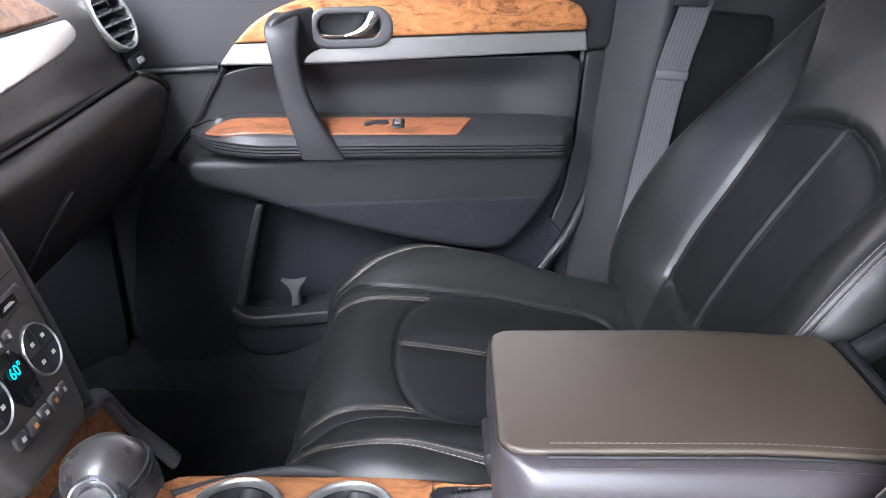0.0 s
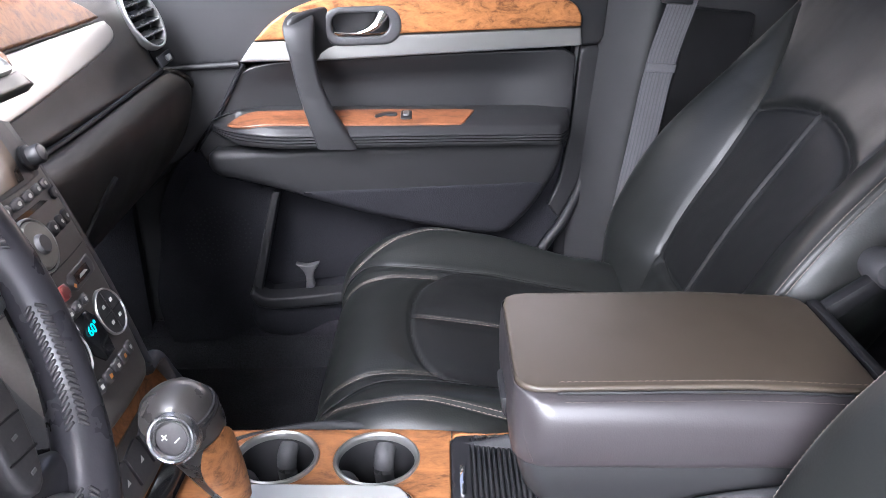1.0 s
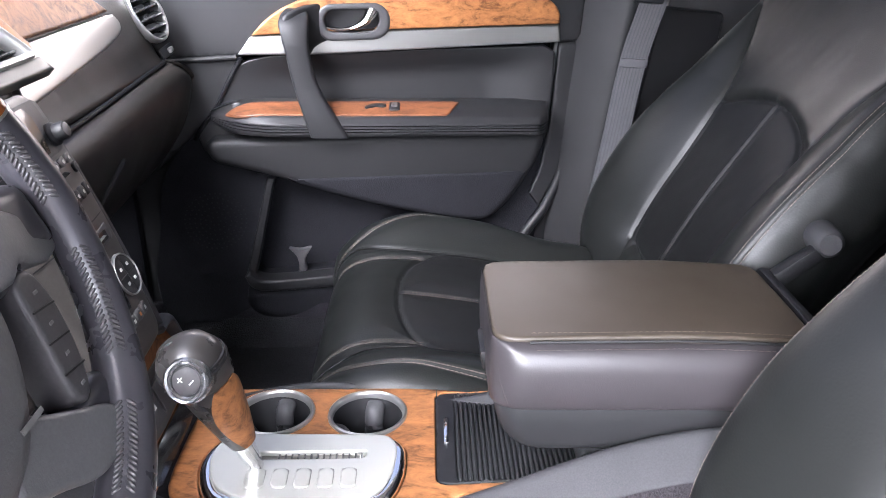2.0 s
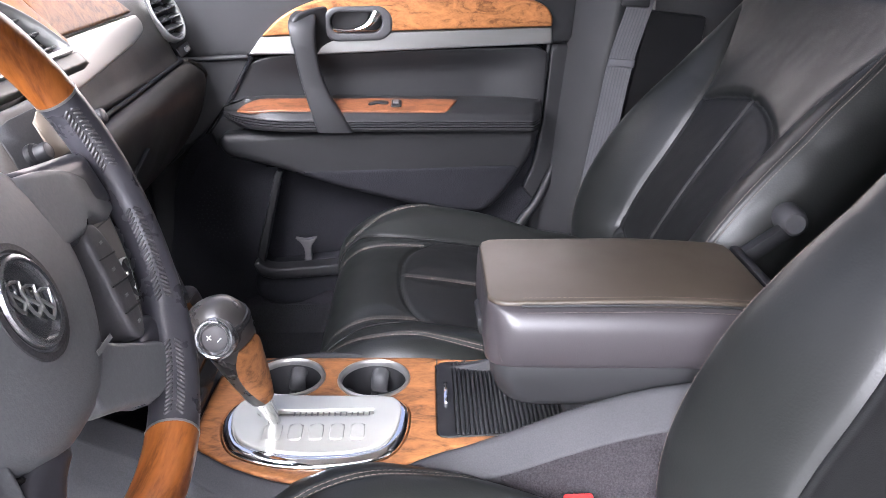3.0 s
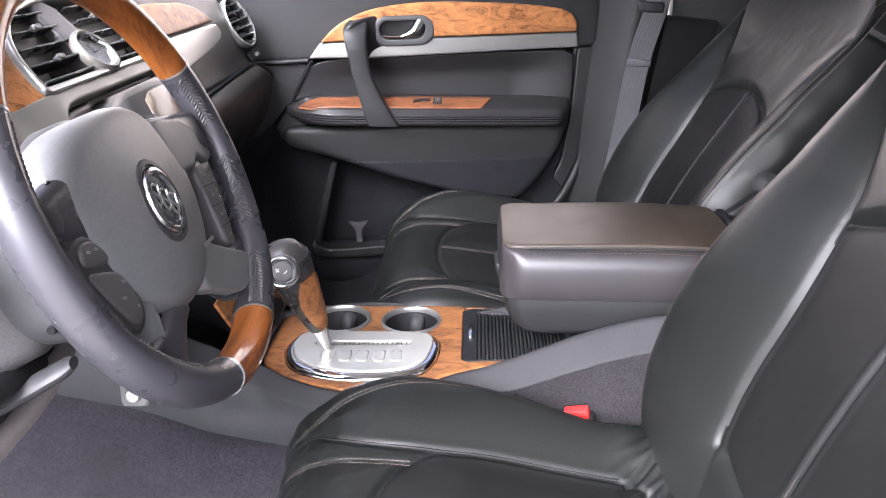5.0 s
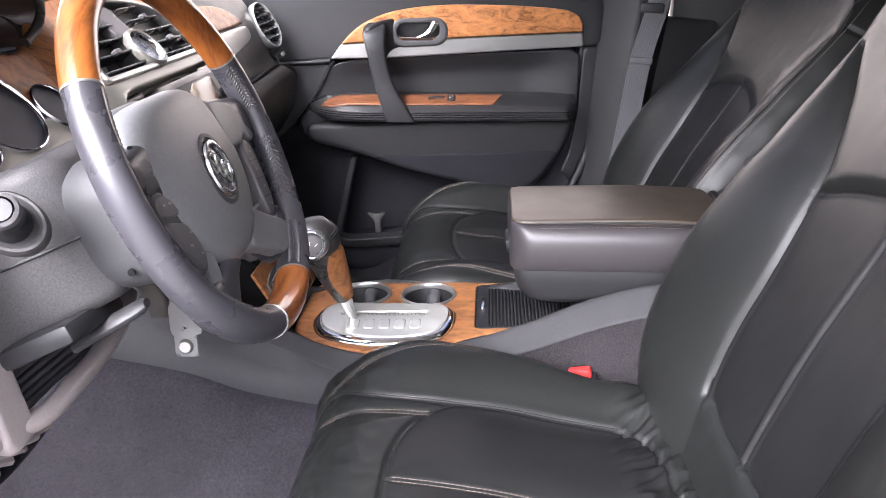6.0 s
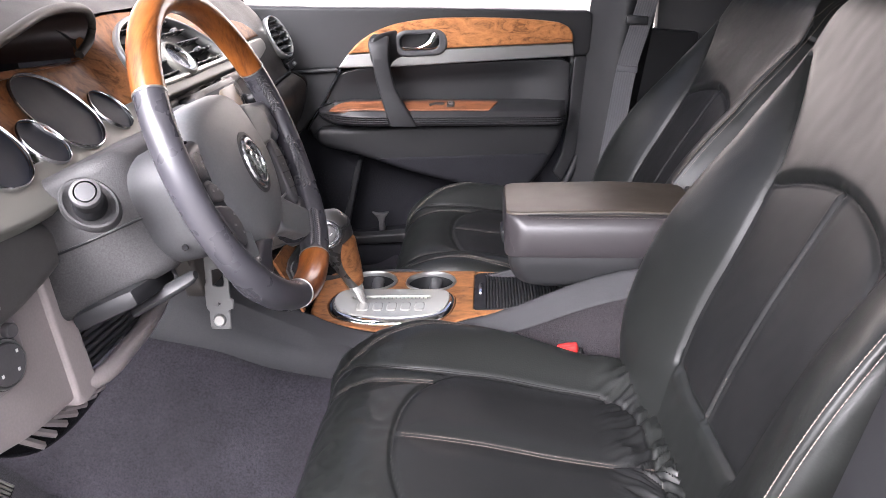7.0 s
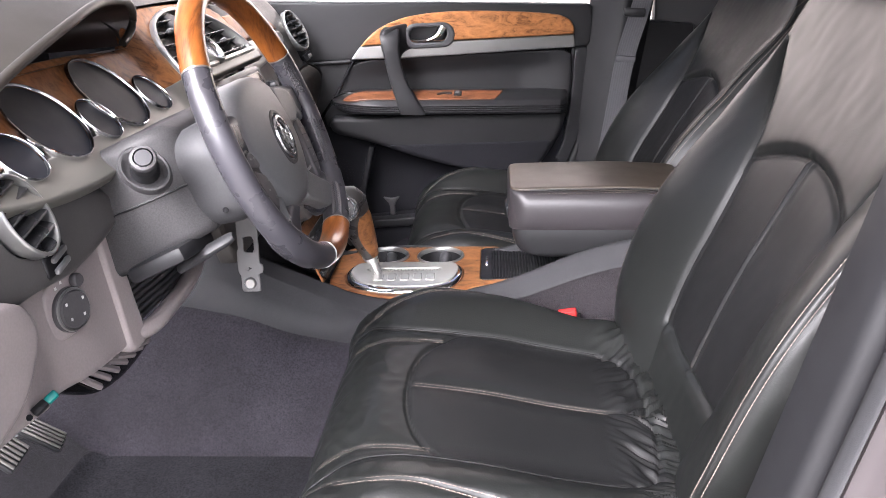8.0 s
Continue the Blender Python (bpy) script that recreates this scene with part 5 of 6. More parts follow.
def on_cluster(u, v, h):
    """u: across the car (y), v: up the sloping cluster face from z 1.33, h: out of it."""
    return Vector((-0.4118 - v * math.sin(GA) + h * math.cos(GA), u, 1.33 + v * math.cos(GA) + h * math.sin(GA)))


def cl_v(z):
    return (z - 1.33) / math.cos(GA)


def build_dash():
    d = thing("dashboard", "dark grey dashboard with wood and silver bands and round chrome-rimmed gauges", "dashboard")
    # main body, passenger side
    prof = spline([(-1.02, 1.43), (-0.85, 1.47), (-0.66, 1.468), (-0.54, 1.445), (-0.485, 1.41), (-0.455, 1.37), (-0.435, 1.32), (-0.422, 1.285), (-0.414, 1.268), (-0.424, 1.258), (-0.45, 1.252)], 6)
    L = len(prof)

    def face(u, v):
        k = v * (L - 1)
        i = min(int(k), L - 2)
        p = prof[i] + (prof[i + 1] - prof[i]) * (k - i)
        y = lerp(0.36, 1.235, u)
        e = smooth(1.12, 1.235, y)
        return Vector((p[0] - 0.04 * e, y, p[1] - 0.01 * e))
    part("dash_face", surf(face, 40, 60), M_SOFT, d, sharp=60)
    gp = spline([(-0.440, 1.258), (-0.412, 1.2625), (-0.398, 1.256), (-0.391, 1.240), (-0.393, 1.215), (-0.404, 1.175), (-0.426, 1.130), (-0.470, 1.080), (-0.54, 1.050), (-0.62, 1.04)], 6)
    glove_end = lambda z: 1.166 + 0.058 * smooth(1.264, 1.222, z) ** 0.7 - 0.030 * smooth(1.20, 1.08, z)

    def glove(u, v):
        k = v * (len(gp) - 1)
        i = min(int(k), len(gp) - 2)
        p = gp[i] + (gp[i + 1] - gp[i]) * (k - i)
        y = lerp(0.60, glove_end(p[1]), u)
        e = smooth(0.93, 1.0, u) ** 2
        return Vector((p[0] - 0.012 * e, y, p[1] + 0.012 * smooth(0.75, 1.2, y) - 0.008))
    gb = part("glove_box", surf(glove, 60, 60), M_SOFT, d, "dark vinyl glove box", sharp=60)
    part("glove_piping", tube([glove(1.0, v) + Vector((0.004, 0.002, 0)) for v in np.linspace(0.10, 0.80, 30)], 0.0032, 8), M_SOFT, gb)
    part("glove_gap", tube([glove(u, 0.10) + Vector((0.0, 0, 0.004)) for u in np.linspace(0, 1, 20)], 0.0035, 8), M_DARK, gb)
    grip = [(0.868, 1.196), (0.845, 1.186), (0.822, 1.172), (0.806, 1.156), (0.798, 1.138)]
    part("glove_latch", tube(spline([(np.interp(-z, [-q[1] for q in gp[8:]], [q[0] for q in gp[8:]]) + 0.004, y, z) for y, z in grip], 4), 0.0035, 8), M_PLASTIC, gb, "grey latch handle")
    # far end cap
    part("end_cap", pad([(-1.0, 1.42), (-0.66, 1.46), (-0.56, 1.43), (-0.49, 1.34), (-0.455, 1.25), (-0.44, 1.2), (-0.46, 1.10), (-0.52, 1.05), (-0.9, 1.05)], lambda u, v, h: Vector((u, 1.232 - h, v)), r=0.004, t=0.01, step=0.04), M_SOFT, d)

    def on_face(u, v, h):
        """u: y, v: height, on the passenger-side face."""
        P = np.array(prof)
        x = np.interp(-v, -P[14:, 1], P[14:, 0])
        e = smooth(1.12, 1.235, u)
        return Vector((x + h * 0.95 - 0.04 * e, u, v + h * 0.25))
    wood_o = [(0.745, 1.357), (0.745, 1.403), (0.80, 1.403), (0.92, 1.396)] + spline([(0.965, 1.387), (0.995, 1.372), (1.014, 1.3575)], 4) + [(0.88, 1.3565)]
    part("wood_band", pad(wood_o, on_face, r=0.003, t=0.01, step=0.006, height=lambda u, v: 0.011), M_BURL, d, "glossy burl wood band")
    silver_o = [(0.70, 1.297), (0.72, 1.3535), (0.85, 1.3545), (1.0, 1.3545)] + spline([(1.026, 1.353), (1.036, 1.341), (1.022, 1.329), (0.967, 1.319)], 5) + [(0.87, 1.310), (0.77, 1.301)]
    part("silver_band", pad(silver_o, on_face, r=0.003, t=0.01, step=0.006, height=lambda u, v: 0.009), M_SILVER, d, "wide satin silver band")
    # round vents at the ends
    build_vent(d, frame_of((-0.427, 1.131, 1.347), (0.45, 0.9, 0), (0.80, -0.45, 0.38)) @ Matrix.Rotation(0.18, 4, "Z"), 0.0285, 0.048)
    build_vent(d, frame_of((-0.388, -0.088, 1.296), (0, 1, 0), (0.95, -0.1, 0.30)) @ Matrix.Rotation(0.25, 4, "Z"), 0.028, 0.042)
    # driver's side: sloping fascia with gauges
    gauges = [(0.1977, 1.3553, 0.0532), (0.0447, 1.3510, 0.0506), (0.1274, 1.3373, 0.0287), (0.2848, 1.3406, 0.0290), (-0.0400, 1.334, 0.0287)]
    gh = [ellipse(y, cl_v(z), r, r, 48) for y, z, r in gauges]
    lift = lambda u: 0.014 * smooth(0.335, 0.385, u)
    vent_o = spline([(0.386, 0.030), (0.398, 0.062), (0.428, 0.093), (0.478, 0.116), (0.553, 0.126), (0.628, 0.116), (0.678, 0.093), (0.708, 0.062), (0.720, 0.030)], 6) + [(0.722, 0.013), (0.384, 0.013)]
    w_o = spline([(-0.14, 0.0), (-0.14, 0.06), (-0.06, 0.085), (0.05, 0.100), (0.2, 0.102), (0.29, 0.094), (0.335, 0.092), (0.365, 0.112), (0.41, 0.132), (0.48, 0.142)], 5) + [(0.66, 0.138), (0.748, 0.112), (0.748, 0.02), (0.40, 0.0), (0.33, 0.012)]
    part("wood_fascia", pad(w_o, on_cluster, r=0.004, t=0.006, step=0.012, holes=[vent_o], hole_r=0.001, height=lambda u, v: -0.002 + lift(u)), M_BURL, d, "glossy burl wood gauge surround")
    p_o = spline([(-0.16, -0.01), (-0.10, -0.035), (0.0, -0.050), (0.10, -0.050), (0.2, -0.040), (0.30, -0.030), (0.35, -0.030), (0.375, -0.022), (0.395, -0.008), (0.43, -0.004)], 5) + [(0.738, -0.006), (0.738, 0.012), (0.385, 0.012), (0.33, 0.016), (0.24, 0.008), (0.16, -0.004), (0.09, -0.004), (0.02, -0.006), (-0.06, -0.002), (-0.16, 0.01)]
    part("pewter_band", pad(p_o, on_cluster, r=0.004, t=0.01, step=0.014, height=lambda u, v: 0.002 + lift(u)), M_CREAM, d, "satin pewter band under the gauges")
    for y, z, r in gauges:
        m = frame_of(on_cluster(y, cl_v(z), 0.0), (0, 1, 0), (math.cos(GA), 0, math.sin(GA)))
        g = part("gauge", lathe([(0.0, 0.0025), (r * 0.97, 0.0025)], m, 48), M_GAUGE, d, "dark round gauge")
        part("gauge_rim", lathe([(r * 0.965, 0.0035), (r * 0.972, 0.0055), (r * 0.99, 0.0065), (r * 1.01, 0.006), (r * 1.03, 0.002), (r * 1.03, -0.004)], m, 56), M_CHROME, g, "chrome gauge rim")
    # hood over the gauges: a lip that sweeps up and closes round at its inner end, a top pad and a dark lining
    lip = spline([(-0.415, -0.24, 1.29), (-0.425, -0.14, 1.335), (-0.430, -0.07, 1.374), (-0.430, -0.018, 1.398), (-0.430, 0.055, 1.420), (-0.432, 0.137, 1.440), (-0.443, 0.225, 1.4535), (-0.452, 0.300, 1.4545), (-0.462, 0.355, 1.447), (-0.470, 0.380, 1.431), (-0.474, 0.374, 1.411), (-0.475, 0.345, 1.397)], 8)
    lip = [Vector(p) for p in resample(lip, 0.008, False)]
    NL = len(lip) - 1

    def on_lip(u):
        k = u * NL
        i = min(int(k), NL - 1)
        return lip[i].lerp(lip[i + 1], k - i)

    def hood(u, v):
        p = on_lip(u)
        q = Vector((-0.74, lerp(-0.24, 0.42, min(1.0, u * 1.18)), 1.478))
        e = smooth(0.80, 1.0, u)
        q = q.lerp(Vector((-0.56, 0.43, 1.452)), e)
        r = p.lerp(q, v)
        r.z += (0.040 - 0.028 * e) * math.sin(min(1.0, v * 1.5) * math.pi / 1.5) * (1 - v) ** 0.5
        return r
    part("gauge_hood", surf(hood, 70, 30), M_SOFT, d, "soft vinyl hood over the gauges", sharp=75)
    part("hood_lip", tube([p + Vector((0, 0, 0.003)) for p in lip], 0.0055, 10), M_SOFT, d, "rounded hood lip")

    def hollow(u, v):
        p = on_lip(u)
        y = p.y
        back = Vector((-0.60, lerp(y, 0.14, 0.25), min(p.z, 1.452) - 0.004))
        low = Vector((-0.60, back.y, 1.380))
        edge = on_cluster(min(y + 0.02, 0.36), 0.088, 0.002)
        if v < 0.4:
            return p.lerp(back, v / 0.4)
        if v < 0.7:
            return back.lerp(low, (v - 0.4) / 0.3)
        return low.lerp(edge, (v - 0.7) / 0.3)
    part("hood_lining", surf(hollow, 60, 30), M_BROWN, d, "dark brown hood lining", sharp=60)

    def shoulder(u, v):
        y = lerp(0.36, 0.80, u)
        a = Vector((-0.74, y, 1.478))
        b = on_cluster(y, 0.142 - 0.03 * smooth(0.62, 0.80, y), 0.014)
        p = a.lerp(b, v)
        p.z += 0.030 * math.sin(v * math.pi) * (1 - 0.5 * v)
        return p
    part("dash_shoulder", surf(shoulder, 20, 24), M_SOFT, d, sharp=60)
    part("dash_top", surf(lambda u, v: Vector((lerp(-1.02, -0.70, v), lerp(-0.21, 0.40, u), lerp(1.43, 1.474, smooth(0, 0.5, v)))), 10, 12), M_SOFT, d)
    # pair of centre vents with a round clock
    cen = lambda u, v, h: on_cluster(u, v, h + 0.014)
    hole = [((p[0] - 0.553) * 0.985 + 0.553, (p[1] - 0.065) * 0.97 + 0.065) for p in vent_o]
    cv = part("center_vent", rim_band(vent_o, [(0.002, -0.006), (0.0025, 0.002), (0.001, 0.005), (-0.002, 0.006), (-0.0045, 0.005), (-0.006, 0.002), (-0.006, -0.012)], cen), M_SILVER, d, "silver-framed centre air vents")
    part("vent_back", pad(hole, lambda u, v, h: cen(u, v, h - 0.040), r=0.0, t=0.0, step=0.03), M_GLOSS, cv)
    fw = [0.150, 0.146, 0.136, 0.116, 0.086]
    for i in range(5):
        v = 0.026 + i * 0.0205
        for sg in (1, -1):
            a, b = 0.553 + sg * 0.026, 0.553 + sg * fw[i]
            part("vane", block(abs(b - a), 0.024, 0.0032, frame_of(cen((a + b) / 2, v, -0.010), (0, 1, 0), (-math.sin(GA) - 0.25, 0, math.cos(GA) + 0.5)), 0.0012, 1), M_VANE, cv)
            if i in (1, 3):
                part("vane_tab", block(0.014, 0.010, 0.008, frame_of(cen((a + b) / 2, v, 0.001), (0, 1, 0), (-math.sin(GA) - 0.25, 0, math.cos(GA) + 0.5)), 0.002, 1), M_GREY, cv)
    for sg in (1, -1):
        for k in range(3):
            u = 0.553 + sg * (0.055 + 0.030 * k)
            part("fin", block(0.003, 0.10 - 0.018 * k, 0.012, frame_of(cen(u, 0.066 - 0.008 * k, -0.026), (0, 1, 0), (math.cos(GA), 0, math.sin(GA))), 0.001, 1), M_DARK, cv)
    cm = frame_of(cen(0.536, 0.040, 0.003), (0, 1, 0), (math.cos(GA), -0.05, math.sin(GA)))
    ck = part("clock", lathe([(0.0305, -0.004), (0.0305, 0.003), (0.0295, 0.006), (0.0275, 0.0075), (0.0255, 0.007), (0.0240, 0.005), (0.0235, 0.0)], cm, 48), M_CREAM, d, "round pewter-rimmed clock")
    part("clock_bezel", lathe([(0.0242, 0.0065), (0.0235, 0.004), (0.020, 0.0005)], cm, 48), M_CHROME, ck, "chrome inner bezel")
    part("clock_face", lathe([(0.0, 0.0008), (0.0205, 0.0008)], cm, 40), M_DARKCHROME, ck)
    part("clock_hand", join(block(0.0009, 0.013, 0.0006, cm @ pose(0.0, 0.005, 0.0018), 0), block(0.010, 0.0009, 0.0006, cm @ pose(0.004, 0.0, 0.0019), 0)), M_DARK, ck)
    part("clock_post", pad(rrect(0.512, 0.014, 0.562, 0.122, 0.006), cen, r=0.004, t=0.02, step=0.012, height=lambda u, v: 0.001), M_GREY, d)
    sl = frame_of((-0.4085, 1.143, 1.287), (0.3, 0.95, 0), (0.85, -0.45, 0.3))
    vs_ = part("vent_slider", block(0.030, 0.016, 0.004, sl @ pose(0, 0, 0, 0, 0, 15), 0.002), M_DARK, d)
    part("slider_knob", block(0.010, 0.008, 0.006, sl @ pose(0.004, 0, 0.003, 0, 0, 15), 0.002), M_CAPGREY, vs_)
    return d


def build_vent(parent, m, rx, ry):
    """An oval end vent: x of the pose across, y along its long way, z out."""
    on = lambda u, v, h: m @ Vector((u, v, h))
    v = part("end_vent", rim_band(ellipse(0, 0, rx, ry, 64), [(0.0, -0.012), (0.0, 0.001), (-0.001, 0.003), (-0.0022, 0.0035), (-0.0035, 0.003), (-0.004, 0.001), (-0.004, -0.02)], on), M_SILVER, parent, "oval air vent with silver ring")
    part("vent_back", pad(ellipse(0, 0, rx * 0.9, ry * 0.95, 30), lambda u, w, h: on(u, w, h - 0.022), r=0, t=0, step=0.03), M_DARK, v)
    for i in range(6):
        y = (-0.78 + i * 0.312) * ry
        w = 2 * rx * 0.87 * math.sqrt(max(0.05, 1 - (y / (ry * 0.93)) ** 2))
        part("vane", block(w, 0.003, 0.018, m @ pose(0, y, -0.006, 30, 0, 0), 0.001, 1), M_VANE, v)
    return v


dashboard = build_dash()


# ---------------------------------------------------------------- centre stack
def build_stack():
    st = thing("center_stack", "dark grey radio and climate control stack with chrome dials", "control panel")
    lo, hi = Vector((-0.268, 0, 1.085)), Vector((-0.385, 0, 1.372))
    up = (hi - lo).normalized()
    out = Vector((up.z, 0, -up.x))

    def on(u, v, h):
        bend = -1.6 * (u - MID_Y) ** 2
        p = lo + up * (v * 0.875) + out * (h + bend)
        return Vector((p.x, u, p.z))
    edge = spline([(0.050, 0.020), (0.066, 0.070), (0.080, 0.120), (0.091, 0.180), (0.097, 0.240), (0.094, 0.285), (0.070, 0.312)], 5)
    o = [(MID_Y + e[0], e[1]) for e in edge] + [(MID_Y - e[0], e[1]) for e in edge[::-1]]
    part("panel", pad(o, on, r=0.009, t=0.03, step=0.012), M_STACK, st, "brownish grey control panel")
    for sg in (1, -1):
        def flank_at(u, v):
            k = v * (len(edge) - 3)
            i = int(min(k, len(edge) - 4))
            w, h = edge[i] + (edge[i + 1] - edge[i]) * (k - i)
            p = on(MID_Y + sg * (w - 0.001), h, -0.009)
            q_ = Vector((-0.50, MID_Y + sg * (w + 0.030), p.z - 0.02))
            return p.lerp(q_, u)
        part("stack_flank", surf(flank_at, 10, 30), M_PLASTIC, st, sharp=60)

    def dial(u, v, r, label="chrome-ringed dial"):
        m = frame_of(on(u, v, 0.0), (0, 1, 0), out)
        b = part("dial", lathe([(r, -0.002), (r, 0.003), (r * 0.96, 0.0045), (r * 0.92, 0.003)], m, 40), M_SILVER, st, label)
        part("dial_face", lathe([(0.0, 0.0035), (r * 0.93, 0.0030)], m, 32), M_PLASTIC, b)
        return b, m
    for sg in (1, -1):
        b, m = dial(MID_Y + sg * 0.038, 0.100, 0.0215)
        part("dial_cross", join(block(0.036, 0.0012, 0.0006, m @ pose(0, 0, 0.0042), 0), block(0.0012, 0.036, 0.0006, m @ pose(0, 0, 0.0043), 0)), M_DARK, b)
        for k in range(4):
            a_ = radians(45 + 90 * k)
            part("dial_mark", block(0.004, 0.003, 0.0006, m @ pose(0.011 * math.cos(a_), 0.011 * math.sin(a_), 0.0042), 0), M_WHITE, b)
    b, m = dial(MID_Y, 0.195, 0.0235)
    part("dial_disc", lathe([(0.0, 0.006), (0.019, 0.006), (0.0205, 0.003)], m, 36), M_CREAM, b, "pewter dial disc")
    part("dial_cap", lathe([(0.0, 0.010), (0.007, 0.010), (0.0085, 0.008), (0.0085, 0.005)], m, 24), M_PLASTIC, b)
    for sg in (1, -1):
        m = frame_of(on(MID_Y + sg * 0.066, 0.262, 0.0), (0, 1, 0), out) @ Matrix.Scale(0.68, 4)
        k = part("radio_knob", lathe([(0.0165, 0.0), (0.0165, 0.008), (0.0125, 0.011), (0.0120, 0.024), (0.0105, 0.026), (0.0, 0.026)], m, 32), M_DARK, st)
        part("knob_cap", lathe([(0.0, 0.0268), (0.0085, 0.0266), (0.0100, 0.0255)], m, 28), M_GREY, k)
    part("screen_frame", pad(rrect(MID_Y - 0.086, 0.243, MID_Y + 0.086, 0.303, 0.008), on, r=0.001, t=0.004, step=0.02, height=lambda u, v: 0.001), M_PLASTIC, st)
    part("radio_screen", pad(rrect(MID_Y - 0.043, 0.248, MID_Y + 0.043, 0.299, 0.003), on, r=0.001, t=0.003, step=0.02, height=lambda u, v: 0.003), M_SCREENGLARE, st, "radio screen, pale reflection put into its colour")

    def button(u, v, w, h, mat, mark):
        bt = part("button", pad(rrect(u - w, v - h, u + w, v + h, 0.0015), on, r=0.001, t=0.004, step=0.006, height=lambda a, c: 0.003), mat, st)
        part("button_mark", pad(rrect(u - w * 0.35, v - 0.0022, u + w * 0.35, v + 0.0022, 0.0006), on, r=0, t=0, step=0.004, height=lambda a, c: 0.0036), mark, bt)
    for i in range(8):
        button(MID_Y - 0.070 + i * 0.020, 0.234, 0.0088, 0.0050, M_GREY, M_WHITE)
    for sg in (1, -1):
        button(MID_Y + sg * 0.080, 0.221, 0.0085, 0.0055, M_DARK, M_CAPGREY)
        for i in range(3):
            button(MID_Y + sg * (0.0375 + i * 0.0175), 0.197, 0.0078, 0.0068, M_DARK, M_WHITE)
    for i in range(5):
        button(MID_Y - 0.032 + i * 0.016, 0.060, 0.0070, 0.0060, M_GREY, M_AMBER if i in (1, 3) else M_WHITE)
    for i in range(3):
        button(MID_Y - 0.014 + i * 0.014, 0.129, 0.0060, 0.0050, M_GREY, M_WHITE)
    part("disc_slot", pad(rrect(MID_Y - 0.060, 0.2195, MID_Y + 0.060, 0.2245, 0.002), on, r=0, t=0, step=0.02, height=lambda a, c: 0.001), M_GLOSS, st)
    part("seam_line", pad(rrect(MID_Y - 0.082, 0.1660, MID_Y + 0.082, 0.1675, 0.0005), on, r=0, t=0, step=0.02, height=lambda a, c: 0.0006), M_DARK, st)
    part("display", pad(rrect(MID_Y - 0.0155, 0.072, MID_Y + 0.0155, 0.121, 0.003), on, r=0.001, t=0.003, step=0.02, height=lambda u, v: 0.002), M_GLOSS, st, "black climate display")
    def lettering(name, text, m, size, mat, parent, label=""):
        cu = bpy.data.curves.new(name, 'FONT')
        cu.body, cu.size, cu.extrude, cu.align_x, cu.align_y = text, size, 0.0002, 'CENTER', 'CENTER'
        cu.materials.append(mat)
        ob = new(name, cu)
        ob.matrix_world = m
        ob.parent = parent
        if label:
            ob["label"] = label
    lettering("digits", "60\u00b0", frame_of(on(MID_Y - 0.001, 0.104, 0.0034), (0, 1, 0), out), 0.012, M_TEALGLOW, st, "teal glowing temperature digits")
    part("disc_display", pad(rrect(MID_Y + 0.008, 0.1385, MID_Y + 0.066, 0.1565, 0.002), on, r=0.001, t=0.003, step=0.01, height=lambda u, v: 0.002), M_GREY, st)
    part("disc_window", pad(rrect(MID_Y + 0.018, 0.1425, MID_Y + 0.050, 0.1530, 0.001), on, r=0.0, t=0.0, step=0.01, height=lambda u, v: 0.0026), M_GLOSS, st)
    part("disc_marking", pad(rrect(MID_Y + 0.022, 0.1460, MID_Y + 0.046, 0.1490, 0.001), on, r=0.0, t=0.0, step=0.01, height=lambda u, v: 0.0032), M_WHITE, st)
    part("warning_lamp", pad(ellipse(MID_Y + 0.013, 0.1445, 0.0028, 0.0028, 10), on, r=0.0, t=0.0, step=0.004, height=lambda u, v: 0.0028), M_AMBER, st, "small amber mark")
    part("hazard_button", pad(rrect(MID_Y - 0.010, 0.140, MID_Y + 0.003, 0.154, 0.002), on, r=0.001, t=0.003, step=0.005, height=lambda u, v: 0.003), M_HAZARD, st, "dull red hazard button")
    # wood piece, switch row and ash tray below
    def slope(u, v, h):
        return Vector((lerp(-0.297, -0.262, v) + h * 0.87, u, lerp(1.086, 0.997, v) + h * 0.5))
    part("wood_apron", pad([(MID_Y - 0.092, 0.0), (MID_Y + 0.092, 0.0), (MID_Y + 0.112, 1.0), (MID_Y - 0.078, 1.0), (MID_Y - 0.080, 0.5)], slope, r=0.0, t=0.004, step=0.1), M_BURL, st, "burl wood piece")
    part("switch_base", pad(rrect(MID_Y - 0.070, 0.20, MID_Y + 0.070, 0.72, 0.012), lambda u, v, h: slope(u, v, h + 0.003), r=0.0, t=0.006, step=0.1), M_STACK, st)
    part("ash_tray", pad(rrect(MID_Y - 0.078, 0.74, MID_Y + 0.078, 0.99, 0.012), lambda u, v, h: slope(u, v, h + 0.004), r=0.0, t=0.006, step=0.1), M_GLOSS, st, "gloss black tray front")
    # trim that runs down the stack's flank to the console's edge
    line = [on(MID_Y + e[0] + 0.010, e[1], -0.012) for e in edge[::-1][6:]] + [Vector((-0.291, MID_Y + 0.090, 1.090)), Vector((-0.282, MID_Y + 0.106, 1.055)), Vector((-0.266, MID_Y + 0.122, 1.018)), Vector((-0.250, MID_Y + 0.128, 0.992))]
    part("stack_trim", tube(spline([tuple(p) for p in line], 3), 0.0085, 10, flat=(1.3, 0.8)), M_PLASTIC, st, "grey trim along the stack's edge")
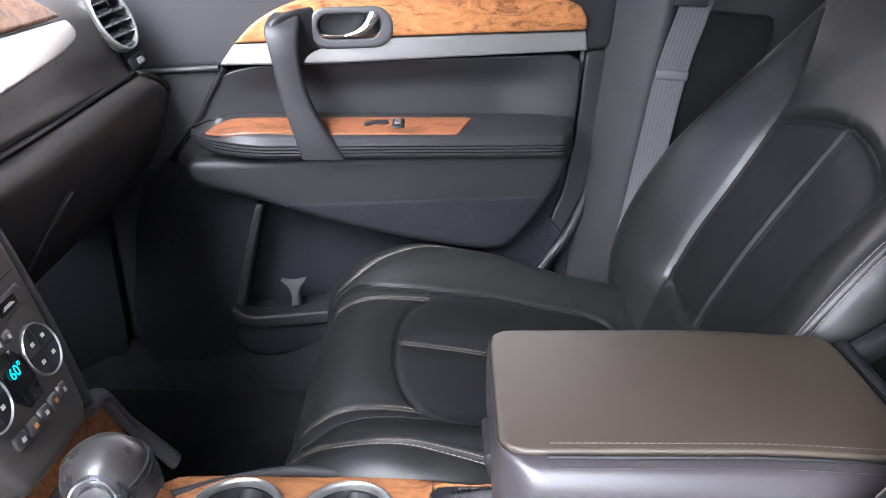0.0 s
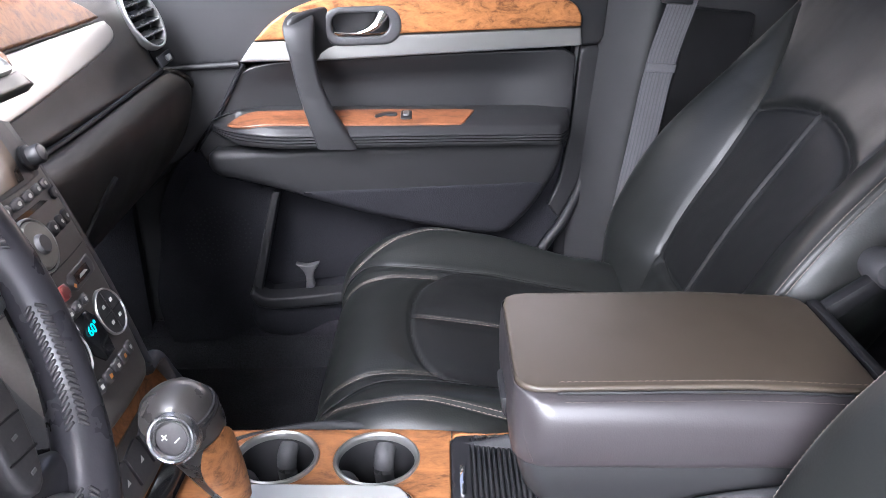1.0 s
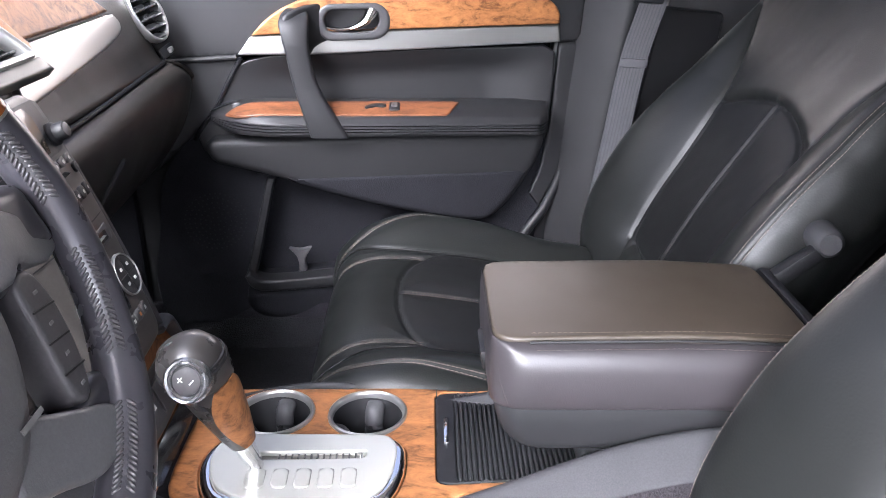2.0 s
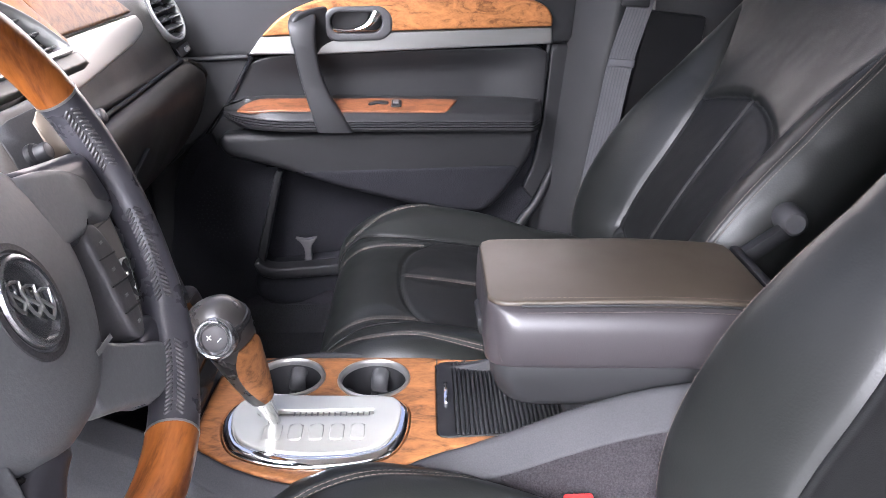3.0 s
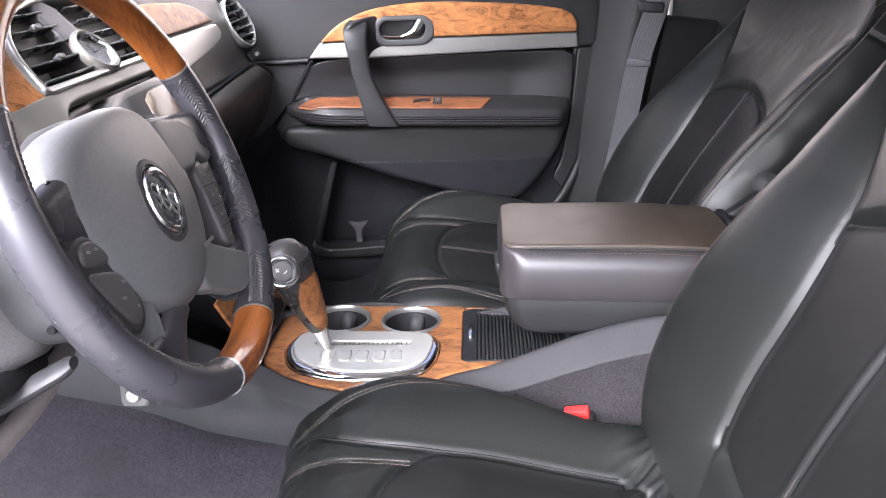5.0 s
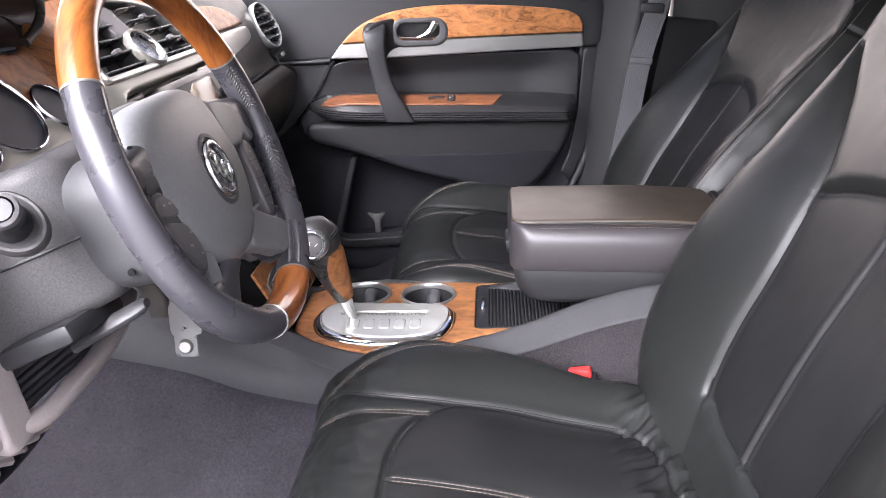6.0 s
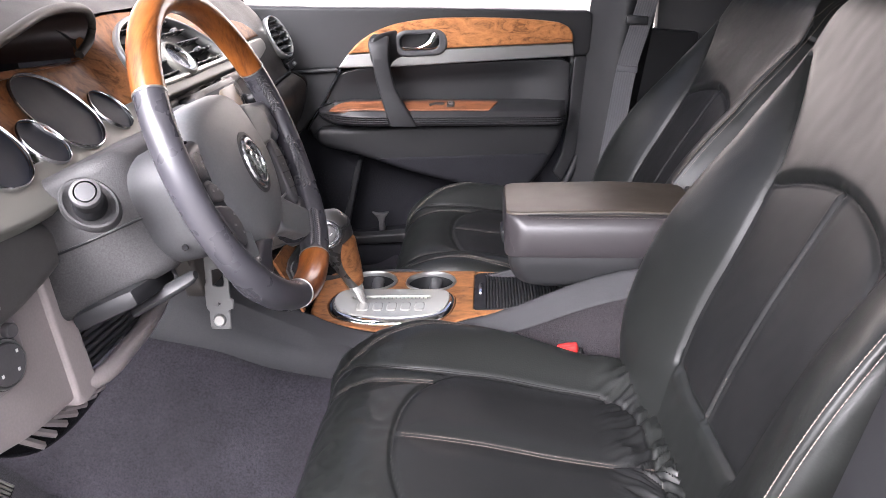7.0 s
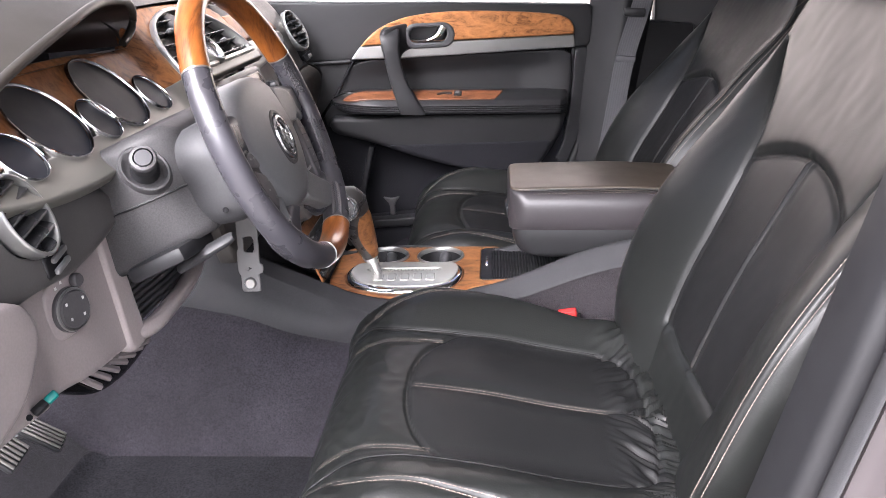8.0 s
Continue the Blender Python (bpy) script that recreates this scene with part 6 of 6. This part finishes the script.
    for i in range(4):
        u = MID_Y - 0.062 + i * 0.032
        b = part("switch", pad(rrect(u, 0.28, u + 0.028, 0.64, 0.003), lambda a, v, h: slope(a, v, h + 0.007), r=0.0, t=0.004, step=0.05), M_GREY, st)
        part("switch_mark", pad(rrect(u + 0.011, 0.42, u + 0.018, 0.50, 0.001), lambda a, v, h: slope(a, v, h + 0.0085), r=0.0, t=0.0, step=0.05), M_WHITE, b)
    return st


center_stack = build_stack()
part("dash_filler", pad([(0.30, 1.300), (0.36, 1.312), (0.40, 1.326), (0.475, 1.328), (0.475, 1.10), (0.30, 1.10)], lambda u, v, h: Vector((-0.408 + 0.30 * (1.325 - v) + h, u, v)), r=0.006, t=0.02, step=0.02), M_STACK, dashboard, "brownish grey panel beside the controls")


# ---------------------------------------------------------------- driver's knee panel
def build_knee():
    kp = thing("knee_panel", "mauve-grey lower dash panel with round light switch and black grilles", "dash panel")

    def on(u, v, h):
        """u: across (y), v: height, h: towards the seat."""
        return Vector((-0.405 + 0.13 * (1.226 - v) + 0.10 * min(0.0, u + 0.02) + h, u, v))
    o = [(-0.30, 1.24), (-0.10, 1.235), (0.02, 1.240), (0.072, 1.238), (0.076, 1.16), (0.076, 1.094)] + spline([(0.03, 1.098), (-0.03, 1.104), (-0.08, 1.112), (-0.16, 1.116)], 4) + [(-0.30, 1.10)]
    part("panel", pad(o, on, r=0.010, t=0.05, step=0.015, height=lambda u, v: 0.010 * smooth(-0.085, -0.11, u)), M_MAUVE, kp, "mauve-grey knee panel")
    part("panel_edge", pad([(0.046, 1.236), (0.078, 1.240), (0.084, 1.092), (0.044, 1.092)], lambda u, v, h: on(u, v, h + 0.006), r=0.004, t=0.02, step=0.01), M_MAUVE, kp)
    part("upper_panel", pad([(-0.30, 1.34), (-0.10, 1.335), (0.0, 1.300), (0.05, 1.285)] + spline([(0.078, 1.272), (0.088, 1.255), (0.082, 1.240), (0.05, 1.229), (-0.03, 1.218), (-0.09, 1.220), (-0.16, 1.216)], 4) + [(-0.30, 1.20)], lambda u, v, h: on(u, v, h + 0.022), r=0.014, t=0.06, step=0.012, holes=[ellipse(-0.088, 1.296, 0.028, 0.042, 40, 0.25)], hole_r=0.003), M_UPPER, kp, "grey soft upper panel")
    sb = part("slider_base", pad(rrect(-0.075, 1.232, -0.040, 1.256, 0.003), lambda u, v, h: on(u, v + 0.25 * (u + 0.058), h + 0.024), r=0.002, t=0.004, step=0.006), M_DARK, kp)
    for k in (0, 1):
        part("slider", block(0.005, 0.026, 0.006, Matrix.Translation(on(-0.058, 1.238 + 0.011 * k, 0.028)) @ pose(0, 0, 0, 14, 0, 0), 0.002), M_CAPGREY, sb)
    part("panel_back", pad([(-0.30, 1.34), (0.44, 1.30), (0.44, 1.10), (0.10, 1.07), (-0.30, 1.12)], lambda u, v, h: on(u, v, h - 0.075), r=0.002, t=0.01, step=0.05), M_DARK, kp)
    # ribbed bolster under the column
    part("rib_back", pad([(0.085, 1.165), (0.30, 1.125), (0.30, 1.09), (0.10, 1.09)], lambda u, v, h: Vector((-0.412 + h, u, v)), r=0.002, t=0.02, step=0.02), M_DARK, kp)
    for i in range(7):
        v = 1.100 + i * 0.0085
        part("rib", tube([(-0.408, 0.088, v + 0.004), (-0.402, 0.19, v + 0.002), (-0.410, 0.30, v - 0.004)], 0.0034, 8), M_PLASTIC, kp)
    bar = [(-0.425, 0.030, 1.112), (-0.400, 0.060, 1.106), (-0.385, 0.10, 1.099), (-0.387, 0.16, 1.097), (-0.390, 0.22, 1.097), (-0.396, 0.28, 1.103), (-0.41, 0.34, 1.112)]
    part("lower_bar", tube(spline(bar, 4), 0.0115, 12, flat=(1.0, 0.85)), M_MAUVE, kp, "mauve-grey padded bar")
    # lower black grille
    go = spline([(-0.060, 1.108), (-0.050, 1.097), (0.015, 1.058), (0.075, 1.044), (0.125, 1.044), (0.166, 1.049), (0.170, 1.057), (0.150, 1.062), (0.06, 1.082), (-0.02, 1.104)], 5, True)
    part("grille_back", pad(go, lambda u, v, h: Vector((-0.420 + h, u, v)), r=0.003, t=0.01, step=0.012), M_GLOSS, kp, "black grille frame")
    for i in range(7):
        k = (i + 0.5) / 7
        p, q_ = Vector((-0.4165, lerp(-0.030, 0.118, k), lerp(1.1015, 1.0640, k))), Vector((-0.4165, lerp(0.012, 0.162, k), lerp(1.0625, 1.0555, k)))
        part("grille_slat", tube([p.lerp(q_, 0.03), p.lerp(q_, 0.97)], 0.0042, 6, flat=(0.8, 1.0)), M_MAUVE, kp)
    fo = [(-0.32, 1.27), (-0.168, 1.249)] + spline([(-0.142, 1.236), (-0.128, 1.218), (-0.130, 1.195), (-0.145, 1.172), (-0.168, 1.152), (-0.205, 1.138)], 4) + [(-0.32, 1.12)]
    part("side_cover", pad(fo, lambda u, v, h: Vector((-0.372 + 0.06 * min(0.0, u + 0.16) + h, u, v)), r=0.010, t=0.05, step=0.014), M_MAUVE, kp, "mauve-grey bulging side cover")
    f = frame_of(on(-0.038, 1.187, 0.002), (0, 1, 0), (0.97, -0.22, 0.08)) @ Matrix.Scale(0.80, 4)
    bez = part("switch_bezel", pad(spline([(-0.034, -0.030), (0.0, -0.037), (0.030, -0.030), (0.036, 0.0), (0.034, 0.032), (0.018, 0.046), (-0.012, 0.040), (-0.034, 0.02)], 5, True), lambda u, v, h: f @ Vector((u, v, h)), r=0.004, t=0.006, step=0.007, height=lambda u, v: 0.003), M_MAUVE, kp)
    sw = part("light_switch", lathe([(0.0285, 0.0), (0.0285, 0.006), (0.0265, 0.008), (0.024, 0.008), (0.0225, 0.012), (0.0, 0.0125)], f @ pose(0, -0.004, 0.002), 40), M_GREY, kp, "round headlight switch")
    part("switch_ring", lathe([(0.0240, 0.0085), (0.0250, 0.0098), (0.0268, 0.0092), (0.0275, 0.007)], f @ pose(0, -0.004, 0.002), 40), M_SILVER, sw)
    part("dimmer_knob", lathe([(0.0085, 0.002), (0.0085, 0.009), (0.0070, 0.011), (0.0, 0.0112)], f @ pose(0.019, 0.027, 0.002), 20), M_GREY, sw, "small dimmer knob")
    for i, (a, b) in enumerate(((-0.014, 0.008), (-0.012, -0.012), (0.010, -0.014), (0.014, 0.006), (-0.016, 0.030), (-0.006, 0.034))):
        part("switch_mark", block(0.0030, 0.0036, 0.0006, f @ pose(a, b, 0.0150 if i < 4 else 0.0075), 0), M_WHITE, sw)
    return kp


knee_panel = build_knee()

# ---------------------------------------------------------------- floor, pillars, roof, outside
FLOOR_Z = 0.715


def floor_z(x, y):
    toe = max(0.0, -0.64 - x)
    z = FLOOR_Z + 0.9 * toe - 0.25 * max(0, toe - 0.25)
    d = abs(y - MID_Y)
    lo = LOW_Z(max(-0.56, min(x, 0.3))) - 0.02
    z = lerp(z, max(z, lo), smooth(0.170, 0.128, d) if d > 0 else 1)
    z = max(z, lerp(z, 0.80, smooth(1.22, 1.25, y)))
    return z


def build_body():
    fl = tagged(part("floor", surf(lambda u, v: Vector((lerp(-1.05, 1.64, u), lerp(-0.30, 1.38, v), floor_z(lerp(-1.05, 1.64, u), lerp(-0.30, 1.38, v)))), 170, 180), M_CARPET), "dark grey carpeted car floor with raised tunnel", "floor", kind="structure")
    sill = tagged(part("door_sill", block(1.3, 0.06, 0.05, pose(-0.05, 1.275, 0.775), 0.012), M_PLASTIC), "dark plastic door sill", "sill", kind="structure")
    # centre pillar by the passenger door
    def pillar(u, v):
        z = lerp(0.74, 1.60, v)
        a = lerp(0.205, 0.275, smooth(0.85, 1.6, z))
        b = lerp(0.33, 0.40, smooth(0.85, 1.6, z))
        x = lerp(a, b + 0.03, u)
        y = 1.345 - 0.045 * math.sin(min(1.0, max(0, u)) * math.pi)
        return Vector((x, y + 0.06 * abs(u - 0.5) - 0.03 * (z - 1.0), z))
    tagged(part("pillar", surf(pillar, 16, 30), M_PILLAR), "dark grey trimmed centre pillar beside the passenger seat", "pillar", kind="structure")
    tagged(part("kick_panel", block(0.75, 0.03, 0.75, pose(-0.905, 1.205, 1.05, 0, 0, 8), 0.01), M_DARKCARPET), "dark felt side panel of the footwell", "wall", kind="structure")
    tagged(part("pillar_base", block(0.30, 0.04, 0.62, pose(0.34, 1.385, 1.02, 0, 6, 0), 0.01), M_DARK), "dark lower pillar trim", "pillar", kind="structure")
    # plain dark walls up to the roof, added to keep rear light out
    tagged(part("wall_rear_side", block(1.2, 0.04, 1.32, pose(1.02, 1.40, 1.285), 0.01), M_DARK), "dark side wall added to shut out light behind the front seats", "wall", kind="structure")
    tagged(part("wall_rear_driver_side", block(1.14, 0.04, 1.32, pose(1.07, -0.27, 1.285), 0.01), M_DARK), "dark side wall added to shut out light behind the front seats", "wall", kind="structure")
    tagged(part("wall_back", block(0.06, 1.74, 1.32, pose(1.655, 0.56, 1.285), 0.02), M_DARK), "dark back wall added to shut out light from the rear", "wall", kind="structure")
    # unseen rail, added to cut window light on the upper seats
    tagged(part("shade_rail_passenger", block(2.0, 0.12, 0.12, pose(0.60, 1.335, 1.88), 0.03), M_HEADLINER), "unseen pale roof rail over the passenger door, added to cut reflections", "roof rail", kind="structure")
    tagged(part("firewall", block(0.04, 1.6, 0.9, pose(-1.06, 0.55, 1.0), 0.01), M_DARK), "dark firewall", "wall", kind="structure")
    tagged(part("roof", pad(rrect(-0.41, -0.20, 1.62, 1.30, 0.10), lambda u, v, h: Vector((u, v, 1.93 - h)), r=0.02, t=0.05, step=0.06), M_HEADLINER), "pale headliner", "ceiling", kind="structure")
    # unseen rail, hung low to keep direct sun off the far side
    tagged(part("shade_rail", block(2.0, 0.10, 0.34, pose(0.62, -0.215, 1.79), 0.03), M_HEADLINER), "unseen pale roof rail over the driver's door, added to shade the cabin", "roof rail", kind="structure")
    tagged(part("ground", surf(lambda u, v: Vector((lerp(-60, 60, u), lerp(-60, 60, v), 0.0)), 8, 8), M_GROUND), "pale concrete ground", "ground", kind="structure")
    tagged(part("backdrop", block(40, 0.3, 5, pose(0, 9, 2.5), 0.02), M_WALL), "pale building wall beyond the car", "wall", kind="structure")


build_body()

# ---------------------------------------------------------------- loose and small things
def build_belt():
    b = thing("seat_belt", "grey ribbed seat belt hanging beside the passenger seat", "seat belt")
    path = spline([(0.405, 1.272, 1.50), (0.362, 1.258, 1.347), (0.334, 1.250, 1.250), (0.313, 1.243, 1.12), (0.292, 1.236, 0.995), (0.283, 1.232, 0.955)], 8)
    wid = [0.0225] * 38 + [0.020, 0.017, 0.015, 0.013, 0.0125] * 2

    def strap(k0, k1, lift, n):
        rows = []
        for i, p in enumerate(path):
            w = wid[min(i, len(wid) - 1)]
            rows.append([Vector((p[0] + lerp(k0, k1, j / n) * w, p[1] - lift, p[2] - 0.10 * lerp(k0, k1, j / n) * w)) for j in range(n + 1)])
        return rows

    def slab(rows, t):
        bm = bmesh.new()
        A = [[bm.verts.new(p) for p in r] for r in rows]
        B2 = [[bm.verts.new(p + Vector((0, t, 0))) for p in r] for r in rows]
        for a, c in zip(A, A[1:]):
            for j in range(len(a) - 1):
                bm.faces.new((a[j], a[j + 1], c[j + 1], c[j]))
        for a, c, d, e in zip(A, A[1:], B2, B2[1:]):
            bm.faces.new((a[0], c[0], e[0], d[0]))
            bm.faces.new((a[-1], d[-1], e[-1], c[-1]))
        bmesh.ops.recalc_face_normals(bm, faces=bm.faces)
        return bm
    part("strap", slab(strap(-1, 1, 0.0, 6), 0.0016), M_BELT, b, "grey woven strap")
    for i in range(8):
        c = -0.86 + i * 0.2457
        part("rib", slab(strap(c - 0.05, c + 0.05, 0.0008, 1), 0.0008), M_BELT_RIB, b)
    fold = path[16]
    part("fold", block(0.048, 0.005, 0.014, pose(fold[0], fold[1] - 0.002, fold[2] - 0.004, 0, 4, 0), 0.002), M_BELT, b)
    part("guide", block(0.05, 0.012, 0.02, pose(0.352, 1.256, 1.352, 0, 4, 0), 0.004), M_DARK, b)
    part("anchor_plate", block(0.030, 0.010, 0.080, pose(0.281, 1.234, 0.915, 0, 3, 0), 0.004), M_DARK, b)
    part("anchor_bolt", lathe([(0.0, 0.008), (0.006, 0.008), (0.008, 0.004), (0.008, 0.0)], frame_of((0.285, 1.229, 0.925), (1, 0, 0), (0, -1, 0)), 16), M_SILVER, b)
    part("tongue", block(0.024, 0.006, 0.030, pose(0.284, 1.232, 0.965, 0, 3, 0), 0.002), M_SILVER, b)
    return b


build_belt()

# fold-down arm pivot on the passenger seat's inner flank
piv = Vector((0.405, 0.662, 1.165))
pv = part("arm_pivot", lathe([(0.0, 0.018), (0.011, 0.018), (0.015, 0.014), (0.0165, 0.004), (0.0175, 0.0), (0.0175, -0.02)], frame_of(piv, (1, 0, 0), (-0.15, -1, 0.1)), 32), M_PLASTIC, None)
pv.parent = passenger_seat
pv.matrix_parent_inverse = Matrix.Translation((-passenger_seat.location.x, -passenger_seat.location.y, 0))
bar = part("pivot_bar", block(0.115, 0.018, 0.020, frame_of(piv + Vector((-0.048, -0.006, -0.040)), (0.80, 0.0, 0.60), (-0.6, 0, 0.8)), 0.006), M_DARK, None)
bar.parent = passenger_seat
bar.matrix_parent_inverse = Matrix.Translation((-passenger_seat.location.x, -passenger_seat.location.y, 0))

bk = thing("belt_buckle", "red seat belt buckle button in black housing beside the driver's seat", "buckle")
bf = frame_of((0.130, 0.432, 0.955), (0.9, -0.25, 0.25), (-0.28, -0.1, 1.0))
part("housing", block(0.044, 0.020, 0.05, bf @ pose(0, 0, -0.028), 0.004), M_DARK, bk)
part("release_button", block(0.030, 0.013, 0.014, bf @ pose(0.002, 0, 0.002), 0.003), M_RED, bk, "bright red release button")

br = thing("metal_tag", "grey metal bracket plate hanging under the steering column", "bracket")
tf = frame_of((-0.309, 0.252, 1.125), (1, 0, 0), (0.0, -1.0, 0.12))
tg = [(-0.014, 0.055), (0.014, 0.055), (0.014, -0.008), (0.018, -0.008), (0.018, -0.020), (0.0125, -0.020), (0.0125, -0.046), (-0.0125, -0.046), (-0.0125, -0.020), (-0.016, -0.020), (-0.016, 0.010), (-0.014, 0.010)]
part("plate", pad(tg, lambda u, v, h: tf @ Vector((u, v, h)), r=0.0006, t=0.002, step=0.006, holes=[rrect(-0.006, 0.008, 0.008, 0.030, 0.002), ellipse(0.0, -0.014, 0.0028, 0.0028, 12)]), M_CAPGREY, br)
part("rivet", lathe([(0.0, 0.004), (0.006, 0.004), (0.0078, 0.002), (0.008, 0.0)], tf @ pose(0, -0.034, 0), 20), M_SILVER, br, "round steel rivet")

plug = thing("data_plug", "teal and black data plug hanging under the dash", "connector")
pf = frame_of((-0.380, -0.124, 1.136), (0.5, 0.5, 0.5), (0.3, -0.6, 0.7)) @ Matrix.Scale(0.60, 4)
part("plug_body", block(0.024, 0.014, 0.012, pf @ pose(-0.021, 0, 0), 0.003), M_DARK, plug)
part("plug_cap", block(0.020, 0.013, 0.010, pf, 0.003), M_TEAL, plug, "teal plastic cap")
part("cable", tube(spline([pf @ Vector((-0.04, 0, 0)), (-0.45, -0.115, 1.10), (-0.50, -0.12, 1.11), (-0.56, -0.12, 1.14)], 5), 0.003, 8), M_DARK, plug)


def pedal(name, label, c, w, h, ribs, turn):
    t = thing(name, label, "pedal")
    f = frame_of(c, (0.25, 1, 0.0), (0.72, -0.12, 0.68)) @ Matrix.Rotation(turn, 4, 'Z')
    part("pad", block(w, h, 0.010, f, 0.004), M_DARK, t)
    for i in range(ribs):
        part("tread", block(w / ribs * 0.45, h * 0.9, 0.004, f @ pose((i + 0.5 - ribs / 2) * w / ribs * 0.95, 0, 0.006), 0.0008, 1), M_TREAD, t)
    part("arm", tube([f @ Vector((0, h * 0.3, -0.008)), f @ Vector((0, h * 0.8, -0.06)), f @ Vector((0, h * 1.6, -0.12))], 0.008, 8), M_DARK, t)


pedal("accelerator_pedal", "black ribbed accelerator pedal above the carpet", (-0.575, 0.136, 0.927), 0.030, 0.060, 5, 0.45)
pedal("brake_pedal", "black ribbed brake pedal beside the accelerator", (-0.575, 0.060, 0.952), 0.044, 0.044, 6, 0.3)


# driver's door opening: pillar trim, seal and red body
def pillar_strip(name, mat, label, a, b, y, depth):
    rings = []
    for z in np.linspace(-0.75, 0.85, 18):
        c = Vector((0.230 + 0.254 * z + 0.10 * max(0, z - 0.3), y, 1.08 + z))
        rings.append([c + Vector((lerp(a, b, k), -depth * math.sin(k * math.pi) ** 0.5, 0)) for k in np.linspace(0, 1, 7)] + [c + Vector((b, 0.05, 0)), c + Vector((a, 0.05, 0))])
    return tagged(part(name, loft(rings), mat), label, "pillar", kind="structure")


pillar_strip("pillar_trim", M_DARK, "dark plastic pillar trim at the driver's door", 0.0, 0.024, -0.215, 0.010)
pillar_strip("trim", M_PLASTIC, "rubber door seal along the pillar", 0.025, 0.030, -0.225, 0.010)
pillar_strip("pillar_inner", M_DARK, "dark inner pillar edge", 0.031, 0.036, -0.222, 0.004)
pillar_strip("pillar_metal", M_PILLARGREY, "greyish painted inner pillar", 0.037, 0.078, -0.225, 0.006)
pillar_strip("pillar_paint", M_PAINT, "red painted outer pillar", 0.079, 0.22, -0.225, 0.01)

# floor mat under the driver's feet
tagged(part("floor_sheet", pad(rrect(-0.665, -0.16, -0.02, 0.388, 0.03), lambda u, v, h: Vector((u, v, floor_z(u, v) + 0.006 + h)), r=0.003, t=0.006, step=0.02), M_MAT), "dark grey carpet floor mat, scuffed, in the driver's footwell", "floor mat")

# added dark sheet that stands for the shade in the passenger footwell
tagged(part("floor_sheet", pad(rrect(-0.64, 0.715, -0.02, 1.238, 0.03), lambda u, v, h: Vector((u, v, floor_z(u, v) + 0.010 + h)), r=0.004, t=0.010, step=0.025), M_SHADESHEET), "added dark sheet for the shade on the passenger footwell floor", "floor mat")
